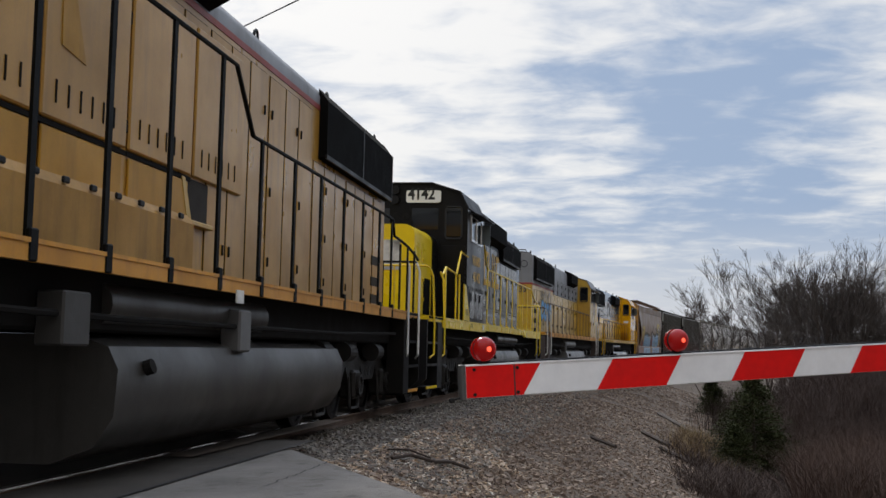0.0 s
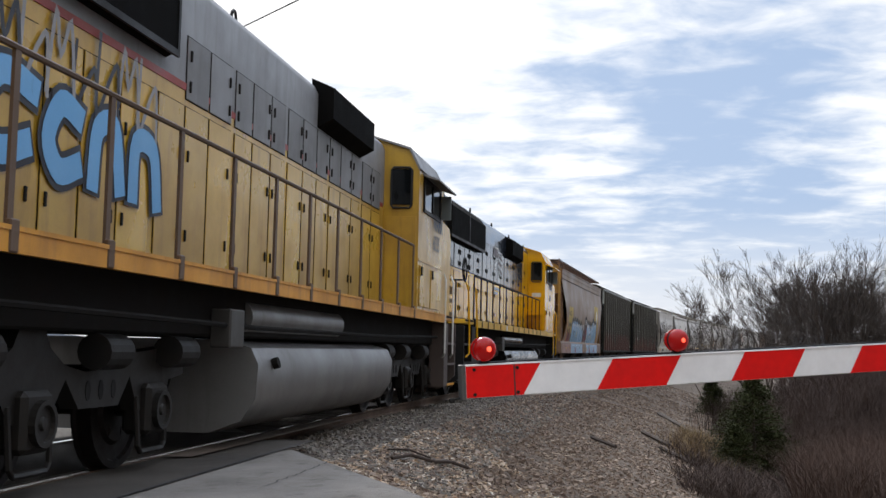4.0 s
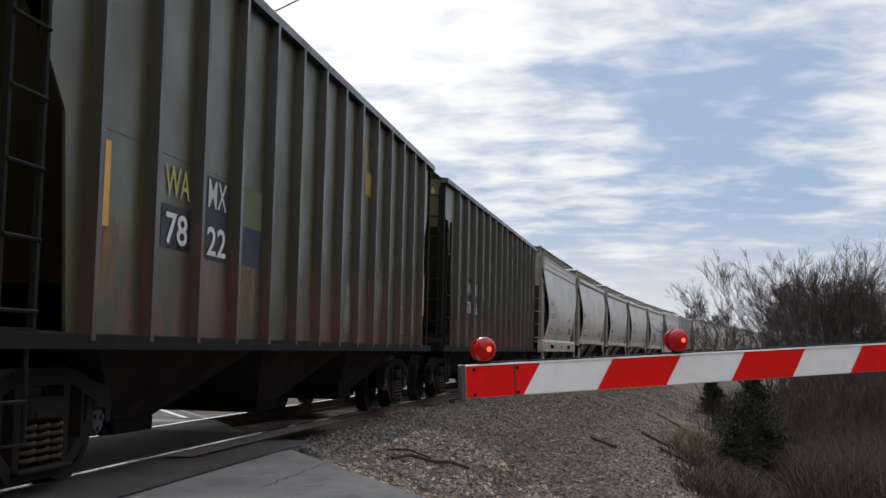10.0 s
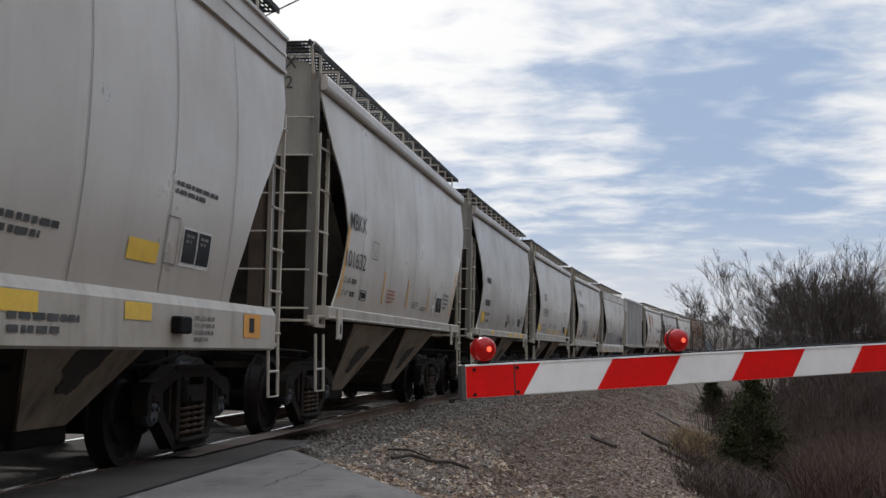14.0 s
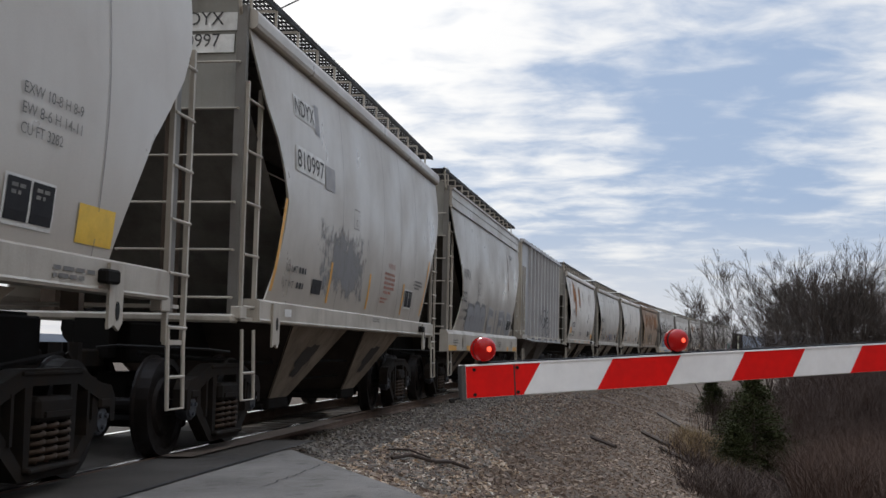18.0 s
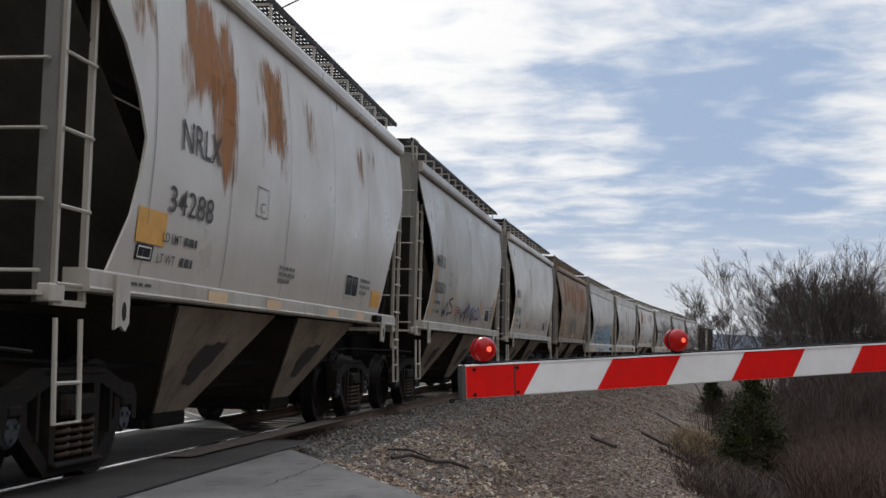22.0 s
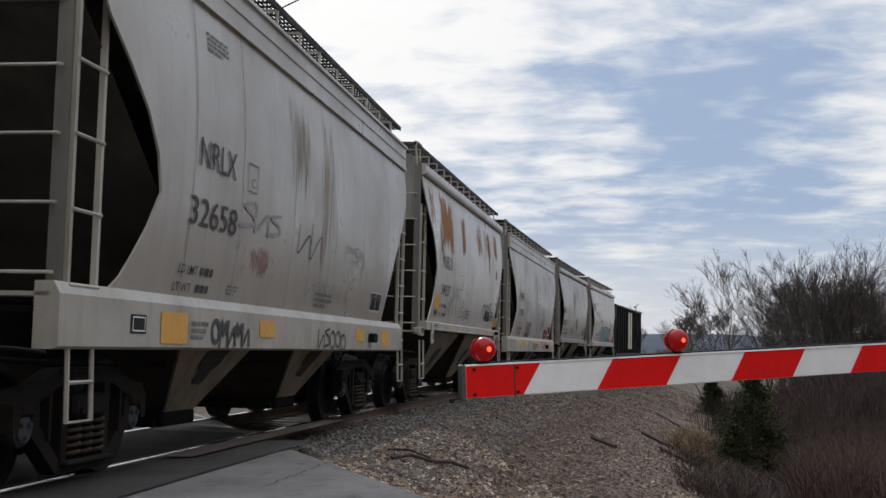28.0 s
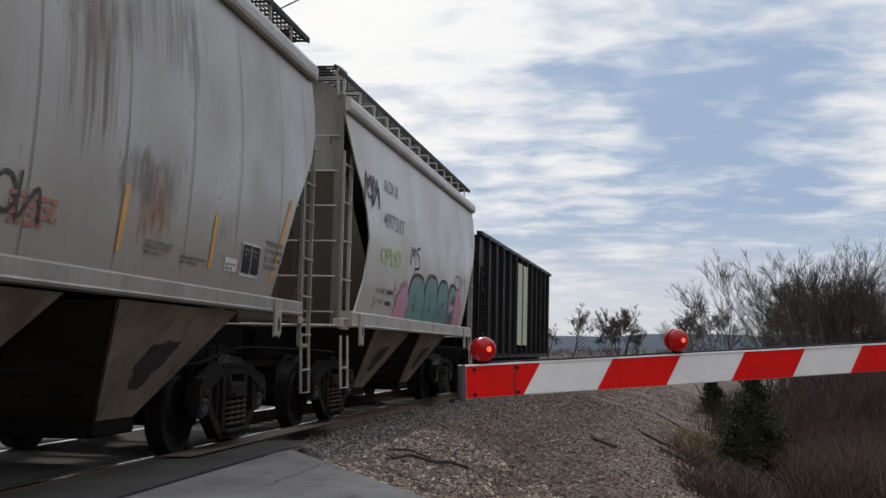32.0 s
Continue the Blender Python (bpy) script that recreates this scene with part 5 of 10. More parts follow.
def wagons():
    at = lambda i: (ENDS[i], ENDS[i + 1])
    grey_frame = mat("frame_grey", (0.34, 0.33, 0.31), 0.6, 0, (0.12, 0.10, 0.085), 0.6, 2.0, 0.4)
    white_sill = mat("sill_white", (0.43, 0.395, 0.34), 0.45, 0, (0.2, 0.17, 0.13), 0.5, 1.4, 0.5)
    # slope-sheet colours, painted dark as the shade inside the end recesses
    dark_end = mat("end_shaded_olive", (0.066, 0.059, 0.048), 0.75, 0, (0.030, 0.025, 0.020), 0.7, 1.5, 0.4)
    grey_end = mat("end_shaded_grey", (0.16, 0.154, 0.14), 0.7, 0, (0.065, 0.057, 0.05), 0.7, 1.3, 0.5)
    # brown three-bay wagon covered in sprayed letters
    brown = mat("brown_paint", (0.150, 0.072, 0.028), 0.40, 0, (0.215, 0.128, 0.060), 0.55, 0.8, 0.55, 0.0, spec=0.6)
    ochre = mat("ochre_paint", (0.36, 0.20, 0.030), 0.6, 0, (0.09, 0.05, 0.022), 0.7, 1.2, 0.5)
    haze = mat("brown_sill", (0.15, 0.088, 0.055), 0.6, 0, (0.25, 0.18, 0.135), 0.5, 1.0, 0.3)

    def m1(c, H):
        yellow = mat("yellow_panel", (0.50, 0.36, 0.08), 0.6, 0, (0.3, 0.2, 0.08), 0.5, 2.0, 0.3)
        k, sl = Marks(c, H), Marks(c, H, SILL)
        k.rect("yellow_panel", 2.15, 3.55, 1.80, 2.90, yellow, 0.005).word("MWCX", 2.20, 3.0, 2.52, 2.72).word("460004", 2.2, 3.40, 2.04, 2.24)
        k.rect("yellow_panel", 12.52, 14.3, 1.55, 3.28, yellow, 0.005).rect("reflector_bar", 1.56, 1.70, 1.46, 2.44, AMBER, 0.012, 0.10)
        g = Geo()
        blob(g, [(-H + 13.55 + 0.24 * math.cos(a), 2.76 + 0.30 * math.sin(a)) for a in np.linspace(0, 2 * math.pi, 28, endpoint=False)], ROUND, 0.010)
        part("white_disc", g, mat("graffiti_white", (0.75, 0.78, 0.8), 0.5), c)
        k.bars(13.42, 13.68, 2.68, 2.84, 2, mat("faded_green_print", (0.25, 0.33, 0.28), 0.6), 6)
        black, white = mat("graffiti_black", (0.012, 0.012, 0.02), 0.5), mat("graffiti_white", (0.75, 0.78, 0.8), 0.5)
        halo = mat("sprayed_shadow", (0.055, 0.050, 0.048), 0.7, 0, (0.13, 0.09, 0.05), 0.7, 3.0)
        off = lambda rows: [(-H + a, -H + b, z) for a, b, z in rows]
        r = random.Random(15)
        first = [(3.3, 1.60), (3.34, 2.12), (3.62, 2.30), (3.95, 2.08), (4.05, 2.26), (4.40, 2.34), (4.72, 2.02), (4.85, 2.24), (5.25, 2.33), (5.52, 1.98), (5.62, 2.18), (5.98, 2.26), (6.22, 1.94), (6.36, 2.10), (6.72, 2.22), (7.02, 1.90), (7.2, 2.02), (7.45, 1.98), (7.62, 1.60)]
        mural(c, H, first, 1.43, SKYBLUE, black, halo, mat("sprayed_olive_rim", (0.28, 0.24, 0.07), 0.6))
        for a in (3.45, 4.12, 4.92, 5.68, 6.42, 7.15):
            q = r.uniform(-0.08, 0.08)
            sprayed_line(c, H, [(a + 0.50, 2.14), (a + 0.40 + q, 1.92), (a + 0.56, 1.70), (a + 0.42 - q, 1.44)], 0.07, black, 0.017)
            sprayed_line(c, H, [(a + 0.02, 2.10), (a + 0.18, 2.20), (a + 0.36, 2.12), (a + 0.42, 1.98)], 0.08, white, 0.0195)
            sprayed_line(c, H, [(a + 0.22, 1.92), (a + 0.14 + q, 1.70), (a + 0.24, 1.50)], 0.05, black if a < 5 else white, 0.0185)
        # the tall blue word: one arched letter, a hooked one, then four narrow ones
        tops = [(9.2, 1.70), (9.2, 2.02), (9.32, 2.24), (9.55, 2.33), (9.86, 2.28), (10.08, 2.11), (10.24, 2.02), (10.31, 2.24), (10.46, 2.31), (10.70, 2.22), (10.98, 2.03), (11.12, 2.21), (11.43, 2.32), (11.70, 2.26), (11.78, 2.42), (11.98, 2.48), (12.34, 2.28), (12.42, 2.31), (12.63, 2.38), (12.90, 2.28), (12.99, 2.33), (13.17, 2.43), (13.40, 2.36), (13.62, 1.80)]
        mural(c, H, tops, 1.43, SKYBLUE, black, halo, mat("sprayed_olive_rim", (0.28, 0.24, 0.07), 0.6, 0, (0.16, 0.11, 0.05), 0.7, 4.0))
        for pts, w in (([(10.1, 2.11), (10.3, 2.01), (10.52, 1.98), (10.63, 2.08)], 0.06), ([(10.64, 1.94), (10.44, 1.80), (10.12, 1.66), (9.98, 1.44)], 0.10), ([(10.51, 1.90), (10.77, 1.79), (10.68, 1.63), (10.60, 1.44)], 0.09), ([(11.28, 2.26), (11.09, 2.07), (11.07, 1.82)], 0.05),
                       ([(11.73, 2.29), (11.82, 2.0), (11.69, 1.67), (11.36, 1.44)], 0.07), ([(12.37, 2.20), (12.66, 1.90), (12.35, 1.74), (12.56, 1.63), (12.36, 1.46)], 0.07), ([(12.92, 2.32), (13.14, 2.03), (12.96, 1.72)], 0.06), ([(9.62, 1.74), (9.55, 1.62), (9.62, 1.46)], 0.08), ([(13.52, 2.2), (13.66, 1.9), (13.4, 1.46)], 0.06)):
            sprayed_line(c, H, pts, w, black, 0.017)
        for pts, w in (([(9.30, 2.16), (9.55, 2.25), (9.83, 2.20), (10.05, 2.03), (10.3, 1.94), (10.5, 1.92)], 0.10), ([(10.42, 2.24), (10.64, 2.16), (10.86, 1.99)], 0.06), ([(11.2, 2.18), (11.45, 2.26), (11.66, 2.16), (11.72, 1.95)], 0.08), ([(11.86, 2.40), (12.02, 2.40), (12.28, 2.20)], 0.08), ([(12.52, 2.31), (12.68, 2.31), (12.84, 2.18)], 0.06),
                       ([(13.08, 2.36), (13.22, 2.37), (13.38, 2.20)], 0.06), ([(10.2, 1.62), (10.45, 1.76), (10.6, 1.72), (10.58, 1.58)], 0.06), ([(9.95, 1.72), (9.82, 1.55), (9.80, 1.45)], 0.05), ([(12.5, 1.66), (12.48, 1.54), (12.34, 1.45)], 0.04)):
            sprayed_line(c, H, pts, w, white, 0.0195)
        # red shards on a black ground, with white glints
        g = Geo()
        blob(g, [(-H + x, z) for x, z in ((7.95, 1.46), (7.92, 1.90), (8.1, 2.02), (8.22, 1.85), (8.28, 2.24), (8.45, 2.36), (8.95, 2.42), (9.12, 2.20), (9.26, 2.16), (9.28, 1.80), (9.2, 1.46))], ROUND, 0.0075)
        part("graffiti_ground", g, black, c)
        for pts in ([(8.36, 2.17), (8.56, 2.02), (8.66, 1.97), (8.57, 1.80), (8.36, 1.78)], [(8.69, 2.24), (8.88, 2.16), (8.98, 1.98), (8.73, 1.82), (8.63, 1.90)], [(9.17, 2.08), (9.20, 1.84), (9.10, 1.65), (8.88, 1.82), (8.93, 1.95)], [(8.02, 1.84), (8.30, 1.76), (8.40, 1.55), (8.29, 1.46), (8.06, 1.50)], [(8.42, 1.71), (8.86, 1.77), (9.06, 1.62), (8.94, 1.48), (8.50, 1.48)]):
            g = Geo()
            blob(g, [(-H + x, z) for x, z in pts], ROUND, 0.012)
            part("graffiti_letter", g, RED, c)
        for pts in (((8.42, 2.13), (8.62, 1.97)), ((8.72, 2.19), (8.82, 2.01)), ((9.02, 2.15), (9.0, 2.04)), ((9.16, 2.0), (9.13, 1.70)), ((8.04, 1.83), (8.3, 1.74)), ((8.3, 1.6), (8.4, 1.5)), ((9.0, 1.62), (8.89, 1.49))):
            sprayed_line(c, H, pts, 0.022, white, 0.016)
        for pts in (((8.62, 2.3), (8.66, 1.95), (8.5, 1.7), (8.4, 1.46)), ((8.4, 1.78), (8.9, 1.74), (9.2, 1.9)), ((8.75, 1.8), (8.78, 1.46))):
            sprayed_line(c, H, pts, 0.05, black, 0.0145)
        for z, a, b in ((3.14, 9.3, 10.6), (3.06, 9.3, 10.6), (2.40, 8.0, 10.7), (3.03, 7.6, 9.2), (2.35, 3.4, 6.0)):      # scratches along the old hose line
            sprayed_line(c, H, ((a, z), ((a + b) / 2, z + 0.02), (b, z)), 0.012, mat("scratch_tan", (0.24, 0.16, 0.085), 0.7), 0.004)
        wild(c, off([(1.75, 2.15, 1.85), (2.3, 2.7, 2.05)]), 1.46, ROUND, RED, black, None, 6, True, halo=halo, line=0.03)
        wild(c, off([(13.75, 14.05, 2.3), (14.15, 14.5, 1.95)]), 1.46, ROUND, RED, mat("graffiti_gold", (0.7, 0.5, 0.06), 0.5), None, 7, True, line=0.03, inner=False)
        k.word("2019", 8.40, 8.94, 2.27, 2.49, CHALK)
        k.bloom("dark_spray", 8.1, 9.2, 2.05, 2.74, stain("dark_spray", (0.022, 0.022, 0.026), 2.0, 1.0, 1.35))
        for a, z, q in ((9.20, 1.46, 0.5), (11.16, 1.45, 0.48), (13.9, 1.5, 0.7), (5.0, 1.6, 0.4)):
            k.rect("reflector_bar", a, a + 0.085, z, z + q, GOLD, 0.0215, 0.08)
        # the band along the sill
        pale = mat("graffiti_sky_pale", (0.30, 0.45, 0.62), 0.5, 0, (0.40, 0.52, 0.64), 0.5, 3.0)
        sl.rect("sprayed_band", 3.3, 7.6, 0.955, 1.355, pale, 0.006).rect("sprayed_band", 9.2, 14.4, 0.955, 1.355, pale, 0.006)
        sl.rect("sprayed_band", 0.4, 3.3, 0.96, 1.34, mat("sprayed_pink_grey", (0.34, 0.22, 0.20), 0.6, 0, (0.20, 0.12, 0.08), 0.7, 4.0), 0.005).rect("sprayed_band", 7.6, 9.2, 0.96, 1.35, mat("sprayed_tan", (0.26, 0.17, 0.12), 0.6, 0, (0.34, 0.28, 0.24), 0.8, 5.0, 0.8), 0.005)
        for a in (3.7, 4.3, 5.0, 5.6, 6.3, 6.9):
            low_line = [(a, 1.33), (a + r.uniform(0.05, 0.3), 1.26), (a + r.uniform(-0.1, 0.3), 1.14), (a + r.uniform(0.0, 0.3), 0.98)]
            sprayed_line(c, H, low_line, 0.035, black, 0.010, SILL)
            sprayed_line(c, H, [(a + 0.1, 1.30), (a + 0.35, 1.28), (a + 0.42, 1.16)], 0.035, white, 0.012, SILL)
        for pts, w in (([(10.30, 1.22), (10.36, 1.05), (10.42, 0.97)], 0.05), ([(10.32, 1.24), (10.62, 1.22), (10.96, 0.97)], 0.06), ([(10.55, 1.31), (10.98, 1.25), (11.14, 1.10), (11.1, 0.96)], 0.045), ([(11.62, 1.34), (11.70, 1.18), (11.66, 0.96)], 0.04), ([(12.15, 0.97), (12.45, 1.18), (12.82, 1.28), (12.95, 1.16), (13.02, 1.0)], 0.045), ([(13.0, 1.27), (13.1, 1.14), (12.98, 1.06), (13.12, 0.98)], 0.045), ([(9.98, 1.33), (10.3, 1.32)], 0.05), ([(8.42, 1.33), (8.36, 1.15), (8.25, 0.97)], 0.06)):
            sprayed_line(c, H, pts, w, black, 0.010, SILL)
        for pts, w in (([(10.72, 1.24), (10.98, 1.19), (11.02, 1.05)], 0.06), ([(9.3, 1.33), (9.8, 1.34), (10.2, 1.30)], 0.03), ([(11.75, 1.34), (11.9, 1.2), (11.86, 1.02)], 0.03), ([(13.5, 1.14), (13.6, 1.04), (13.68, 1.16), (13.78, 1.04)], 0.03), ([(12.4, 1.30), (12.9, 1.33)], 0.03)):
            sprayed_line(c, H, pts, w, white, 0.013, SILL)
        for a, w in ((10.44, 0.34), (12.5, 0.30), (4.6, 0.35)):
            sl.rect("sprayed_patch", a, a + w, 0.98, 1.18, RED, 0.014, 0.03)
        for cx, cz, q in ((1.55, 1.15, 0.17), (2.3, 1.2, 0.12), (2.9, 1.12, 0.13), (8.02, 1.26, 0.12), (8.0, 1.08, 0.17), (8.2, 1.1, 0.15), (8.9, 1.22, 0.12), (9.06, 1.09, 0.21), (9.44, 1.15, 0.16), (12.6, 1.08, 0.11), (14.7, 1.12, 0.13)):
            for k_, (f, m_, lift) in enumerate(((1.0, RED, 0.018), (0.62, GOLD, 0.022))):
                g = Geo()
                blob(g, [(-H + cx + f * (q if n_ % 2 else q * 0.42) * math.cos(n_ * math.pi / 6), cz + f * (q if n_ % 2 else q * 0.42) * 0.85 * math.sin(n_ * math.pi / 6)) for n_ in range(12)], SILL, lift)
                part("sprayed_star", g, m_, c)
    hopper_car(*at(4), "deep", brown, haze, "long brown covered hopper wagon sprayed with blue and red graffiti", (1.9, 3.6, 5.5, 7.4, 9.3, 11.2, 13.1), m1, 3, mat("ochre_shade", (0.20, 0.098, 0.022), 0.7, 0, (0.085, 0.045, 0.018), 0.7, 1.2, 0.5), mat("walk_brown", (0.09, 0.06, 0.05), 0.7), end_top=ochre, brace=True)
    # two dark green wagons with outside posts
    green = mat("olive_paint", (0.054, 0.051, 0.013), 0.36, 0, (0.034, 0.028, 0.010), 0.6, 0.9, 0.5, 0.05, spec=0.8, rust=(1.9, 2.1, 1.3, (0.12, 0.052, 0.028)))
    post = mat("olive_post", (0.019, 0.018, 0.010), 0.34, 0, (0.014, 0.011, 0.008), 0.6, 1.3, 0.5, spec=0.9, rust=(3.5, 2.15, 1.5, (0.060, 0.014, 0.009)))
    for i, num in ((5, "22"), (6, "16")):
        def mg(c, H, num=num, i=i):
            k = Marks(c, H, lambda z: 1.352)
            gold = mat("faded_gold", (0.45, 0.42, 0.14), 0.6)
            board = mat("board_black", (0.010, 0.013, 0.022), 0.5)
            blue, pale_green = mat("blue_patch", (0.020, 0.030, 0.062), 0.6), mat("green_patch", (0.105, 0.120, 0.045), 0.6)
            olive_yellow = mat("olive_yellow", (0.36, 0.24, 0.02), 0.6)
            if i == 5:
                k.rect("number_board", 2.82, 3.46, 1.82, 2.18, board, 0.004).rect("number_board", 3.80, 4.42, 1.80, 2.55, board, 0.004)
                k.word("WA", 2.86, 3.40, 2.25, 2.50, gold).word("78", 2.90, 3.38, 1.86, 2.12, CHALK).word("MX", 3.86, 4.34, 2.27, 2.52, CHALK).word("22", 3.86, 4.36, 1.84, 2.10, CHALK)
                k.rect("green_patch", 4.80, 5.44, 2.20, 2.60, pale_green, 0.005).rect("blue_patch", 4.80, 5.44, 1.82, 2.20, blue, 0.005)
                k.rect("yellow_patch", 10.15, 10.60, 3.22, 3.55, olive_yellow, 0.005).rect("yellow_patch", 10.1, 10.25, 3.6, 3.9, olive_yellow, 0.005)
                bars = ((1.74, 1.88, 2.5), (5.66, 1.06, 1.54), (8.56, 1.37, 1.89), (10.74, 1.69, 2.21), (13.62, 1.49, 1.98), (15.2, 1.64, 2.4))
                k.bloom("chalk_smear", 10.85, 11.75, 1.15, 2.6, CHALK_SMEAR).bloom("chalk_smear", 8.9, 9.6, 1.15, 2.0, CHALK_SMEAR)
                for a in (12.75, 13.72):
                    k.box(a, a + 0.48, 1.3, 1.72, CHALK, None)
                k.bars(14.8, 15.05, 1.25, 1.5, 3, CHALK, 9)
            else:
                k.rect("number_board", 3.10, 3.80, 1.78, 2.66, board, 0.004).rect("number_board", 4.10, 4.78, 1.80, 2.64, board, 0.004)
                k.word("WA", 3.12, 3.62, 2.28, 2.56, CHALK).word("78", 3.12, 3.62, 1.86, 2.13, CHALK).word("MX", 4.14, 4.60, 2.29, 2.57, CHALK).word("16", 4.16, 4.58, 1.86, 2.13, CHALK)
                k.rect("blue_patch", 5.08, 5.70, 1.81, 2.22, blue, 0.005).rect("green_patch", 5.1, 5.7, 2.22, 2.6, pale_green, 0.005)
                k.rect("yellow_patch", 10.5, 10.9, 3.24, 3.48, olive_yellow, 0.005).rect("blue_patch", 10.5, 10.95, 3.5, 3.9, blue, 0.0045).rect("yellow_patch", 11.3, 11.5, 3.3, 3.9, olive_yellow, 0.005)
                bars = ((4.90, 1.21, 1.75), (6.88, 1.15, 1.66), (9.7, 1.3, 1.7), (13.6, 1.4, 1.9), (1.74, 1.5, 2.1))
                for a, b, z0, z1 in ((7.05, 7.6, 1.12, 1.9), (9.0, 9.6, 1.12, 1.8), (8.1, 8.6, 1.3, 1.9)):
                    k.bloom("chalk_smear", a, b, z0, z1, CHALK_SMEAR)
                k.bloom("rust_bloom", 3.2, 3.8, 1.2, 1.8, RUST_THIN).bloom("rust_bloom", 4.1, 4.7, 1.15, 1.8, RUST_THIN)
                k.box(14.3, 14.8, 1.3, 1.9, CHALK, None).tag(15.2, 15.7, 1.3, 2.1, INK, 12, 2, 0.02)
                k.tag(8.05, 8.6, 1.2, 1.75, INK, 14, 2, 0.03)
            for a, z0, z1 in bars:
                k.rect("reflector_bar", a, a + 0.10, z0, z1, AMBER)
            r = random.Random(60 + i)
            for q in range(9):
                a = 1.6 + q * 1.6 + r.uniform(-0.3, 0.3)
                k.bloom("rust_bloom", a, a + r.uniform(0.5, 0.9), 1.1, r.uniform(1.6, 2.2), BROWN_RUN if q % 2 else RUST_THIN)
            v, f = WORDS[num]
            part("end_lettering", Geo().add([(-H + 0.092, -1.0 - q[0] * 0.17, 4.14 + q[1] * 0.18) for q in v], f), gold, c)
        ribbed_car(*at(i), "ribbed_hopper_wagon", "dark olive ribbed hopper wagon with rusty posts and white numbers", green, post, mat("olive_frame", (0.009, 0.009, 0.008), 0.75, 0, (0.018, 0.014, 0.012), 0.5, 2.0, 0.3, spec=0.15), 14, 1.06, 4.40, marks=mg, lead=1.5, cut=True)
    def m_caex(c, H):
        k, sl = Marks(c, H), Marks(c, H, SILL)
        k.rect("number_board", 1.82, 2.90, 2.63, 2.96, CHALK).word("CAEX", 1.92, 2.80, 2.69, 2.90).rect("number_board", 1.76, 3.10, 2.17, 2.48, CHALK).word("32820", 1.84, 3.00, 2.22, 2.42)
        k.capacity(1.60, 1.2, 1.80, 0.15).box(3.47, 3.84, 2.42, 2.68).tag(3.95, 5.0, 1.52, 2.05, INK, 3, 2, 0.035)
        for a in (3.2, 7.05):
            k.rect("yellow_label", a, a + 0.58, 1.66, 1.82, LABEL, 0.007)
        k.plate(8.1, 8.8, 1.68, 2.0).bars(5.2, 5.95, 1.66, 1.82, 2, seed=31).bars(7.85, 8.85, 2.23, 2.36, 2, seed=32).box(7.75, 8.02, 1.68, 2.05, FADED, None)
        for a, b in ((3.26, 3.74), (5.2, 5.72), (7.03, 7.54)):
            sl.rect("reflector_bar", a, b, 1.22, 1.35, LABEL)
        sl.rect("end_plate", 0.42, 1.0, 1.12, 1.36, ORANGE).rect("end_plate", 9.85, 10.4, 1.12, 1.35, ORANGE).rect("lever_hole", 10.02, 10.18, 1.17, 1.31, PLATE, 0.009)
        sl.bars(2.7, 3.6, 1.10, 1.24, 2, seed=33).bars(5.35, 6.3, 1.08, 1.24, 2, seed=34).bars(8.5, 9.0, 1.06, 1.30, 4, FADED, 35)
        for a in (2.36, 7.96):
            part("lever_box", Geo().box(-H + a, -H + a + 0.27, -1.56, -1.47, 1.13, 1.27, 0.015), GRIME, c)
    hopper_car(*at(7), "deep", whitewash("clean", 0.90, 1.0, streak=0.25, amount=0.25), white_sill, "pale grey covered hopper wagon with deep white sill", (1.6, 3.15, 4.65, 6.2, 7.78, 9.3), m_caex, 2, grey_end, end_marks=(("32820", -0.15, 4.16, 0.24, True),))

    def m_mbkx(num, extra=None, seed=1, front=1.3, ink=None):
        """front: where the initials begin."""
        def f(c, H):
            k = Marks(c, H)
            k.word("MBKX", front + 0.08, front + 0.98, 2.59, 2.81, ink).word(num, front - 0.04, front + 1.08, 2.09, 2.31, ink)
            k.capacity(front - 0.04, 0.84).box(front + 1.45, front + 1.80, 2.30, 2.54, FADED).rect("black_square", front + 0.95, front + 1.32, 1.69, 1.83, PLATE).box(front + 1.0, front + 1.27, 1.71, 1.81, CHALK, None)
            k.rect("reflector_bar", front - 0.22, front - 0.12, 1.67, 2.60, AMBER, 0.006, 0.24)
            for a in (3.62, 5.48, 7.42):
                k.rect("reflector_bar", a, a + 0.075, 1.70, 2.18, AMBER, 0.006, 0.05)
            k.rect("reflector_bar", 2 * H - 1.58, 2 * H - 1.48, 1.70, 2.6, AMBER, 0.006, 0.50)
            k.bars(3.95, 4.55, 1.72, 1.94, 4, WARN, seed).bars(6.0, 6.55, 1.72, 1.84, 3, FADED, seed + 1).bars(6.75, 7.35, 1.70, 1.78, 2, FADED, seed + 2)
            k.rect("white_label", 7.85, 8.2, 1.72, 1.84, CHALK).bars(7.88, 8.17, 1.73, 1.80, 2, FADED, seed + 4).plate(8.3, 8.88, 1.70, 2.02).bars(9.05, 9.65, 1.80, 2.12, 4, FADED, seed + 3)
            if extra:
                extra(k)
        return f
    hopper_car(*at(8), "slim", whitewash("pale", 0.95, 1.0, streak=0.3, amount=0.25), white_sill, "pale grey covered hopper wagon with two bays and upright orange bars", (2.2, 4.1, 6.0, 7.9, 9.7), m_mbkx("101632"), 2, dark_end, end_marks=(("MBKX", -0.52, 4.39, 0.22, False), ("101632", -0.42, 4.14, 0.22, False)))

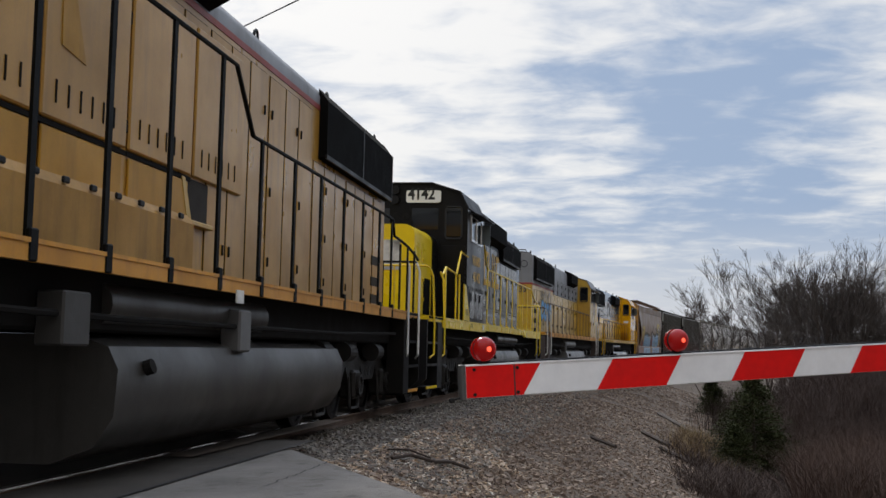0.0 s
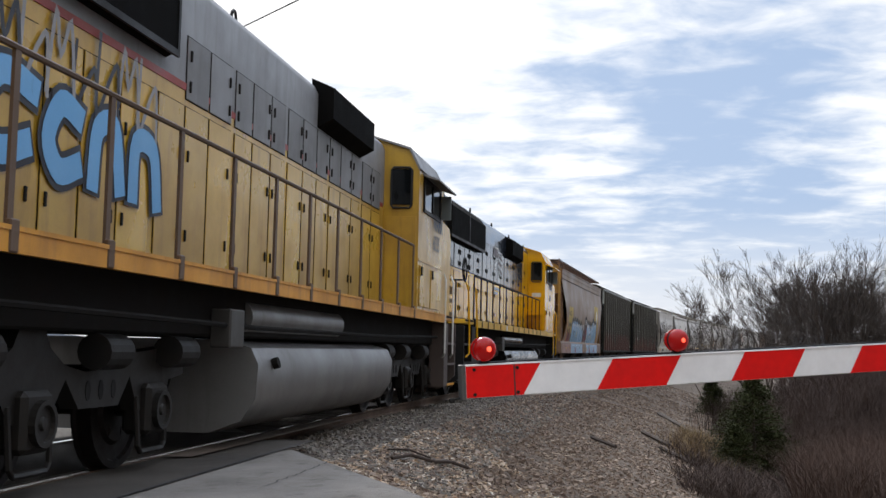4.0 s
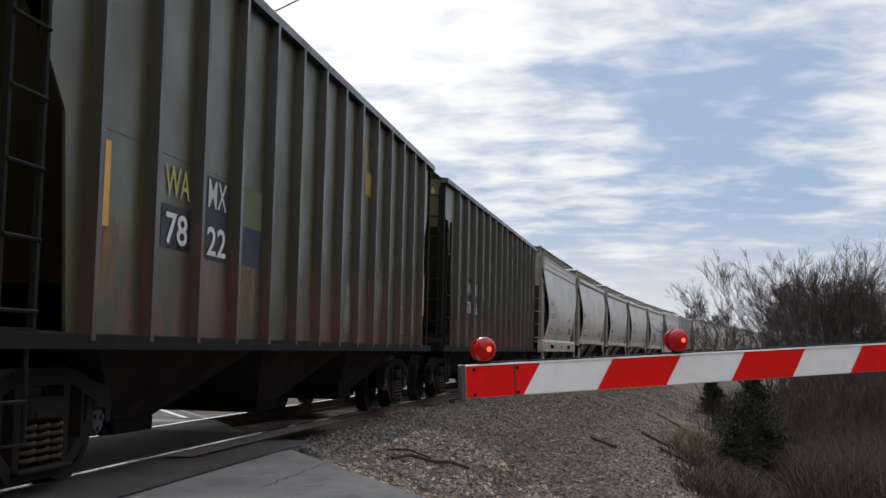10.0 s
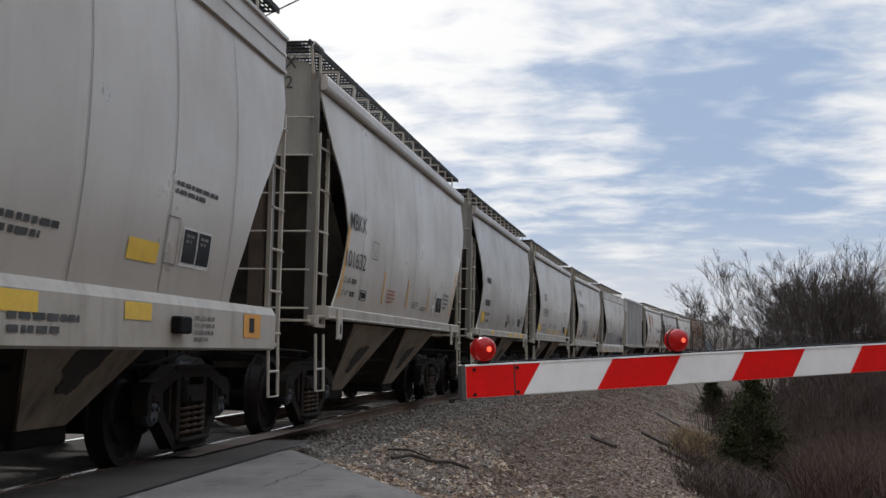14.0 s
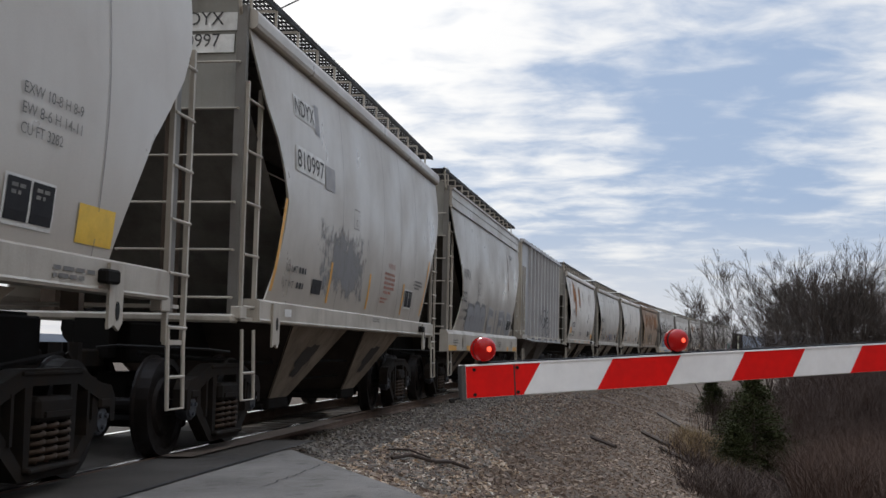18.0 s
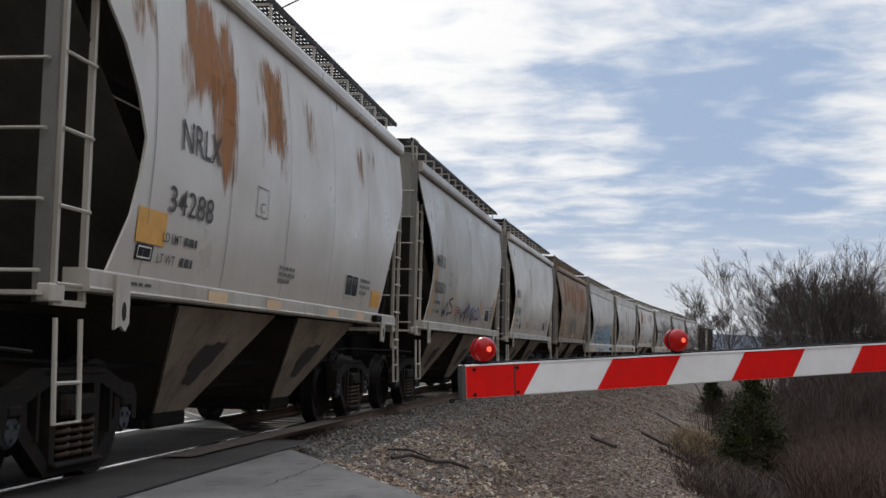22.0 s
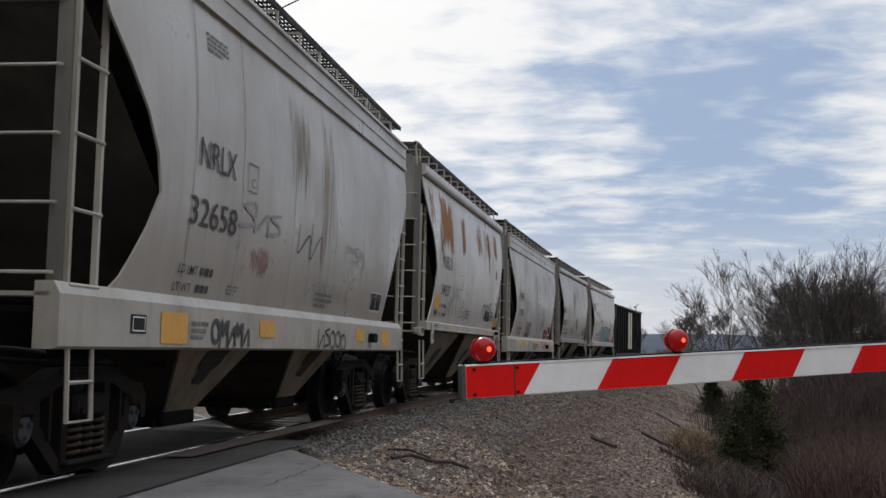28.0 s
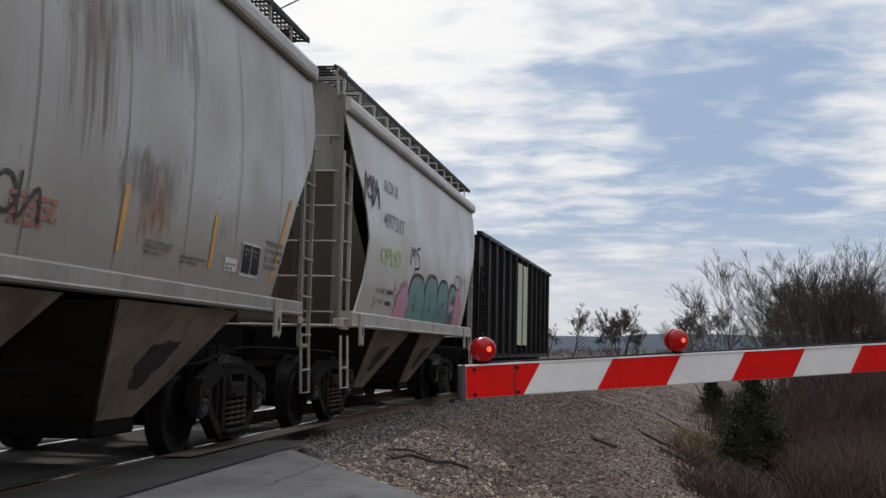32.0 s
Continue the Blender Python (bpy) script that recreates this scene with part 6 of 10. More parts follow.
    def m_c6(c, H):
        k, sl = Marks(c, H), Marks(c, H, SLIM)
        k.bars(1.9, 2.8, 2.60, 2.86, 1, seed=8).bars(1.8, 2.9, 2.06, 2.32, 1, seed=9).capacity(1.8, 0.9).rect("reflector_bar", 1.35, 1.85, 1.70, 1.96, LABEL)
        k.bars(7.0, 7.5, 1.74, 1.92, 4, FADED, 11).rect("white_label", 7.75, 8.05, 1.68, 1.82, CHALK).plate(8.15, 8.75, 1.70, 1.98).bars(8.9, 9.5, 1.85, 2.05, 3, FADED, 13).tag(8.0, 8.4, 1.9, 2.2, INK, 8, 1, 0.014)
        k.bloom("red_spray", 5.6, 6.6, 1.7, 2.1, RED_SPRAY).rect("black_square", 5.7, 6.0, 1.66, 1.82, PLATE)
        for a, b in ((3.0, 3.4), (6.2, 6.75), (7.4, 7.9), (8.65, 9.5)):
            sl.rect("reflector_bar", a, b, 1.41, 1.52, LABEL)
    hopper_car(*at(9), "slim", whitewash("grey", 0.80, 0.98, streak=0.35, amount=0.3), white_sill, "light grey covered hopper wagon with orange squares on its sill", (2.0, 3.7, 5.4, 7.1, 8.8), m_c6, 2, dark_end)

    def m_cbfx(c, H):
        k, sl = Marks(c, H), Marks(c, H, SLIM)
        k.word("CBFX", 2.15, 2.97, 2.78, 3.02).word("315381", 2.04, 3.28, 2.25, 2.49).box(4.27, 4.59, 2.52, 2.80, FADED)
        k.word("LD LMT 235100", 1.93, 2.87, 1.89, 1.97).word("LT WT  50900", 1.90, 2.78, 1.72, 1.80).rect("reflector_bar", 1.05, 1.70, 1.70, 1.95, LABEL)
        k.bars(3.97, 4.55, 1.87, 2.06, 4, FADED, 12).bars(5.38, 6.0, 1.87, 2.02, 4, FADED, 13).rect("white_label", 7.0, 7.42, 1.86, 1.97, CHALK).bars(7.05, 7.38, 1.87, 1.95, 2, FADED, 14)
        for a in (3.84, 5.36, 6.8):
            k.rect("reflector_bar", a, a + 0.55, 1.68, 1.80, LABEL)
        k.plate(8.5, 9.15, 1.72, 2.02).rect("reflector_bar", 9.5, 10.08, 1.70, 1.96, LABEL)
        k.word("EXW 10-8 H 8-9", 8.6, 9.4, 2.50, 2.57, FADED).word("EW 8-6 H 14-11", 8.6, 9.4, 2.38, 2.45, FADED).word("CU FT 3282", 8.6, 9.15, 2.26, 2.33, FADED)
        sl.bars(1.5, 2.0, 1.46, 1.60, 2, FADED, 15).bars(2.2, 2.9, 1.46, 1.50, 1, FADED, 16).bars(9.15, 9.8, 1.44, 1.54, 2, FADED, 17)
        part("lever_box", Geo().box(-H + 9.82, -H + 10.05, -1.57, -1.49, 1.45, 1.55, 0.015), GRIME, c)
    hopper_car(*at(10), "slim", whitewash("fresh", 0.88, 1.0, streak=0.15, amount=0.15), white_sill, "clean light grey covered hopper wagon with black numbers", (2.24, 3.69, 5.2, 6.75, 8.2, 9.8), m_cbfx, 2, grey_end, sill_top=1.63)

    def m_ndyx(c, H):
        k, sl = Marks(c, H), Marks(c, H, SLIM)
        k.rect("number_board", 1.54, 2.40, 3.56, 3.80, CHALK).word("NDYX", 1.58, 2.36, 3.59, 3.77).rect("number_board", 1.54, 2.75, 2.96, 3.24, CHALK).word("810997", 1.58, 2.70, 3.00, 3.20).rect("overpaint", 2.4, 2.6, 3.5, 3.85, GREYSPRAY).rect("overpaint", 2.78, 3.25, 2.92, 3.20, GREYSPRAY)
        k.bloom("grey_spray", 2.5, 5.4, 1.58, 2.6, GREY_SPRAY).capacity(1.45, 0.9, 1.85).rect("black_square", 2.54, 2.95, 1.66, 1.83, PLATE)
        k.rect("reflector_bar", 0.97, 1.06, 1.61, 2.6, AMBER, 0.006, 0.22).rect("reflector_bar", 2 * H - 1.60, 2 * H - 1.51, 1.61, 2.6, AMBER, 0.006, 0.52)
        for a in (3.24, 5.40, 7.88):
            k.rect("reflector_bar", a, a + 0.09, 1.58, 2.08, AMBER, 0.006, 0.06)
        k.word("WARNING", 6.62, 7.15, 2.24, 2.32, WARN).bars(6.45, 7.2, 1.84, 2.19, 5, WARN, 19).bars(6.3, 6.8, 1.70, 1.80, 2, WARN, 20)
        k.plate(8.1, 8.72, 1.69, 2.0).bars(8.85, 9.55, 2.03, 2.20, 3, FADED, 21).box(4.3, 4.6, 2.6, 2.85, FADED)
        sl.word("LOADING", 5.7, 6.15, 1.41, 1.47).rect("white_label", 1.4, 1.65, 1.36, 1.44, CHALK)
        part("lever_box", Geo().box(-H + 9.4, -H + 9.65, -1.57, -1.49, 1.33, 1.43, 0.015), GRIME, c)
    hopper_car(*at(11), "slim", whitewash("worn", 0.84, 1.02, streak=0.35, amount=0.35), white_sill, "weathered grey covered hopper wagon with overpainted graffiti", (3.7, 6.2, 7.52, 8.78, 9.95), m_ndyx, 2, grey_end, sill=1.28, sill_top=1.51, fore=0.62, end_marks=(("NDYX", -0.62, 4.16, 0.19, True), ("810997", -0.56, 3.94, 0.19, True)))

    def m_wx(c, H):
        k, sl = Marks(c, H), Marks(c, H, SILL)
        k.word("WFRX", 1.44, 2.34, 2.56, 2.77, FADED).word("322", 1.38, 2.0, 2.07, 2.29, INK).capacity(1.4, 1.0, 1.85).box(3.53, 3.87, 2.31, 2.58, INK)
        grey, dim, pale = mat("graffiti_slate", (0.25, 0.255, 0.27), 0.6, 0, (0.33, 0.33, 0.33), 0.6, 3.0), mat("graffiti_dim", (0.17, 0.17, 0.175), 0.6), mat("graffiti_pale", (0.44, 0.44, 0.45), 0.6)
        wild(c, [(-H + a, -H + b, z) for a, b, z in ((2.2, 3.1, 2.0), (3.1, 4.0, 2.08), (4.0, 4.9, 2.05))], 1.47, ROUND, grey, dim, None, 16, slant=0.05, line=0.03)
        k.bloom("grey_spray", 1.7, 5.2, 1.45, 2.15, GREY_SPRAY)
        for q, a in enumerate((5.45, 6.4, 7.3, 8.2, 9.05)):
            g, h = Geo(), Geo()
            b = a + 0.72
            box = [[(-H + b, 1.94), (-H + a + 0.1, 1.98), (-H + a, 1.74), (-H + a + 0.1, 1.52), (-H + b, 1.54)], [(-H + a + 0.3, 1.99), (-H + a + 0.34, 1.50)], [(-H + b, 1.98), (-H + a + 0.05, 1.95), (-H + a + 0.08, 1.75), (-H + b - 0.1, 1.75), (-H + a + 0.08, 1.75), (-H + a, 1.50)], [(-H + a, 1.50), (-H + a + 0.05, 1.98), (-H + b - 0.05, 1.52), (-H + b, 2.0)], [(-H + a, 1.5), (-H + a, 1.98), (-H + b - 0.1, 1.92), (-H + b, 1.72), (-H + b - 0.1, 1.54), (-H + a, 1.5)]][q]
            stroke(h, box, 0.24, ROUND, 0.008), stroke(g, box, 0.15, ROUND, 0.012)
            part("graffiti_outline", h, pale, c), part("graffiti_letter", g, grey, c)
        k.plate(8.95, 9.85, 1.56, 1.86).bars(9.35, 9.8, 3.54, 3.68, 4, FADED, 23)
        for a, b in ((0.05, 1.0), (2.3, 2.9), (6.2, 6.7), (9.1, 9.5), (10.4, 11.3)):
            sl.rect("reflector_bar", a, b, 1.02, 1.13, AMBER)
        for a, n in ((0.6, 24), (4.6, 25), (7.4, 26)):
            sl.bars(a, a + 0.6, 1.1, 1.26, 3, FADED, n)
        for a in (1.2, 3.1, 5.2, 7.0, 9.7):
            sl.bloom("grime_run", a, a + 0.9, 1.02, 1.36, BROWN_RUN)
        k.bloom("rust_run", 8.65, 9.0, 2.3, 3.8, RUST_THIN)
    hopper_car(*at(12), "deep", whitewash("dusty", 0.74, 1.04, streak=0.5, amount=0.45), white_sill, "dusty grey covered hopper wagon with grey graffiti and deep sill", (1.75, 3.5, 5.25, 6.97, 8.76, 10.05), m_wx, 2, dark_end)

    def m_nahx(c, H):
        k = Marks(c, H, lambda z: 1.352)
        dark, faint = mat("grey_stencil", (0.06, 0.06, 0.07), 0.6), mat("faint_stencil", (0.2, 0.2, 0.21), 0.6)
        k.word("NA", 3.08, 3.49, 2.78, 3.03, dark).word("HX", 3.90, 4.34, 2.76, 3.00, faint).word("298", 2.98, 3.56, 2.23, 2.47, dark).word("00", 3.86, 4.25, 2.22, 2.45, faint)
        k.word("LD LMT", 3.05, 3.45, 1.96, 2.04, dark).word("LT WT", 3.06, 3.44, 1.78, 1.86, dark).bars(3.98, 4.36, 1.93, 2.06, 1, faint, 7).bars(4.0, 4.36, 1.76, 1.88, 1, faint, 8)
        k.rect("reflector_bar", 1.99, 2.41, 1.66, 1.90, AMBER).bars(2.05, 2.4, 1.54, 1.64, 2, FADED, 9).box(3.06, 3.2, 1.60, 1.72, dark, None)
        k.tag(2.03, 2.43, 1.95, 2.2, FADED, 30, 2, 0.015)
        for a, b in ((3.95, 4.4), (7.8, 8.3), (9.7, 10.1)):
            k.rect("reflector_bar", a, b, 1.52, 1.64, mat("reflector_faded", (0.60, 0.42, 0.25), 0.6))
        k.rect("data_plate", 8.85, 9.1, 1.62, 1.80, PLATE).bars(7.9, 8.2, 1.85, 2.05, 3, FADED, 11)
        ink = mat("graffiti_black", (0.012, 0.012, 0.02), 0.5)
        across = lambda z: 1.448
        for pts, w in (([(4.45, 1.94), (4.28, 1.98), (4.26, 2.10), (4.55, 2.25), (4.84, 2.15), (4.55, 2.0)], 0.03), ([(4.86, 2.02), (4.93, 2.23), (5.11, 2.56), (5.30, 2.42), (5.30, 2.06)], 0.05), ([(4.80, 1.70), (4.87, 1.89), (5.11, 1.94), (5.14, 1.70), (5.0, 1.57), (4.82, 1.68)], 0.04), ([(5.14, 1.84), (5.40, 1.88), (5.64, 1.99)], 0.05), ([(5.37, 2.43), (5.81, 2.45), (6.07, 2.29), (6.05, 1.99), (5.79, 1.67), (5.64, 2.02)], 0.04),
                       ([(6.14, 2.02), (6.14, 2.24), (6.36, 2.40), (6.62, 2.49)], 0.05), ([(6.74, 2.05), (6.93, 2.15), (7.02, 1.99), (6.82, 1.92), (6.74, 2.02)], 0.035), ([(6.16, 1.52), (6.25, 1.78), (6.56, 1.88), (6.65, 1.69), (6.22, 1.58)], 0.045), ([(6.78, 1.9), (6.84, 1.82), (6.89, 1.58)], 0.035), ([(7.02, 1.63), (7.04, 1.83), (7.19, 1.76), (7.02, 1.65)], 0.03), ([(5.6, 2.2), (5.66, 2.0), (5.6, 1.55)], 0.03), ([(6.25, 2.2), (6.55, 2.2)], 0.08), ([(6.28, 2.05), (6.5, 2.06)], 0.07), ([(5.9, 2.1), (5.98, 1.98), (5.88, 1.92), (5.98, 1.84)], 0.035)):
            sprayed_line(c, H, pts, w, ink, 0.004, across)
        rod = part("brake_rod", Geo().tube([(-H + 0.4, -1.50, 1.40), (-H + 2.0, -1.50, 1.36), (H - 0.8, -1.50, 1.36)], 0.03), mat("ribs_grey", (0.35, 0.355, 0.37)), c)
        for q in range(5):
            part("rod_hanger", shaped("rod_hanger", lambda g: g.box(-0.02, 0.02, -1.54, -1.44, 1.32, 1.46, 0.008)), mat("ribs_grey", (0.35, 0.355, 0.37)), rod, (-H + 2.2 + 1.7 * q, 0, 0))
        for q in range(10):     # post caps over the top chord
            part("post_cap", shaped("post_cap", lambda g: g.box(-0.06, 0.06, -1.46, -1.36, 4.47, 4.52, 0.01)), mat("ribs_grey", (0.35, 0.355, 0.37)), c, (-H + 1.93 + (2 * H - 2.91) * q / 9, 0, 0))
    ribbed_car(*at(13), "ribbed_hopper_wagon", "light grey ribbed covered hopper wagon with black sprayed tags", mat("ribbed_grey", (0.31, 0.315, 0.33), 0.36, 0, (0.20, 0.19, 0.18), 0.35, 0.9, 0.3, 0.0, spec=0.9), mat("ribs_grey", (0.35, 0.355, 0.37), 0.36, 0, (0.22, 0.21, 0.20), 0.35, 0.9, 0.3, 0.0, spec=0.9), white_sill, 10, 1.47, 4.42, (0.20, 0.10), 2, m_nahx, walk=False, lead=1.93, tail=0.98, bay_color=(0.15, 0.135, 0.12), joints=False)

    def m_rust(num, patches, runs, extra=None):
        def f(c, H):
            k, sl = Marks(c, H), Marks(c, H, SLIM)
            k.word("NRLX", 2.02, 2.95, 2.60, 2.85).word(num, 1.85, 2.85, 2.08, 2.29).capacity(1.80, 0.88, 1.84).rect("reflector_bar", 1.30, 1.86, 1.80, 2.06, AMBER).rect("black_square", 1.34, 1.66, 1.67, 1.79, PLATE).box(1.38, 1.62, 1.69, 1.77, CHALK, None).box(4.04, 4.40, 2.30, 2.58, FADED)
            k.bars(5.0, 5.6, 1.70, 1.90, 3, FADED, 18).plate(7.97, 8.67, 1.70, 2.0).bars(8.8, 9.4, 1.75, 2.0, 3, FADED, 19).rect("reflector_bar", 9.6, 10.22, 1.63, 1.86, AMBER)
            for a in (2.85, 4.55, 7.05, 8.55):
                sl.rect("reflector_bar", a, a + 0.5, 1.41, 1.51, mat("reflector_faded", (0.60, 0.42, 0.25), 0.6))
            part("lever_box", Geo().box(-H + 9.58, -H + 9.95, -1.57, -1.49, 1.42, 1.51, 0.015), GRIME, c)
            sl.bars(1.1, 1.8, 1.46, 1.50, 1, INK, 21).bars(10.0, 10.5, 1.44, 1.49, 1, INK, 22)
            for q in patches:
                k.bloom("rust_bloom", *q, RUST)
            for q in runs:
                k.bloom("rust_run", *q, RUST_THIN)
            if extra:
                extra(k)
        return f
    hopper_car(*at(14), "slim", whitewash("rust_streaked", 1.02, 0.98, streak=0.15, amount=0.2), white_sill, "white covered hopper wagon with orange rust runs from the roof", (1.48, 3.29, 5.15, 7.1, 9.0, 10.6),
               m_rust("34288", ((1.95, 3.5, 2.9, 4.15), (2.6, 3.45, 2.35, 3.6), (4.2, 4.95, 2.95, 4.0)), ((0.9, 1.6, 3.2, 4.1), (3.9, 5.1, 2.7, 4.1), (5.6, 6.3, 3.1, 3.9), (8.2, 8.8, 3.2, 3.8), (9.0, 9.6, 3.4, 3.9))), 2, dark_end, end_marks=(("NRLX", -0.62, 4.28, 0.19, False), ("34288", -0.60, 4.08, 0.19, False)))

    def x_801(k):
        navy = mat("graffiti_navy", (0.06, 0.08, 0.2), 0.5)
        k.tag(2.45, 3.6, 1.66, 2.15, INK, 61, 2, 0.04).tag(4.25, 5.6, 1.68, 1.95, INK, 62, 3, 0.028).tag(5.6, 7.3, 1.70, 2.02, navy, 63, 4, 0.035).tag(4.9, 5.6, 1.7, 1.98, navy, 64, 2, 0.03)
        k.bloom("soot_streak", 5.0, 6.6, 2.7, 4.1, SOOT).bloom("brown_run", 1.0, 2.2, 1.6, 3.2, BROWN_RUN).bloom("brown_run", 7.5, 10.3, 1.55, 2.2, BROWN_RUN).bloom("brown_run", 3.5, 7.0, 1.55, 1.9, BROWN_RUN)
        k.tag(5.3, 5.9, 1.75, 2.1, navy, 65, 2, 0.05)
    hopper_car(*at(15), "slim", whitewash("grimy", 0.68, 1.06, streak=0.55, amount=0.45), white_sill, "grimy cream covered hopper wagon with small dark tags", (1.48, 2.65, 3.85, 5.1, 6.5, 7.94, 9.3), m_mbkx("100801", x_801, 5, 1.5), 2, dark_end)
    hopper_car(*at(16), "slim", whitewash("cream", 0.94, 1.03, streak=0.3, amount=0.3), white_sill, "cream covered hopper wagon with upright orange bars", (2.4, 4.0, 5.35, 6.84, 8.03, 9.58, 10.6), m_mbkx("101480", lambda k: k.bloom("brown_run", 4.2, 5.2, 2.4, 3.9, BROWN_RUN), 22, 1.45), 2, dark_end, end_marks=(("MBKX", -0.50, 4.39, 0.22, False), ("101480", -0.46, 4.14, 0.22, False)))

    def m_58(c, H):
        k = Marks(c, H)
        k.word("58", 1.40, 1.95, 2.05, 2.28).capacity(1.35, 1.0, 1.84).rect("reflector_bar", 0.86, 0.98, 1.74, 2.64, AMBER, 0.006, 0.22).rect("reflector_bar", 2.78, 2.90, 1.70, 2.12, AMBER, 0.006, 0.08)
        k.rect("white_label", 5.4, 5.7, 1.62, 1.78, CHALK).rect("reflector_bar", 5.45, 5.55, 1.80, 2.1, mat("reflector_faded", (0.60, 0.42, 0.25), 0.6)).box(7.6, 8.1, 1.66, 1.95, CHALK, None).rect("black_square", 1.2, 1.45, 1.62, 1.76, PLATE).bars(1.6, 2.6, 2.7, 2.86, 1, mat("rubbed_paint", (0.40, 0.30, 0.20), 0.7), 5)
        deep = stain("deep_rust", (0.42, 0.17, 0.045), 2.4, 0.05, 1.25, dense=0.6)
        for q in ((4.3, 5.6, 2.6, 4.1), (5.5, 6.6, 2.5, 4.1), (6.6, 7.6, 2.9, 4.1), (1.6, 3.4, 2.7, 4.1), (3.0, 4.4, 2.9, 4.1), (7.4, 10.4, 2.6, 4.1)):
            k.bloom("deep_rust", *q, deep)
        k.bloom("grey_spray", 3.6, 7.4, 1.6, 2.6, stain("washed_grey", (0.25, 0.24, 0.20), 2.0, 0.4, 0.9))
    hopper_car(*at(17), "slim", mat("rusty_brown", (0.27, 0.178, 0.105), 0.55, 0, (0.16, 0.10, 0.06), 0.6, 1.0, 0.6, 0.05), mat("rusty_sill", (0.26, 0.22, 0.18), 0.7, 0, (0.16, 0.10, 0.06), 0.6, 1.2, 0.5),
               "rusty brown covered hopper wagon with faded lettering", (1.85, 3.2, 4.9, 6.5, 7.9, 9.4), m_58, 2, grey_end, mat("walk_brown", (0.09, 0.06, 0.05), 0.7))

    def m_blue(c, H):
        k, sl = Marks(c, H), Marks(c, H, SILL)
        black, white = mat("graffiti_black", (0.012, 0.012, 0.02), 0.5), mat("graffiti_white", (0.75, 0.78, 0.8), 0.5)
        faded_blue = mat("graffiti_faded_blue", (0.22, 0.37, 0.50), 0.5, 0, (0.34, 0.42, 0.48), 0.7, 3.0)
        letters = [[(2.5, 1.5), (2.6, 2.1), (3.1, 2.15), (3.2, 1.85), (2.7, 1.8), (3.3, 1.5)], [(4.2, 2.15), (3.7, 2.05), (4.2, 1.82), (4.2, 1.55), (3.6, 1.52)], [(4.6, 1.5), (4.75, 2.15), (5.2, 2.1), (5.3, 1.6), (4.8, 1.55)], [(5.8, 1.5), (5.9, 2.2), (6.4, 1.7), (6.8, 2.2), (6.8, 1.5)],
                   [(7.05, 1.45), (7.2, 2.2), (7.45, 2.25), (7.5, 1.5)], [(7.75, 1.62), (7.72, 2.05), (8.0, 2.28), (8.28, 2.1), (8.3, 1.7), (8.05, 1.5), (7.78, 1.6)], [(8.5, 1.48), (8.85, 2.25), (9.1, 2.2), (9.15, 1.5)], [(9.05, 2.2), (9.4, 1.55), (9.55, 1.55), (9.85, 2.4)]]
        for n_, pts in enumerate(letters):
            pts = curve_through([(-H + x, z) for x, z in pts], 5)
            w = 0.30 if n_ >= 4 else 0.22
            for name, wide, lift, m_ in (("graffiti_outline", w + 0.16, 0.008, black), ("graffiti_letter", w, 0.0125 + 0.0006 * n_, faded_blue)):
                g = Geo()
                stroke(g, pts, wide, ROUND, lift)
                part(name, g, m_, c)
        k.rect("reflector_bar", 10.6, 10.74, 1.45, 2.45, GOLD, 0.012, 0.12).plate(9.85, 10.5, 1.56, 1.88).bars(1.6, 2.3, 2.52, 2.72, 1, FADED, 24).tag(10.1, 10.55, 2.08, 2.46, INK, 71, 2, 0.03).capacity(1.5, 1.0, 1.9)
        sl.rect("sprayed_band", 7.0, 9.7, 1.02, 1.30, faded_blue, 0.006).rect("sprayed_band", 2.6, 6.8, 1.02, 1.22, stain("pale_blue_spray", (0.30, 0.42, 0.52), 2.0, 0.8, 1.3), 0.006)
        for a in (7.25, 8.3, 9.2):
            g = Geo()
            stroke(g, curve_through([(-H + a, 1.30), (-H + a + 0.15, 1.2), (-H + a + 0.4, 1.18), (-H + a + 0.3, 1.02)], 5), 0.05, SILL, 0.010)
            part("graffiti_joint", g, black, c)
        for a, b in ((7.64, 8.11), (9.36, 9.82), (3.2, 3.7), (0.6, 1.2)):
            sl.rect("reflector_bar", a, b, 1.02, 1.13, LABEL, 0.012)
        sl.rect("reflector_bar", 11.1, 11.65, 1.0, 1.11, AMBER).tag(9.9, 11.1, 1.04, 1.28, INK, 74, 4, 0.035)
        part("lever_box", Geo().box(-H + 9.62, -H + 9.95, -1.56, -1.47, 1.12, 1.25, 0.015), GRIME, c)
    hopper_car(*at(18), "deep", whitewash("buff", 0.72, 1.04, streak=0.35, amount=0.35), white_sill, "buff covered hopper wagon with blue graffiti along the bottom", (1.9, 3.6, 5.4, 7.2, 8.95, 10.6), m_blue, 2, grey_end)

    def m_658(c, H):
        k, sl = Marks(c, H), Marks(c, H, SILL)
        k.word("NRLX", 2.26, 3.19, 2.54, 2.78).word("32658", 2.13, 3.31, 2.04, 2.28).capacity(2.05, 0.95, 1.63, 0.15).box(3.54, 3.84, 2.50, 2.76, FADED).bars(2.45, 3.0, 3.56, 3.74, 4, FADED, 28)
        k.tag(3.40, 4.7, 2.10, 2.46, mat("graffiti_grey", (0.27, 0.27, 0.28), 0.6), 80, 3, 0.035).tag(5.38, 6.4, 2.02, 2.45, INK, 81, 2, 0.022).tag(7.6, 8.7, 2.12, 2.36, GREYSPRAY, 82, 3, 0.025).tag(5.9, 7.2, 1.6, 1.85, GREYSPRAY, 83, 3, 0.02)
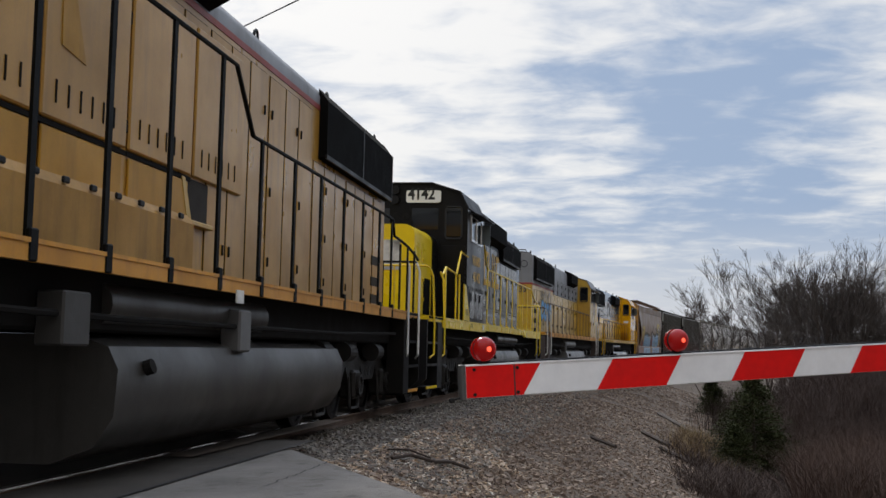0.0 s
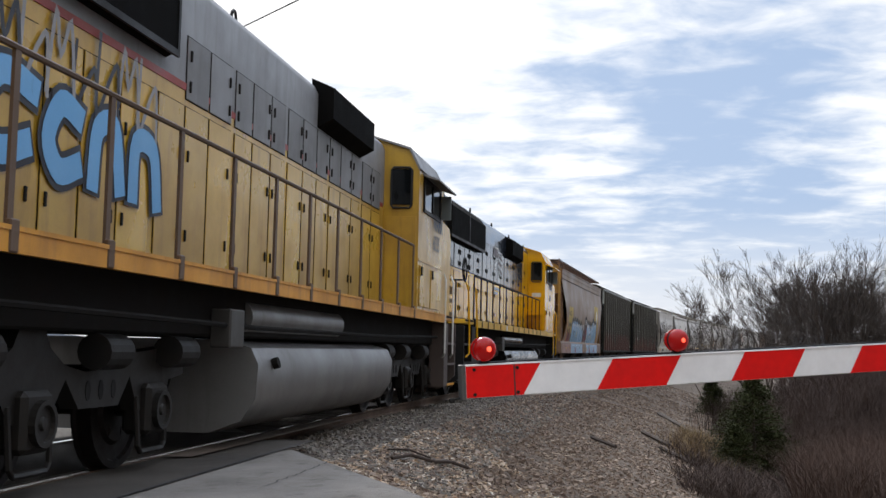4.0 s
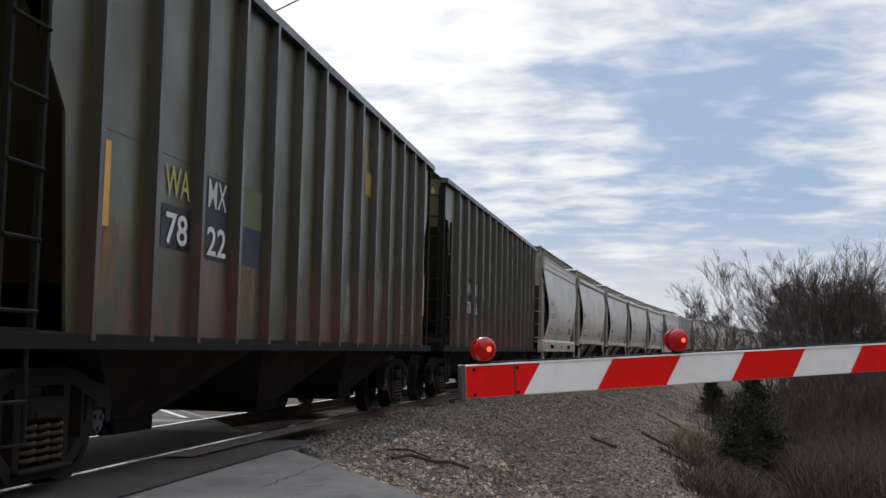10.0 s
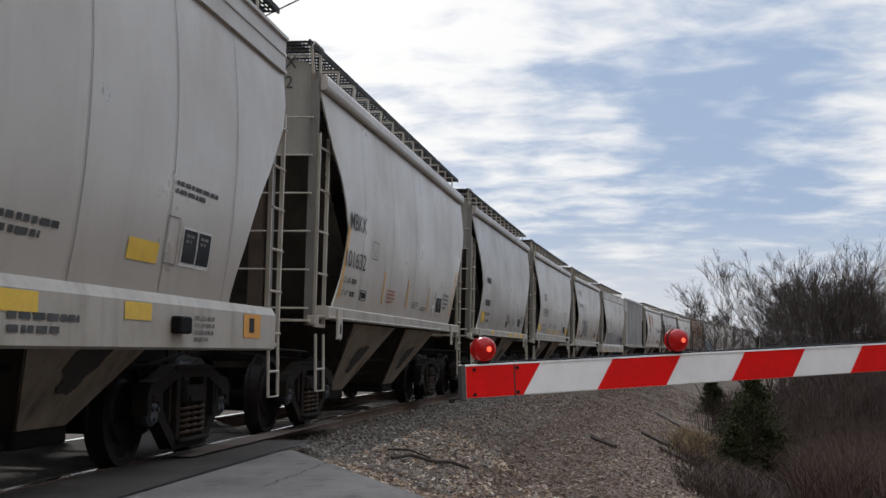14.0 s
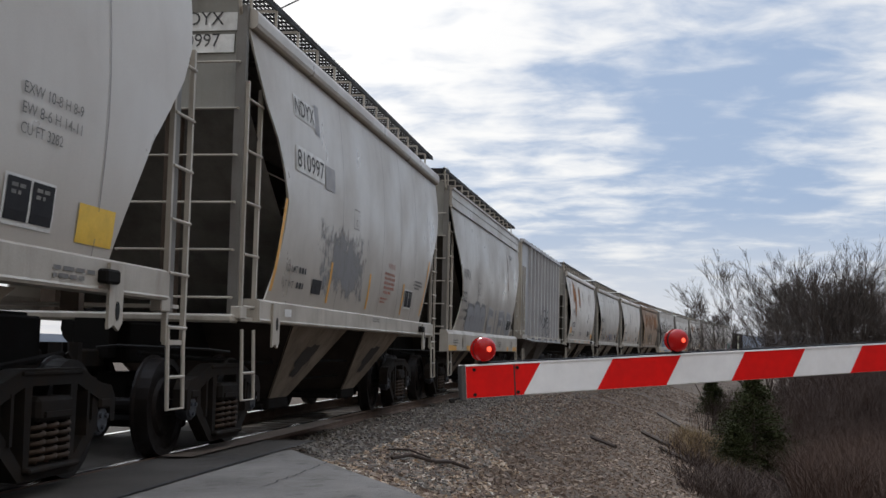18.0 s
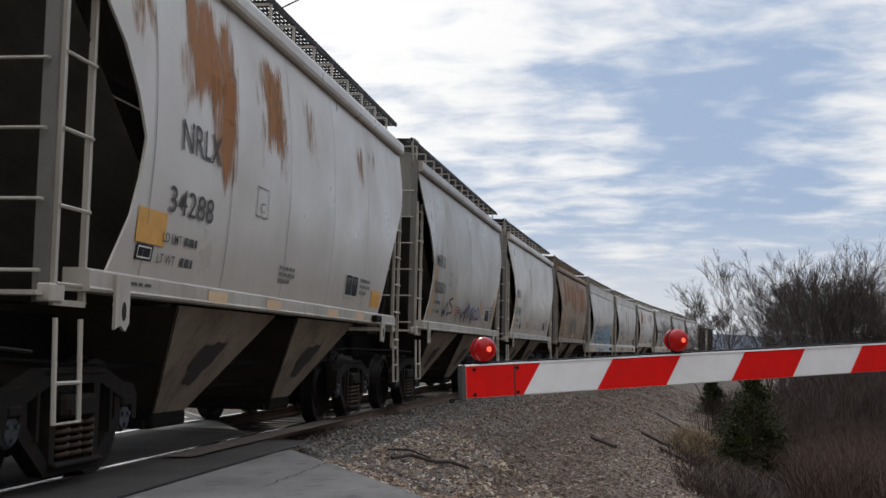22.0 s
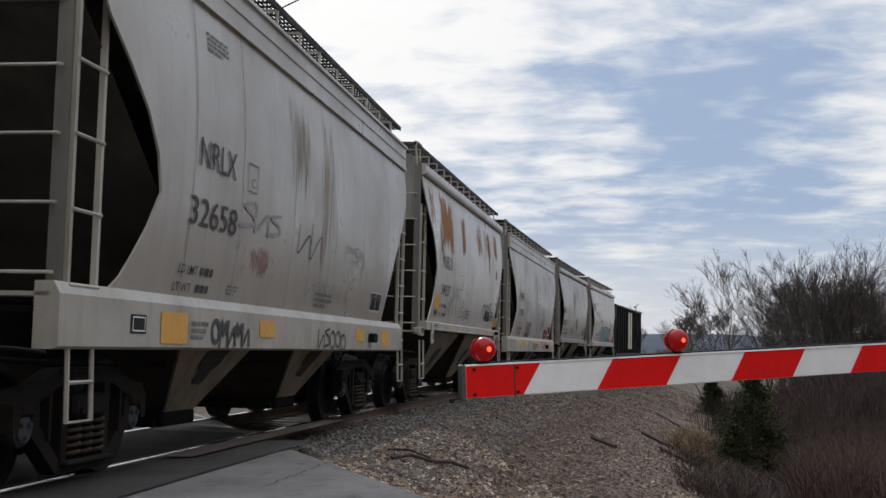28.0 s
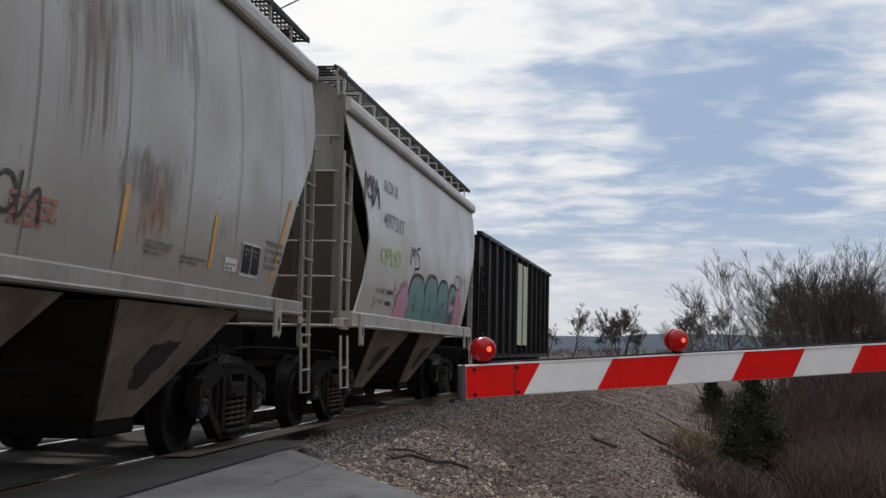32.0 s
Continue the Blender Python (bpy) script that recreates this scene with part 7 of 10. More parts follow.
        k.bloom("red_spray", 3.3, 4.8, 1.66, 2.05, RED_SPRAY).bloom("brown_run", 6.2, 7.4, 1.8, 3.9, stain("tan_run", (0.36, 0.24, 0.15), 3.6, 0.05, 0.7, dense=0.5)).bloom("brown_run", 4.8, 6.0, 2.6, 3.9, BROWN_RUN).bloom("soot_streak", 5.6, 9.6, 1.5, 1.85, SOOT)
        k.plate(9.4, 10.1, 1.56, 1.84).bars(6.4, 7.2, 1.5, 1.7, 3, FADED, 29).bars(3.3, 3.6, 1.5, 1.6, 3, FADED, 27)
        for a, b, z0 in ((1.69, 2.26, 1.05), (4.23, 4.74, 1.13), (8.5, 9.0, 1.13), (10.2, 10.8, 1.08)):
            sl.rect("reflector_bar", a, b, z0, 1.30, AMBER)
        sl.rect("black_square", 1.12, 1.40, 1.12, 1.26, PLATE).box(1.15, 1.37, 1.14, 1.24, CHALK, None).tag(2.84, 3.88, 1.0, 1.30, INK, 91, 5, 0.045).tag(6.5, 7.9, 1.0, 1.28, INK, 92, 5, 0.03).bars(2.35, 2.75, 1.08, 1.25, 3, FADED, 30)
        part("lever_box", Geo().box(-H + 9.3, -H + 9.55, -1.56, -1.47, 1.12, 1.25, 0.015), GRIME, c)
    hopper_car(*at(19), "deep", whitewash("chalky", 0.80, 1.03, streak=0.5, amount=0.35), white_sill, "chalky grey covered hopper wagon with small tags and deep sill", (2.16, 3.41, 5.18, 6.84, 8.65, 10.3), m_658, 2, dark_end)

    def x_337(k):
        for q, (a, b, z0, z1) in enumerate(((2.5, 3.3, 1.66, 2.1), (3.1, 4.2, 1.75, 2.35), (4.2, 5.2, 1.65, 2.05))):
            k.tag(a, b, z0, z1, FADED, 50 + q, 2, 0.02)
        k.tag(7.5, 9.0, 1.72, 2.2, INK, 57, 3, 0.03).tag(8.5, 9.9, 1.68, 1.95, INK, 58, 2, 0.025)
    hopper_car(*at(20), "slim", whitewash("rust_blotched", 1.0, 0.99, streak=0.2, amount=0.2), white_sill, "white covered hopper wagon blotched with orange rust and tags", (1.74, 3.32, 4.91, 6.76, 8.7, 10.2),
               m_rust("34337", ((1.6, 3.3, 2.85, 4.1), (4.2, 4.8, 3.0, 3.9), (9.35, 10.0, 3.25, 4.1)), ((0.5, 1.3, 3.2, 4.1), (1.2, 2.2, 2.5, 3.6), (6.2, 7.6, 3.1, 4.0), (7.4, 9.0, 3.1, 4.05), (8.9, 9.2, 3.0, 3.9), (8.2, 8.5, 2.7, 3.9), (9.4, 9.9, 2.8, 3.1)), x_337), 2, dark_end)

    def m_742(c, H):
        k, sl = Marks(c, H), Marks(c, H, SILL)
        k.box(1.90, 3.0, 2.52, 2.84, FADED, None).word("WAMX", 1.98, 2.92, 2.57, 2.78, FADED).word("32742", 1.96, 2.98, 2.07, 2.27).capacity(1.95, 1.0, 1.66, 0.14).box(3.73, 4.12, 2.28, 2.54, FADED)
        scarlet, maroon = mat("graffiti_scarlet", (0.5, 0.06, 0.04), 0.5), mat("graffiti_maroon", (0.17, 0.016, 0.018), 0.6, 0, (0.28, 0.10, 0.09), 0.4, 6.0)
        k.bloom("grey_spray", 3.5, 5.3, 1.47, 2.0, GREY_SPRAY).bloom("red_spray", 3.3, 5.0, 1.42, 1.62, stain("maroon_spray", (0.22, 0.04, 0.03), 2.5, 0.8, 1.2))
        for a, b, z0, z1 in ((8.66, 9.16, 1.62, 1.78), (9.22, 9.72, 1.60, 1.76), (8.70, 9.10, 1.44, 1.59), (9.18, 9.60, 1.44, 1.57), (9.84, 10.54, 1.43, 1.57)):
            k.rect("sprayed_patch", a, b, z0, z1, maroon, 0.007, 0.05)
        blue = mat("graffiti_faint_blue", (0.33, 0.42, 0.52), 0.6)
        for pts, w in (([(6.05, 2.40), (6.2, 2.52), (6.45, 2.62), (6.64, 2.56), (6.62, 2.44)], 0.05), ([(6.36, 2.38), (6.33, 2.05), (6.18, 1.78), (6.05, 1.72)], 0.035), ([(6.42, 1.75), (6.62, 2.05), (6.85, 2.27), (6.92, 2.2), (6.78, 1.98)], 0.04), ([(6.62, 1.95), (6.66, 1.75), (6.81, 1.59), (6.9, 1.72), (7.08, 2.0), (7.14, 2.25), (6.98, 2.36), (6.72, 2.33), (6.70, 2.46), (6.82, 2.55), (7.07, 2.58)], 0.045)):
            sprayed_line(c, H, pts, w, blue, 0.008)
        for pts in ([(7.78, 2.12), (7.82, 2.40), (8.02, 2.46), (8.10, 2.12)], [(8.14, 2.44), (8.28, 2.16), (8.42, 2.50)], [(8.66, 2.52), (8.46, 2.44), (8.62, 2.32), (8.66, 2.18), (8.46, 2.12)], [(7.76, 2.2), (7.84, 1.95), (8.06, 1.80), (8.34, 1.90), (8.6, 2.04), (8.66, 2.12)]):
            sprayed_line(c, H, pts, 0.03, FADED, 0.008)
        k.bars(7.8, 8.5, 1.86, 2.08, 3, FADED, 37).word("CAUTION", 6.2, 6.74, 1.45, 1.52).plate(9.94, 10.5, 1.60, 1.90).bars(10.1, 10.6, 3.58, 3.74, 4, FADED, 38)
        k.bloom("soot_streak", 5.2, 7.8, 2.2, 4.0, SOOT).bloom("soot_streak", 7.6, 9.0, 2.6, 4.0, SOOT).bloom("soot_streak", 2.6, 4.0, 2.9, 4.0, SOOT)
        for a, b in ((1.83, 2.8), (3.64, 4.4), (6.0, 6.8), (6.86, 7.35), (10.74, 11.6)):
            sl.rect("reflector_bar", a, b, 1.22, 1.34, LABEL)
        sl.bars(5.6, 6.9, 1.06, 1.28, 3, INK, 39).bars(8.1, 8.65, 1.08, 1.18, 2, FADED, 40).tag(8.7, 9.3, 1.06, 1.30, scarlet, 33, 2, 0.03).tag(9.55, 10.3, 1.03, 1.28, scarlet, 34, 3, 0.03).bloom("red_spray", 8.9, 10.4, 1.02, 1.30, stain("scarlet_spray", (0.48, 0.10, 0.06), 2.5, 0.8, 0.8))
        part("lever_box", Geo().box(-H + 9.3, -H + 9.55, -1.56, -1.47, 1.12, 1.25, 0.015), GRIME, c)
    hopper_car(*at(21), "deep", whitewash("smoked", 0.78, 1.03, streak=0.5, amount=0.4), white_sill, "soot-streaked grey covered hopper wagon with red tags", (2.07, 3.8, 5.6, 7.6, 9.5, 10.9), m_742, 2, dark_end)

    def x_793(k):
        k.bloom("soot_streak", 4.6, 7.9, 3.0, 4.1, SOOT).bloom("brown_run", 4.2, 5.6, 2.2, 3.9, BROWN_RUN).bloom("brown_run", 5.7, 6.6, 1.75, 2.5, RUST_THIN).bloom("brown_run", 7.4, 8.2, 1.8, 2.4, BROWN_RUN).bloom("chalk_smear", 5.2, 6.8, 2.0, 2.6, CHALK_SMEAR)
        k.tag(3.75, 4.3, 1.72, 2.1, INK, 43, 2, 0.03)
    hopper_car(*at(22), "slim", whitewash("soiled", 0.68, 1.04, streak=0.5, amount=0.4), mat("sill_soiled", (0.30, 0.275, 0.24), 0.5, 0, (0.16, 0.13, 0.10), 0.6, 1.4, 0.6), "soiled grey covered hopper wagon with dark seams", (1.5, 2.83, 4.15, 5.49, 6.82, 8.08, 9.43, 10.4), m_mbkx("100793", x_793, 41, 1.2), 2, dark_end, end_marks=(("93", -0.92, 4.28, 0.20, False),))

    def m_aokx(c, H):
        k = Marks(c, H)
        faint = mat("faint_stencil", (0.2, 0.2, 0.21), 0.6)
        k.word("AOKX", 2.25, 3.3, 3.36, 3.56, faint).word("497317", 2.2, 3.7, 2.83, 3.06, faint).capacity(1.96, 1.4, 1.85)
        black = mat("graffiti_black", (0.012, 0.012, 0.02), 0.5)
        soft_pink = mat("graffiti_pale_pink", (0.55, 0.24, 0.34), 0.5, 0, (0.62, 0.42, 0.46), 0.6, 3.0)
        wild(c, [(-H + a, -H + b, z) for a, b, z in ((3.3, 4.3, 2.0), (8.3, 9.9, 2.25))], 1.42, ROUND, soft_pink, soft_pink, None, 44, True, slant=0.4, inner=False)
        wild(c, [(-H + a, -H + b, z) for a, b, z in ((4.3, 5.7, 2.25), (5.7, 7.0, 2.32), (7.0, 8.2, 2.30), (8.2, 9.2, 2.28))], 1.42, ROUND, TEAL, black, None, 43, slant=0.1, line=0.035)
        k.bloom("pink_spray", 3.0, 5.4, 1.4, 2.2, stain("pink_spray", (0.60, 0.28, 0.38), 2.0, 0.8, 1.0)).tag(4.3, 5.1, 2.35, 2.8, INK, 125, 2, 0.04).tag(9.0, 10.3, 2.2, 2.6, INK, 126, 2, 0.03)
        k.tag(2.1, 3.5, 2.28, 2.56, LIME, 46, 4, 0.05)
        k.tag(0.95, 1.85, 2.95, 3.60, INK, 120, 2, 0.05).tag(1.1, 1.8, 3.05, 3.5, INK, 121, 2, 0.04)
    hopper_car(*at(23), "slim", whitewash("blank", 1.02, 0.98, streak=0.1, amount=0.15), white_sill, "white covered hopper wagon with teal and pink graffiti", (), m_aokx, 2, whitewash("blank_end", 0.7, 1.0), sill=1.32, sill_top=1.53, end_marks=(("17", -1.17, 3.67, 0.19, False),))

    def m_last(c, H):
        wall = lambda z: 1.30
        step = (2 * H - 2.1) / 11
        for k in (4, 5):
            patch(c, "white_panel", -H + 1.05 + step * k + 0.16, -H + 1.05 + step * (k + 1) - 0.12, 1.2, 3.6, lambda z: 1.49, mat("panel_cream", (0.6, 0.62, 0.42), 0.6, 0, (0.4, 0.4, 0.35), 0.4, 2.0, 0.3), 0.006)
    ribbed_car(*at(24), "open_hopper_wagon", "black open-top ribbed wagon with pale side panels", mat("coal_black", (0.022, 0.022, 0.024), 0.5, 0, (0.05, 0.046, 0.042), 0.5, 1.2, 0.4), BLACK, BLACK, 12, 0.90, 3.82, (0.12, 0.13), 3, m_last, False, walk=False)


wagons()
# ---------------------------------------------------------------- locomotives


LOCO_CAST = mat("engine_casting", (0.013, 0.012, 0.011), 0.55, 0.0, (0.024, 0.020, 0.017), 0.6, 4.0, spec=0.3)


def loco_bogie(loco, x, wheels, cylinders=STEEL):
    b = part("bogie", shaped("loco_bolster", lambda g: (g.box(-2.3, 2.3, -0.6, 0.6, 0.55, 0.85, 0.05), g.box(-0.5, 0.5, -1.0, 1.0, 0.6, 1.05, 0.05))), GRIME, loco, (x, 0, 0))
    for sgn in (1, -1):
        m = pose(0, 0, 0) if sgn > 0 else pose(0, 0, 0, 0, 0, 180)

        def frame_(g):
            top = [(0.0, 1.18), (0.16, 1.16), (0.26, 1.00), (0.48, 0.88), (0.80, 0.83), (1.25, 0.86), (1.70, 0.97), (2.35, 1.02), (2.75, 0.98), (2.75, 0.78)]
            out = [(-x, z) for x, z in top[:0:-1]] + top + [ (2.42, 0.74), (2.30, 0.50), (1.78, 0.50), (1.60, 0.78), (1.40, 0.56), (0.72, 0.56), (0.50, 0.78), (0.26, 0.50), (-0.26, 0.50), (-0.50, 0.78), (-0.72, 0.56), (-1.40, 0.56), (-1.60, 0.78), (-1.78, 0.50), (-2.30, 0.50), (-2.42, 0.74)]
            g.prism(out, -1.12, -0.98)
            g.box(-2.75, 2.75, -1.20, -0.96, 1.20, 1.235, 0.008)
        part("bogie_frame", shaped("loco_frame", frame_), LOCO_CAST, b, m)
        for k in (-2.04, 0.0, 2.04):
            part("journal_box", shaped("journal_box", lambda g: (g.box(-0.2, 0.2, -1.2, -0.95, 0.30, 0.72, 0.04), g.lathe([(0.0, 0.16), (-0.06, 0.16), (-0.06, 0.125), (-0.03, 0.12), (-0.03, 0.05), (-0.05, 0.04)], (0, -1.19, 0.5), 18), g.tube([(-0.30, -1.12, 0.62), (-0.27, -1.14, 0.22), (-0.22, -1.14, 0.17), (0.22, -1.14, 0.17), (0.27, -1.14, 0.22), (0.30, -1.12, 0.62)], 0.024))), LOCO_CAST, b, m @ pose(k, 0, 0))
        for k in (-1.08, 1.08):
            for q in (-0.22, 0.0, 0.22):
                part("lightening_hole", shaped("frame_hole", lambda g: g.prism([(0.042 * math.cos(a), 0.075 * math.sin(a)) for a in np.linspace(0, 2 * math.pi, 15)[:-1]], -1.124, -1.118)), mat("hole_black", (0.006, 0.006, 0.006), 0.9), b, m @ pose(k + q, 0, 0.69))
        for k in (-2.35, -0.95, 0.95, 2.35):
            part("brake_cylinder", shaped("brake_cylinder", lambda g: (g.cyl((-0.22, -1.22, 0.98), (0.2, -1.22, 0.98), 0.135, 16), g.cyl((0.2, -1.22, 0.98), (0.27, -1.22, 0.98), 0.10, 16))), cylinders, b, m @ pose(k, 0, 0))
        part("sand_pipe", shaped("sand_pipe", lambda g: (g.tube([(-2.6, -1.1, 1.2), (-2.72, -1.0, 0.7), (-2.6, -0.8, 0.15)], 0.02), g.tube([(2.6, -1.1, 1.2), (2.72, -1.0, 0.7), (2.6, -0.8, 0.15)], 0.02), g.tube([(-0.9, -1.2, 1.16), (0.9, -1.2, 1.16)], 0.018))), GRIME, b, m)
    for k in (-2.04, 0.0, 2.04):
        wheels.append((part("wheelset", wheelset_mesh(0.508), TREAD, b, (k, 0, 0.508)), 0.508))


def locomotive(i, label, c, hood, rad, dyn, cab, nose, tank, rail_steps=True, marks=None, full_nose=False, low=(1.72, 2.95)):
    """Six-axle road engine with a narrow hood, side walkways and a cab. Positions run from the leading coupler."""
    e = new("diesel_locomotive")
    tagged(e, label, "locomotive", "engines at the head of the train")
    s0, s1 = ENDS[i], ENDS[i + 1] + c.get("longer", 0.0)
    L = s1 - s0
    X = lambda u: u - L / 2
    wheels = []
    hw = 0.88
    zt = c.get("top", 4.60)
    sz0, sz1 = c.get("sill_z", (1.38, 1.62))
    rz = c.get("rail_z", 2.67)
    # frame and walkway
    part("underframe", Geo().box(X(0.9), X(L - 0.9), -1.25, 1.25, 1.12, max(1.36, sz1 - 0.06), 0.02), GRIME, e)
    part("walkway", Geo().box(X(0.75), X(L - 0.75), -1.50, 1.50, sz1 - 0.05, sz1 - 0.01), GRIME, e)
    for sgn in (-1, 1):
        part("side_sill", Geo().prism([(X(2.1), sz1), (X(L - 2.0), sz1), (X(L - 2.0), sz0), (X(2.1), sz0)], sgn * 1.46, sgn * 1.51), c["sill"], e)
        part("side_sill_strip", Geo().box(X(2.1), X(L - 2.0), sgn * 1.515 - 0.004, sgn * 1.515 + 0.004, sz1 - 0.03, sz1), c["sill"], e)
    # hood in two tones
    sp = c["split"]

    def low_hood(g):
        g.box(X(hood[0]), X(hood[1]), -hw, hw, 1.62, sp, 0.03)

    def high_hood(g):
        r = 0.16
        o = [(-hw, sp), (-hw, zt - r), (-hw + r * 0.35, zt - r * 0.35), (-hw + r, zt), (hw - r, zt), (hw - r * 0.35, zt - r * 0.35), (hw, zt - r), (hw, sp)]
        g.prism(o[::-1], X(hood[0]) + 0.02, X(hood[1]), "x")
    g = Geo(); low_hood(g)
    part("hood_lower", g, c["low"], e)
    g = Geo(); high_hood(g)
    soft(part("hood_upper", g, c["up"], e), 50)
    if c.get("stripe"):
        part("hood_stripe", Geo().box(X(hood[0]) - 0.005, X(hood[1]) - 0.1, -hw - 0.008, hw + 0.008, sp - 0.035, sp + 0.035), c["stripe"], e)
    # hood doors with hinges and latches
    r = random.Random(i)
    for sgn in (-1, 1):
        u = hood[0] + 0.45
        n = 0
        while u < hood[1] - 0.7:
            w = r.choice((0.58, 0.62, 0.66))
            rows = [(low[0], low[1])] + ([(low[1] + 0.06, 3.98)] if not (rad[0] - 0.5 < u < rad[1]) or low[1] < 3.2 else [])
            for z0, z1 in rows:
                if rad[0] - 0.4 < u + w / 2 < rad[1] + 0.2:
                    z1 = min(z1, rad[2] - 0.06)
                if z1 - z0 < 0.25:
                    continue
                dr = part("hood_door", shaped(("hood_door", w, round(z1 - z0, 2), sgn), lambda g: g.box(0.009, w - 0.009, sgn * (hw + 0.005) - 0.008, sgn * (hw + 0.005) + 0.008, 0.009, z1 - z0 - 0.009, 0.003)), c["low"] if (z0 + z1) / 2 < sp else c["up"], e, (X(u), 0, z0))
                part("door_gasket", shaped(("door_gasket", w, round(z1 - z0, 2), sgn), lambda g: g.box(0.001, w - 0.001, sgn * (hw + 0.002) - 0.005, sgn * (hw + 0.002) + 0.005, 0, z1 - z0)), GRIME, dr)
                for q in ((0.22, 0.7) if z1 - z0 < 1.8 else (0.12, 0.45, 0.82)):
                    part("latch", shaped(("latch", sgn), lambda g: g.box(-0.014, 0.014, sgn * (hw + 0.02) - 0.012, sgn * (hw + 0.02) + 0.012, -0.055, 0.055, 0.006)), c.get("latch", STEEL), dr, (w * (0.86 if n % 2 else 0.14), 0, (z1 - z0) * q))
            u += w + (0.03 if n % 3 else 0.12)
            n += 1
    # radiator screens, dynamic brake and roof fans
    for sgn in (-1, 1):
        z0, z1, out = rad[2], rad[3], 0.12
        for k in range(2):
            a, b = rad[0] + (rad[1] - rad[0]) * k / 2, rad[0] + (rad[1] - rad[0]) * (k + 1) / 2
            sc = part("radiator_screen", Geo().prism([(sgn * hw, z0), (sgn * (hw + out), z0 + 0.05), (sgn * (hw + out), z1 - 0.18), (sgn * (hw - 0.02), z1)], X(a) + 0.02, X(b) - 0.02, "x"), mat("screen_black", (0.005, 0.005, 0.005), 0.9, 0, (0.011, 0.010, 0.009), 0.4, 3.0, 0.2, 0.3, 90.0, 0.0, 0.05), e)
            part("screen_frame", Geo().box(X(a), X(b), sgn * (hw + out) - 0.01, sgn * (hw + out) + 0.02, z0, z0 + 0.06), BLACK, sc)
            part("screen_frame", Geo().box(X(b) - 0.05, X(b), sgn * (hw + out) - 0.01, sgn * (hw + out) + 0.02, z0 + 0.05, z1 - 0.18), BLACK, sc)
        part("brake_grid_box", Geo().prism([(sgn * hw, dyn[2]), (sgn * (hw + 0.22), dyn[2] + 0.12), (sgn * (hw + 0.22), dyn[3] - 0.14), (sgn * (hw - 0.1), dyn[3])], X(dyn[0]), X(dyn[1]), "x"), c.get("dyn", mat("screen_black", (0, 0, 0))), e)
    for k in range(3):
        part("roof_fan", Geo().cyl((X(rad[0] + 0.9 + 1.5 * k), 0, zt - 0.05), (X(rad[0] + 0.9 + 1.5 * k), 0, zt + 0.10), 0.6, 20), STEEL, e)
    part("exhaust_stack", Geo().box(X((hood[0] + hood[1]) / 2) - 0.35, X((hood[0] + hood[1]) / 2) + 0.35, -0.3, 0.3, zt - 0.02, zt + 0.12, 0.03), STEEL, e)
    for k in np.linspace(hood[0] + 0.3, hood[1] - 0.5, 5):
        part("lifting_eye", shaped("lifting_eye", lambda g: g.tube([(0.07 * math.cos(q), 0, 0.05 + 0.07 * math.sin(q)) for q in np.linspace(0, 2 * math.pi, 11)], 0.018, 5)), BLACK, e, (X(k), -hw + 0.12, zt - 0.04))
    # cab
    c0, c1 = cab
    forward = nose[0] < cab[0]          # nose leads the cab
    body = part("cab", Geo().prism([(-1.50, 1.62), (-1.50, 4.10), (-1.32, 4.46), (-0.7, 4.66), (0.7, 4.66), (1.32, 4.46), (1.50, 4.10), (1.50, 1.62)][::-1], X(c0), X(c1), "x"), c["cab"], e)
    part("cab_roof", Geo().prism([(-1.53, 4.12), (-1.34, 4.49), (-0.7, 4.69), (0.7, 4.69), (1.34, 4.49), (1.53, 4.12), (1.50, 4.10), (1.32, 4.46), (0.7, 4.66), (-0.7, 4.66), (-1.32, 4.46), (-1.50, 4.10)][::-1], X(c0) - 0.06, X(c1) + 0.06, "x"), c.get("roof", c["up"]), body)
    for sgn in (-1, 1):
        y = sgn * 1.50
        a, b = X(c0) + 0.45, X(c1) - 0.45
        win = part("side_window", Geo().box(a, b, y - 0.012, y + 0.012, 3.50, 4.0), glass(), body)
        for q in (a, (a + b) / 2, b):
            part("window_post", Geo().box(q - 0.03, q + 0.03, y - 0.03, y + 0.03, 3.46, 4.04), c.get("trim", SHINY), win)
        for q in (3.46, 4.02):
            part("window_rail", Geo().box(a - 0.03, b + 0.03, y - 0.028, y + 0.028, q - 0.03, q + 0.03), c.get("trim", SHINY), win)
        part("sun_shade", Geo().prism([(y, 4.06), (y + sgn * 0.30, 3.96), (y + sgn * 0.30, 3.99), (y, 4.10)][::sgn], a - 0.1, b + 0.1, "x"), c.get("roof", c["up"]), body)
        part("mirror", Geo().box(b + 0.1, b + 0.14, y + sgn * 0.02 - 0.0, y + sgn * 0.02 + 0.22 * (1 if sgn > 0 else 0) + 0.0, 3.5, 3.95) if sgn > 0 else Geo().box(b + 0.1, b + 0.14, y - 0.2, y - 0.02, 3.5, 3.95), mat("mirror_housing", (0.16, 0.19, 0.2), 0.4), body)
        # end walls of the cab beside the hood
        for xx, out in ((X(c0), -1), (X(c1), 1)):
            ym = sgn * 1.19
            w = part("end_window", Geo().box(xx + out * 0.004 - 0.012, xx + out * 0.004 + 0.012, ym - 0.17, ym + 0.17, 3.5, 4.12), glass(), body)
            part("window_gasket", Geo().tube([(xx + out * 0.014, ym + dy, z) for dy, z in ((-0.18, 3.5), (-0.18, 4.1), (-0.14, 4.15), (0.14, 4.15), (0.18, 4.1), (0.18, 3.5), (0.14, 3.45), (-0.14, 3.45), (-0.18, 3.5))], 0.022, 5), RUBBER, w)
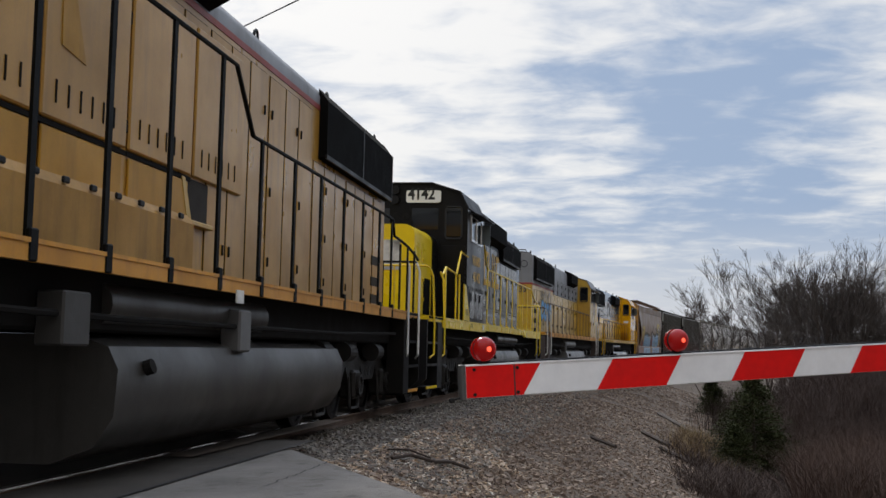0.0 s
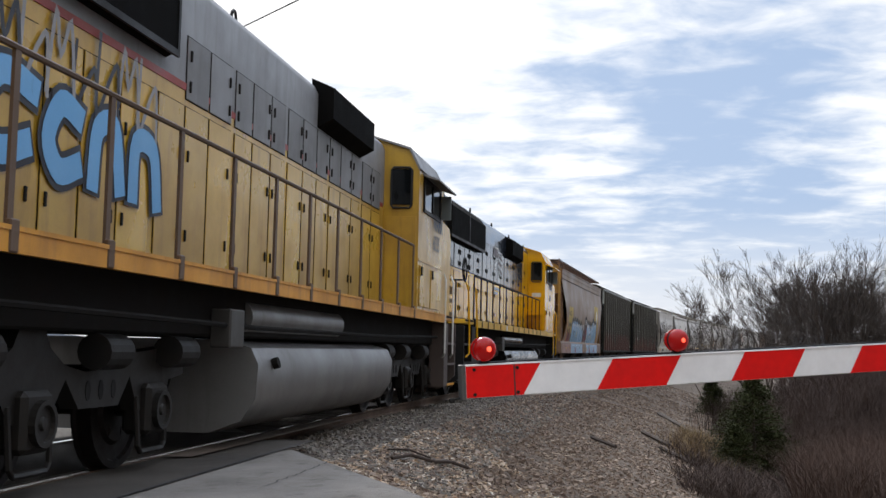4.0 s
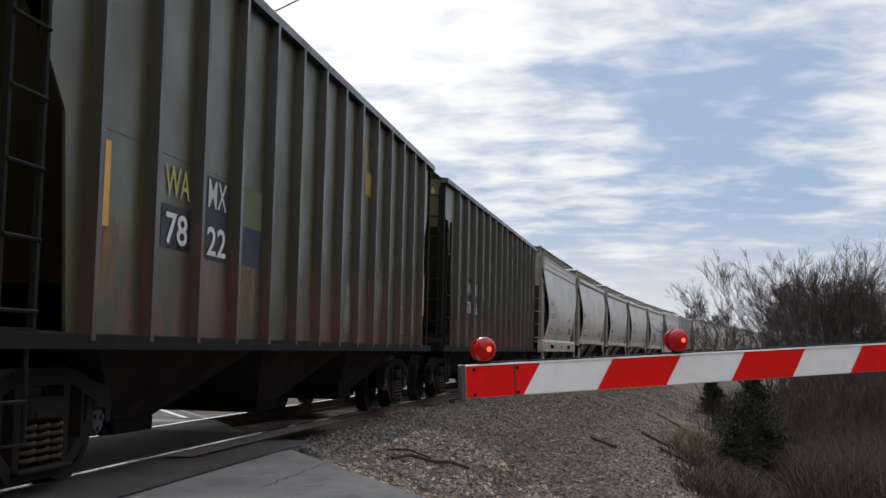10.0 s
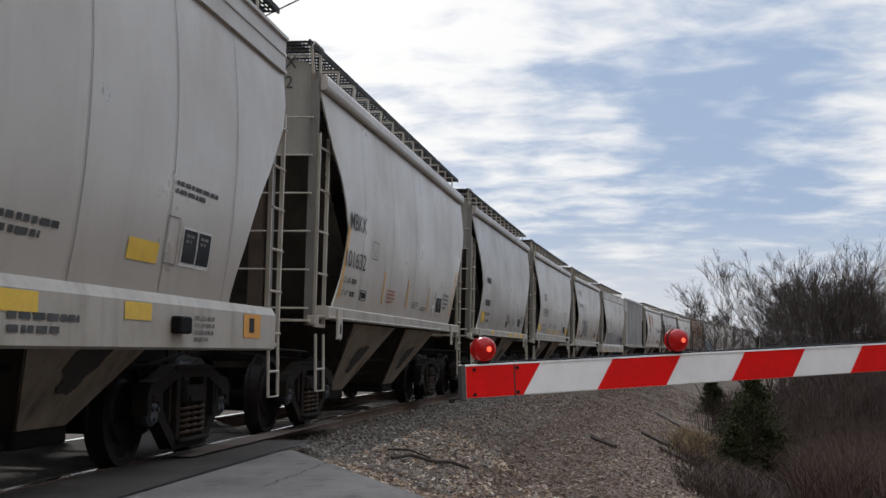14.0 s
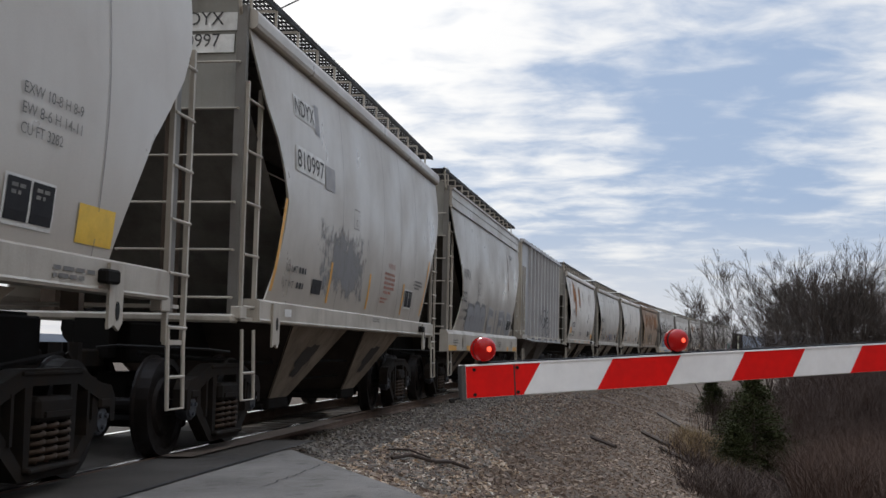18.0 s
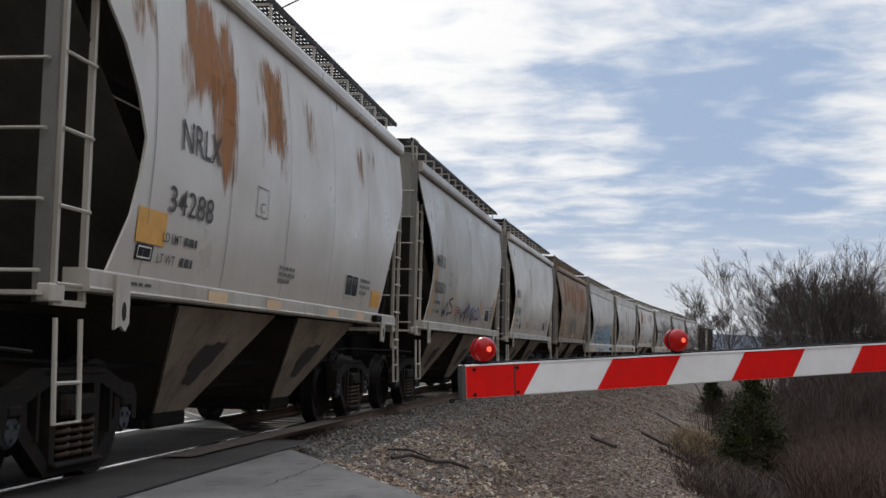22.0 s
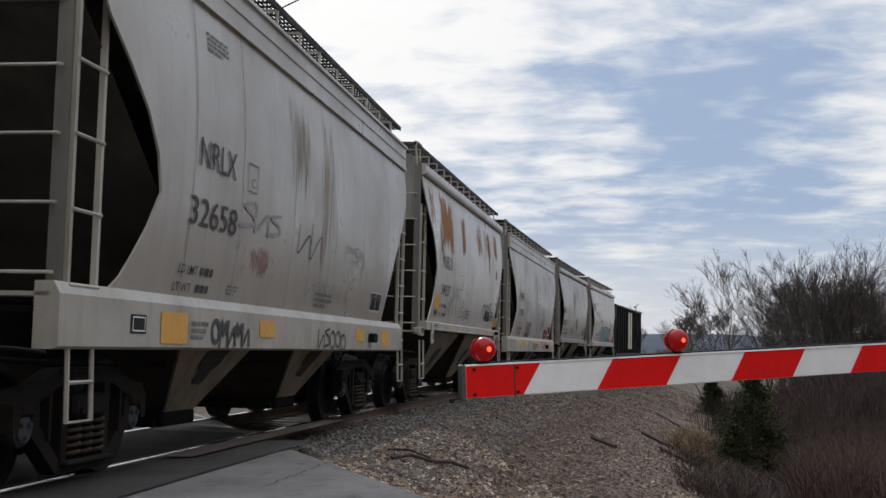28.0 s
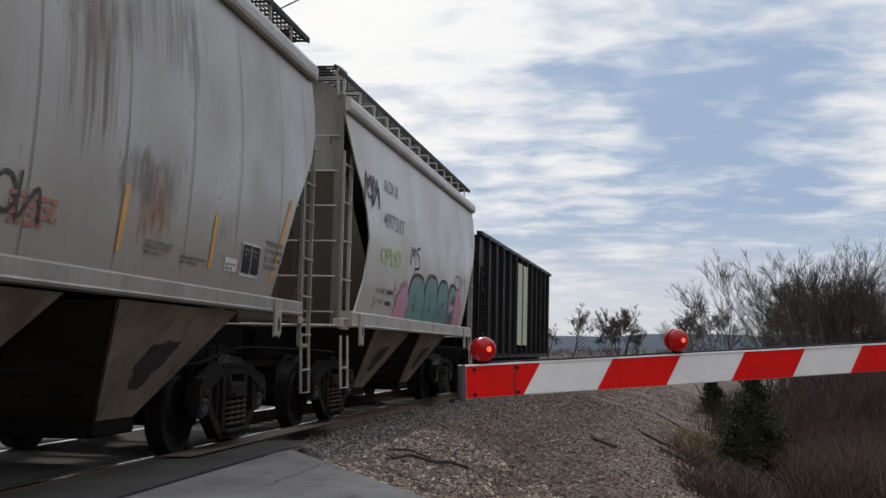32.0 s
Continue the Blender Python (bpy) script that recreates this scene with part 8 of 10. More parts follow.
            part("door_panel", Geo().box(xx + out * 0.008 - 0.01, xx + out * 0.008 + 0.01, ym - 0.27, ym + 0.27, 1.75, 3.3, 0.003), c["cab"], body)
    part("cab_seam", Geo().box(X(c0) + 0.05, X(c1) - 0.05, -1.512, 1.512, c.get("seam_z", 2.55), c.get("seam_z", 2.55) + 0.04), c.get("seam", c["cab"]), body)
    # nose
    n0, n1, nz = nose
    if full_nose:
        o = [(X(n0), 1.62), (X(n1), 1.62), (X(n1), nz - 0.08), (X(n1) - 0.18, nz + 0.12), (X(n0), nz + 0.20)]
        nb = part("nose", Geo().prism(o, -1.46, 1.46), c["nose"], e)
        for sgn in (-1, 1):
            for k in range(2):
                part("battery_door", Geo().box(X(c0) + 0.15 + k * 1.15, X(c0) + 1.20 + k * 1.15, sgn * 1.512 - 0.01, sgn * 1.512 + 0.01, sz1 + 0.05, 2.48, 0.008), c["cab"], e)
                part("latch", Geo().box(X(c0) + 0.22 + k * 1.15, X(c0) + 0.27 + k * 1.15, sgn * 1.535 - 0.015, sgn * 1.535 + 0.015, 2.3, 2.46), STEEL, e)
    else:
        o = [(-0.84, 1.62)] + [(sgn * (0.62 + 0.22 * math.cos(q)), nz - 0.22 + 0.22 * math.sin(q)) for sgn, qs in ((-1, np.linspace(0, math.pi / 2, 7)), (1, np.linspace(math.pi / 2, 0, 7))) for q in qs] + [(0.84, 1.62)]
        nb = soft(part("nose", Geo().prism(o[::-1], X(n0), X(n1), "x"), c["nose"], e), 35)
        if n1 < cab[0]:
            soft(part("nose_rear", Geo().prism([(0.99 * q[0], q[1] - 0.004) for q in o[::-1]], X(n1), X(cab[0]), "x"), c["cab"], e), 35)
        for q in (2.05, 2.45, 2.85):
            part("hinge", shaped("nose_hinge", lambda g: g.box(-0.05, 0.05, -0.865, -0.84, -0.04, 0.04, 0.01)), c["nose"], nb, (X((n0 + n1) / 2), 0, q))
    fx, out = (X(cab[0]), -1) if forward else (X(cab[1]), 1)
    by, bz = c.get("brow", (0.0, 0.0))
    for sgn in (-1, 1):
        part("windscreen", Geo().box(fx + out * 0.004 - 0.012, fx + out * 0.004 + 0.012, sgn * 0.55 - 0.3, sgn * 0.55 + 0.3, 3.65, 4.12), glass(), body)
        part("number_board", Geo().prism([(sgn * 0.64 + by + 0.39 * a, 4.305 + bz + 0.135 * b) for a, b in ((-0.88, -1), (0.88, -1), (0.97, -0.9), (1, -0.65), (1, 0.65), (0.97, 0.9), (0.88, 1), (-0.88, 1), (-0.97, 0.9), (-1, 0.65), (-1, -0.65), (-0.97, -0.9))], fx + out * 0.005, fx + out * 0.05, "x"), mat("board_white", (0.75, 0.75, 0.72), 0.4), body)
        part("headlight", Geo().cyl((fx + out * 0.02, by, 4.34 + bz + 0.11 * sgn), (fx + out * 0.09, by, 4.34 + bz + 0.11 * sgn), 0.075, 16), mat("lamp_glass", (0.62, 0.62, 0.60), 0.10, 0.3), body)
        part("headlight_rim", shaped("headlight_rim", lambda g: g.lathe([(0.0, 0.073), (0.0, 0.10), (0.06, 0.10), (0.06, 0.073)], (0, 0, 0), 18)), BLACK, body, pose(fx + out * 0.10, by, 4.34 + bz + 0.11 * sgn, 0, 0, -90 if out < 0 else 90))
    part("horn", Geo().cyl((X((c0 + c1) / 2), -0.4, 4.66), (X((c0 + c1) / 2), -0.4, 4.84), 0.05, 8), BLACK, body)
    # handrails along the walkways
    n = int((hood[1] - hood[0]) / c.get("pitch", 1.35)) + 1
    for sgn in (-1, 1):
        y = sgn * 1.47
        us = list(c["posts"]) if "posts" in c else list(np.linspace(hood[0] + (0.35 if hood[0] < cab[0] else 0.3), hood[1] - 0.25, n))
        rise = [c["rise"](u) if "rise" in c else 0.0 for u in us]
        for u, k in zip(us, rise):
            st = part("stanchion", shaped(("stanchion", sgn, round(k, 1), sz0, rz), lambda g: (g.box(-0.035, 0.035, y - 0.012, y + 0.012, sz0 + 0.02, rz - 0.01 + k), g.box(-0.055, 0.055, y + sgn * 0.03 - 0.02, y + sgn * 0.03 + 0.02, sz0, sz0 + 0.2, 0.01))), c["rail"], e, (X(u), 0, 0))
        pts = [(X(us[0]), y, rz - 0.2)] + [(X(u), y, z) for u, z in c.get("head", [])]
        for a, k, b, q in zip(us, rise, us[1:], rise[1:]):
            pts.append((X(a), y, rz + k))
            if abs(k - q) > 0.05:
                pts += [(X(a * 0.70 + b * 0.30), y, rz + k), (X(a * 0.25 + b * 0.75), y, rz + q)]
        pts.append((X(us[-1]), y, rz + rise[-1]))
        if "tail" in c:
            pts += [(X(u), y, z) for u, z in c["tail"]]
        part("handrail", Geo().tube(pts[1:], 0.022), c["railtop"] if "railtop" in c else c["rail"], e)
        # end platforms: steps, corner rails, pilot
        for end, u0 in ((-1, 0.0), (1, L)):
            f = lambda d: X(u0 - end * d)
            w = part("step_well", Geo().box(min(f(0.55), f(2.05)), max(f(0.55), f(2.05)), sgn * 1.20, sgn * 1.25, 0.30, 1.58) if sgn > 0 else Geo().box(min(f(0.55), f(2.05)), max(f(0.55), f(2.05)), -1.25, -1.20, 0.30, 1.58), c["step"], e)
            part("step_side", Geo().box(min(f(1.60), f(2.08)), max(f(1.60), f(2.08)), min(sgn * 1.2, sgn * 1.5), max(sgn * 1.2, sgn * 1.5), 0.30, 1.56, 0.01), c["step"], w)
            for z in (0.34, 0.75, 1.16):
                part("tread", Geo().box(min(f(0.65), f(1.60)), max(f(0.65), f(1.60)), min(sgn * 1.2, sgn * 1.48), max(sgn * 1.2, sgn * 1.5), z - 0.015, z + 0.015), c.get("tread", STEEL), w)
                part("tread_edge", Geo().box(min(f(0.65), f(1.60)), max(f(0.65), f(1.60)), sgn * 1.49 - 0.01, sgn * 1.49 + 0.01, z - 0.025, z + 0.022), c.get("edge", c["sill"]) if z < 0.5 else c["step"], w)
            back = c.get("rear", 0.0) if end > 0 else 0.0
            for d in (0.98 - back, 2.02 - back):
                part("grab_rail", Geo().tube([(f(d), sgn * 1.44, 2.55), (f(d + 0.03), sgn * 1.5, 2.4), (f(d + 0.15), sgn * 1.52, 1.5), (f(d + 0.15), sgn * 1.52, 0.95), (f(d + 0.05), sgn * 1.46, 0.88)], 0.02), c.get("grab", c["rail"]), e)
            part("end_sill_plate", Geo().box(min(f(0.72), f(2.1)), max(f(0.72), f(2.1)), sgn * 1.30 - 0.19, sgn * 1.30 + 0.19, sz0 + 0.06, sz1), c["sill"], e)
            for dy in (0.35, 0.8, 1.25):
                part("end_stanchion", shaped("end_stanchion", lambda g: g.box(-0.03, 0.03, -0.012, 0.012, 1.6, 2.58)), c["rail"], e, (f(0.82 - back), sgn * dy, 0))
            part("end_rail", Geo().tube([(f(0.82 - back), sgn * 0.3, 2.58), (f(0.82 - back), sgn * 1.4, 2.58), (f(0.98 - back), sgn * 1.44, 2.55)], 0.02), c["rail"], e)
    for end, u0 in ((-1, 0.0), (1, L)):
        f = lambda d: X(u0 - end * d)
        part("pilot", Geo().prism([(-1.5, 1.58), (1.5, 1.58), (1.5, 0.5), (1.2, 0.22), (-1.2, 0.22), (-1.5, 0.5)][::-1], f(0.55), f(0.62), "x") if end > 0 else Geo().prism([(-1.5, 1.58), (1.5, 1.58), (1.5, 0.5), (1.2, 0.22), (-1.2, 0.22), (-1.5, 0.5)], f(0.62), f(0.55), "x"), c["step"], e)
        coupler(e, f(0.18), end)
        for dy in (-0.9, -0.7, 0.7, 0.9):
            part("air_hose", shaped("air_hose", lambda g: g.tube([(0, 0, 1.0), (-0.12, 0, 0.8), (-0.16, 0, 0.55), (-0.08, 0, 0.4)], 0.025)), RUBBER, e, pose(f(0.5), dy, 0, 0, 0, 0 if end < 0 else 180))
        loco_bogie(e, X(u0 - end * 4.15), wheels)
    # fuel tank and air reservoirs
    t0, t1 = tank
    res = c.get("res", (t0 + 0.1, t0 + 4.0))
    o = [(-1.10, 1.10), (-1.36, 1.02), (-1.44, 0.86), (-1.42, 0.52), (-1.28, 0.30), (-0.95, 0.17), (0.95, 0.17), (1.28, 0.30), (1.42, 0.52), (1.44, 0.86), (1.36, 1.02), (1.10, 1.10)]
    soft(part("fuel_tank", Geo().prism(o[::-1], X(t0), X(t1), "x"), c["tank"], e), 40)
    part("filler_cap", Geo().cyl((X(t0 + 0.5), -1.44, 0.86), (X(t0 + 0.5), -1.5, 0.88), 0.06, 10), GRIME, e)
    for sgn in (-1, 1):
        a = part("air_reservoir", Geo().cyl((X(res[0]), sgn * 1.16, 1.33), (X(res[1]), sgn * 1.16, 1.33), 0.175, 18), c["tank"], e)
        soft(a, 40)
        part("junction_box", Geo().box(X(t0 - 0.9), X(t0 - 0.5), sgn * 1.35 - 0.1, sgn * 1.35 + 0.1, 1.02, 1.38, 0.015), mat("box_grey", (0.045, 0.043, 0.040), 0.6), e)
        part("pipe_run", Geo().tube([(X(2.3), sgn * 1.38, 1.28), (X(t0), sgn * 1.4, 1.22), (X(t1), sgn * 1.4, 1.22), (X(L - 2.3), sgn * 1.38, 1.28)], 0.025), GRIME, e)
    if marks:
        marks(e, X, hw)
    TRAIN.append((e, (s0 + s1) / 2, L - 8.3, wheels))
    return e


def end_text(thing, word, x, y0, z, size, material, face):
    """Words on an end wall that faces the way of travel (-x)."""
    v, f = WORDS[word]
    part("lettering", Geo().add([(x - 0.008, y0 - p[0] * size * 0.86, z + p[1] * size) for p in v], f), material, thing)


def engines():
    yellow = mat("armour_yellow", (0.56, 0.345, 0.040), 0.30, 0, (0.22, 0.11, 0.03), 0.55, 0.9, 0.6, 0.0, 60.0, 0.12, 0.5)
    bright = mat("bright_yellow", (0.78, 0.56, 0.006), 0.30, 0, (0.50, 0.32, 0.02), 0.35, 1.2, 0.3, 0.0, spec=0.5)
    fresh = mat("fresh_yellow", (0.72, 0.375, 0.004), 0.16, 0, (0.50, 0.265, 0.006), 0.4, 1.2, 0.25, 0.0, spec=0.35)
    grey = mat("hood_grey", (0.21, 0.215, 0.225), 0.5, 0, (0.09, 0.085, 0.08), 0.5, 1.0, 0.5)
    slate = mat("slate_black", (0.012, 0.012, 0.014), 0.26, 0, (0.030, 0.029, 0.028), 0.5, 0.8, 0.5, 0.0, spec=0.55)
    # the engine's black made darker and duller, to paint its cab in shade
    shaded_cab_black = mat("shaded_cab_black", (0.006, 0.006, 0.0065), 0.3, 0, (0.012, 0.0115, 0.011), 0.4, 0.9, 0.4, 0.0, spec=0.14)
    blueblack = mat("blue_black", (0.020, 0.025, 0.036), 0.10, 0, (0.045, 0.050, 0.060), 0.4, 1.0, 0.3, 0.0, spec=0.8)
    red = mat("stripe_red", (0.30, 0.03, 0.025), 0.5, 0, (0.2, 0.08, 0.05), 0.5, 2.0, 0.3)
    black_rail = mat("rail_black", (0.006, 0.006, 0.006), 0.6, spec=0.10)
    steel_tank = mat("tank_grey", (0.034, 0.032, 0.030), 0.36, 0.1, (0.012, 0.011, 0.010), 0.85, 0.9, 0.9)
    black_tank = mat("tank_black", (0.006, 0.006, 0.0065), 0.16, 0, (0.016, 0.015, 0.013), 0.4, 1.0, 0.3, spec=0.28)
    orange = mat("sill_orange", (0.62, 0.28, 0.018), 0.5, 0, (0.26, 0.12, 0.04), 0.5, 1.4, 0.5)
    brown_step = mat("step_brown", (0.06, 0.045, 0.04), 0.7, 0, (0.1, 0.07, 0.06), 0.5, 2.0, 0.4)
    white_rail = mat("rail_white", (0.62, 0.62, 0.6), 0.5)

    brown_yellow = mat("grimy_yellow", (0.42, 0.225, 0.040), 0.5, 0, (0.17, 0.095, 0.03), 0.6, 1.0, 0.6, 0.05, spec=0.3)

    faded = mat("faded_yellow", (0.48, 0.255, 0.034), 0.32, 0, (0.22, 0.125, 0.04), 0.6, 0.8, 0.6, 0.0, 60.0, 0.10, 0.5)
    gold = mat("old_gold", (0.46, 0.235, 0.012), 0.40, 0, (0.20, 0.105, 0.02), 0.5, 1.0, 0.5, 0.03, 60.0, 0.10, 0.3)

    def l1(e, X, hw):
        wall = lambda z: hw + 0.03
        for k in range(4):
            u = 7.05 + 1.52 * k
            part("filter_hatch", Geo().box(X(u), X(u + 1.46), -hw - 0.05, -hw - 0.015, 2.64, 4.1, 0.015), faded, e)
            for q in range(6):
                part("louvre", shaped("louvre", lambda g: g.box(-0.012, 0.012, -hw - 0.056, -hw - 0.045, 0, 0.17)), GRIME, e, (X(u + 0.2 + 0.2 * q), 0, 2.76))
            if k != 3:
                part("side_panel", Geo().box(X(u + 0.04), X(u + 1.42), -hw - 0.035, -hw - 0.012, 2.24, 2.58, 0.01), gold, e)
                part("panel_gap", Geo().box(X(u), X(u + 1.5), -hw - 0.03, -hw, 2.59, 2.63), GRIME, e)
        # flat gold triangles paint the shaded wedges of the open intake hatches
        for u in (7.25, 8.78):
            part("intake_baffle", Geo().prism([(X(u), 4.16), (X(u + 0.44), 3.14), (X(u + 0.04), 3.20)], -hw - 0.058, -hw - 0.045), gold, e)
        # flat dark plate for the pocket's opening; its shade is in the colour
        pocket = part("hose_pocket", Geo().box(X(11.1), X(12.1), -hw - 0.02, -hw + 0.005, 2.22, 2.62), mat("pocket_shade", (0.02, 0.016, 0.012), 0.9), e)
        part("pocket_divider", Geo().prism([(X(11.5), 2.23), (X(11.62), 2.23), (X(11.42), 2.61), (X(11.34), 2.61)], -hw - 0.04, -hw - 0.015), yellow, pocket)
        part("pocket_sill", Geo().box(X(11.05), X(12.15), -hw - 0.08, -hw, 2.17, 2.22, 0.01), yellow, pocket)
        part("air_duct", Geo().prism([(-hw, 1.62), (-1.16, 1.62), (-1.16, 2.12), (-1.10, 2.20), (-hw, 2.20)], X(6.9), X(11.05), "x"), brown_yellow, e)
        for k in range(9):
            part("duct_hinge", shaped("duct_hinge", lambda g: g.box(-0.05, 0.05, -1.175, -1.15, 0, 0.05, 0.01)), BLACK, e, (X(7.2 + 0.44 * k), 0, 2.14))
        for u in (19.62, 20.3, 20.95):
            part("stanchion", Geo().box(X(u) - 0.035, X(u) + 0.035, -1.482, -1.458, 1.54, 2.72), black_rail, e)
        for z in (2.50, 2.15, 1.86):
            part("vent_slot", Geo().box(X(20.12), X(20.72), -hw - 0.02, -hw, z - 0.075, z + 0.075), mat("slot_dark", (0.02, 0.014, 0.006), 0.8), e)
        part("sill_plate", Geo().box(X(11.25), X(11.45), -1.525, -1.51, 1.43, 1.55), CHALK, e)
        part("equipment_box", Geo().box(X(11.6), X(11.95), -1.45, -1.25, 0.98, 1.38, 0.02), mat("box_galvanised", (0.14, 0.14, 0.14), 0.5, 0.3, (0.2, 0.2, 0.2), 0.4, 4.0), e)
    locomotive(0, "weathered yellow diesel locomotive with black handrails and grey roof", dict(low=faded, up=grey, split=4.3, stripe=red, longer=0.4, posts=(6.3, 7.44, 8.5, 9.64, 10.8, 12.03, 13.25, 14.4, 15.6, 16.75, 17.9, 18.85), rail_z=3.05, sill=orange, cab=yellow, nose=yellow, rail=black_rail, step=GRIME, tank=mat("tank_weathered", (0.058, 0.055, 0.050), 0.42, 0.1, (0.025, 0.022, 0.019), 0.8, 0.9, 0.9), roof=grey, grab=white_rail, top=4.62, rise=lambda u: 0.56 if u < 11.3 else 0.0, tail=[(18.95, 3.02), (19.08, 2.80), (19.62, 2.78), (20.3, 2.74), (21.0, 2.66), (21.35, 2.60)], rear=0.3, sill_z=(1.52, 1.66)),
               (6.8, 21.2), (16.45, 21.18, 3.60, 4.58), (9.0, 12.0, 4.36, 4.72), (4.4, 6.8), (2.4, 4.4, 3.3), (8.9, 15.9), marks=l1, low=(1.72, 4.2))

    def l2(e, X, hw):
        gold = mat("lettering_gold", (0.60, 0.345, 0.025), 0.5, 0, (0.3, 0.2, 0.05), 0.4, 4.0)
        side = lambda z: 1.505
        Marks(e, -X(0), side).word("WAMX", 5.40, 6.58, 2.93, 3.16, gold).word("4142", 5.53, 6.52, 2.57, 2.80, gold)
        text(e, "3000", X(4.52), 1.74, 0.20, lambda z: 1.532, INK, 0.8)
        text(e, "SD40-2", X(5.3), 1.50, 0.12, lambda z: 1.515, INK, 0.8)
        wall = lambda z: hw + 0.024
        for k, w in enumerate((0.6, 0.5, 0.62, 0.6)):      # the owner's mark, as plain shapes
            u = 11.05 + k * 0.76
            patch(e, "owner_mark", X(u), X(u + 0.17), 2.80, 3.74, wall, gold, 0.006)
            patch(e, "owner_mark", X(u + 0.17), X(u + w), 2.80, 2.96, wall, gold, 0.006)
            if k in (0, 3):
                patch(e, "owner_mark", X(u + 0.17), X(u + w), 3.58, 3.74, wall, gold, 0.006)
            if k == 2:
                patch(e, "owner_mark", X(u + 0.36), X(u + 0.5), 2.80, 3.74, wall, gold, 0.006)
        for k, y0 in enumerate((0.77 + 0.345, -0.51 + 0.345)):
            end_text(e, "4142", X(4.75) - 0.045, y0, 4.245, 0.35, mat("numeral_black", (0.008, 0.008, 0.008), 0.6), -1)
        part("side_panel", Geo().prism([(X(4.35), 1.67), (X(5.12), 1.67), (X(4.56), 2.42), (X(4.35), 2.44)], -1.53, -1.505), bright, e)
        part("nose_door", Geo().box(X(3.3), X(3.95), -0.852, -0.835, 1.75, 2.5, 0.006), mat("screen_black", (0, 0, 0)), e)
        part("picture_panel", Geo().box(X(2.35) - 0.012, X(2.35) - 0.002, -0.55, 0.55, 2.6, 3.2), mat("panel_white", (0.6, 0.6, 0.58), 0.5, 0, (0.08, 0.08, 0.08), 0.9, 3.0), e)
        part("toolbox", Geo().box(X(4.75), X(7.2), -1.5, -1.46, 1.68, 2.42), slate, e)
        # flat black sheet stands for the shade in the recess behind the cab
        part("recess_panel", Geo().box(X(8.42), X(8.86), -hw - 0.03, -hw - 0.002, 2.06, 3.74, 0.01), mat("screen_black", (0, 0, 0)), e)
        part("air_duct", Geo().prism([(-hw, 1.66), (-1.14, 1.66), (-1.14, 1.94), (-1.08, 1.99), (-hw, 1.99)], X(7.2), X(16.6), "x"), slate, e)
        part("deep_sill", Geo().prism([(X(2.0), 1.46), (X(7.4), 1.46), (X(7.7), 1.52), (X(7.7), 1.60), (X(2.0), 1.60)], -1.518, -1.47), bright, e)
        part("deep_sill", Geo().prism([(X(15.35), 1.53), (X(15.6), 1.44), (X(20.1), 1.44), (X(20.1), 1.68), (X(15.35), 1.66)], -1.522, -1.47), bright, e)
        part("sill_plate", Geo().box(X(7.0), X(7.25), -1.53, -1.515, 1.50, 1.63), CHALK, e)
        for k in range(3):
            part("battery_door", Geo().box(X(5.2 + 0.62 * k), X(5.78 + 0.62 * k), -1.508, -1.5, 1.74, 2.34, 0.003), slate, e)
            part("latch", Geo().box(X(5.3 + 0.62 * k), X(5.36 + 0.62 * k), -1.525, -1.508, 2.12, 2.30, 0.006), BLACK, e)
        part("corner_handrail", Geo().tube([(X(2.1), -1.48, 2.5), (X(2.4), -1.48, 2.66), (X(3.6), -1.48, 2.6), (X(4.0), -1.5, 3.1), (X(4.75), -1.52, 3.05)], 0.022), bright, e)
        for u in (2.4, 3.6, 4.0):
            part("stanchion", Geo().box(X(u) - 0.025, X(u) + 0.025, -1.49, -1.46, 1.6, 2.62), bright, e)
    locomotive(1, "black diesel locomotive with yellow nose, sill and handrails", dict(low=slate, up=slate, split=2.15, res=(11.0, 15.2), sill_z=(1.50, 1.66), rail_z=3.0, posts=[8.02 + 1.2 * k for k in range(9)], head=[(7.15, 3.50), (7.25, 3.58), (7.45, 3.50), (7.82, 3.10)], tail=[(18.3, 2.75), (19.5, 2.62)], seam_z=2.42, sill=bright, cab=shaded_cab_black, nose=bright, brow=(0.13, 0.07), rail=bright, step=BLACK, tank=steel_tank, roof=BLACK, trim=SHINY, top=4.52, grab=bright, edge=bright),
               (7.1, 18.95), (14.2, 18.45, 3.68, 4.45), (8.9, 14.2, 3.98, 4.68), (4.75, 7.1), (2.35, 4.12, 3.52), (9.0, 14.8), marks=l2, low=(2.2, 3.9))

    def l3(e, X, hw):
        end_text(e, "6035", X(1.42), 0.80, 3.10, 0.34, INK, -1)
        end_text(e, "6035", X(1.42), -0.10, 3.10, 0.34, INK, -1)
        for sgn in (-1, 1):
            part("headlight", Geo().cyl((X(1.42), 0.14 * sgn, 4.05), (X(1.34), 0.14 * sgn, 4.05), 0.085, 18), mat("lamp_glass", (0.62, 0.62, 0.60), 0.10, 0.3), e)
        part("headlight_case", Geo().box(X(1.37), X(1.45), -0.32, 0.32, 3.9, 4.2, 0.03), grey, e)
        part("end_disc", Geo().tube([(X(1.41), -0.58 + 0.12 * math.cos(q), 4.2 + 0.12 * math.sin(q)) for q in np.linspace(0, 2 * math.pi, 17)], 0.012, 5), BLACK, e)
        wall = lambda z: hw + 0.022
        ink = mat("graffiti_black", (0.012, 0.012, 0.02), 0.5)
        for k in range(4):
            scrawl(e, X(3.35 + 0.8 * k), 2.75, 0.8, 0.75, wall, GREYSPRAY if k % 2 else ink, 151 + k, 2, 0.05)
        azure = mat("graffiti_azure", (0.14, 0.38, 0.68), 0.5)
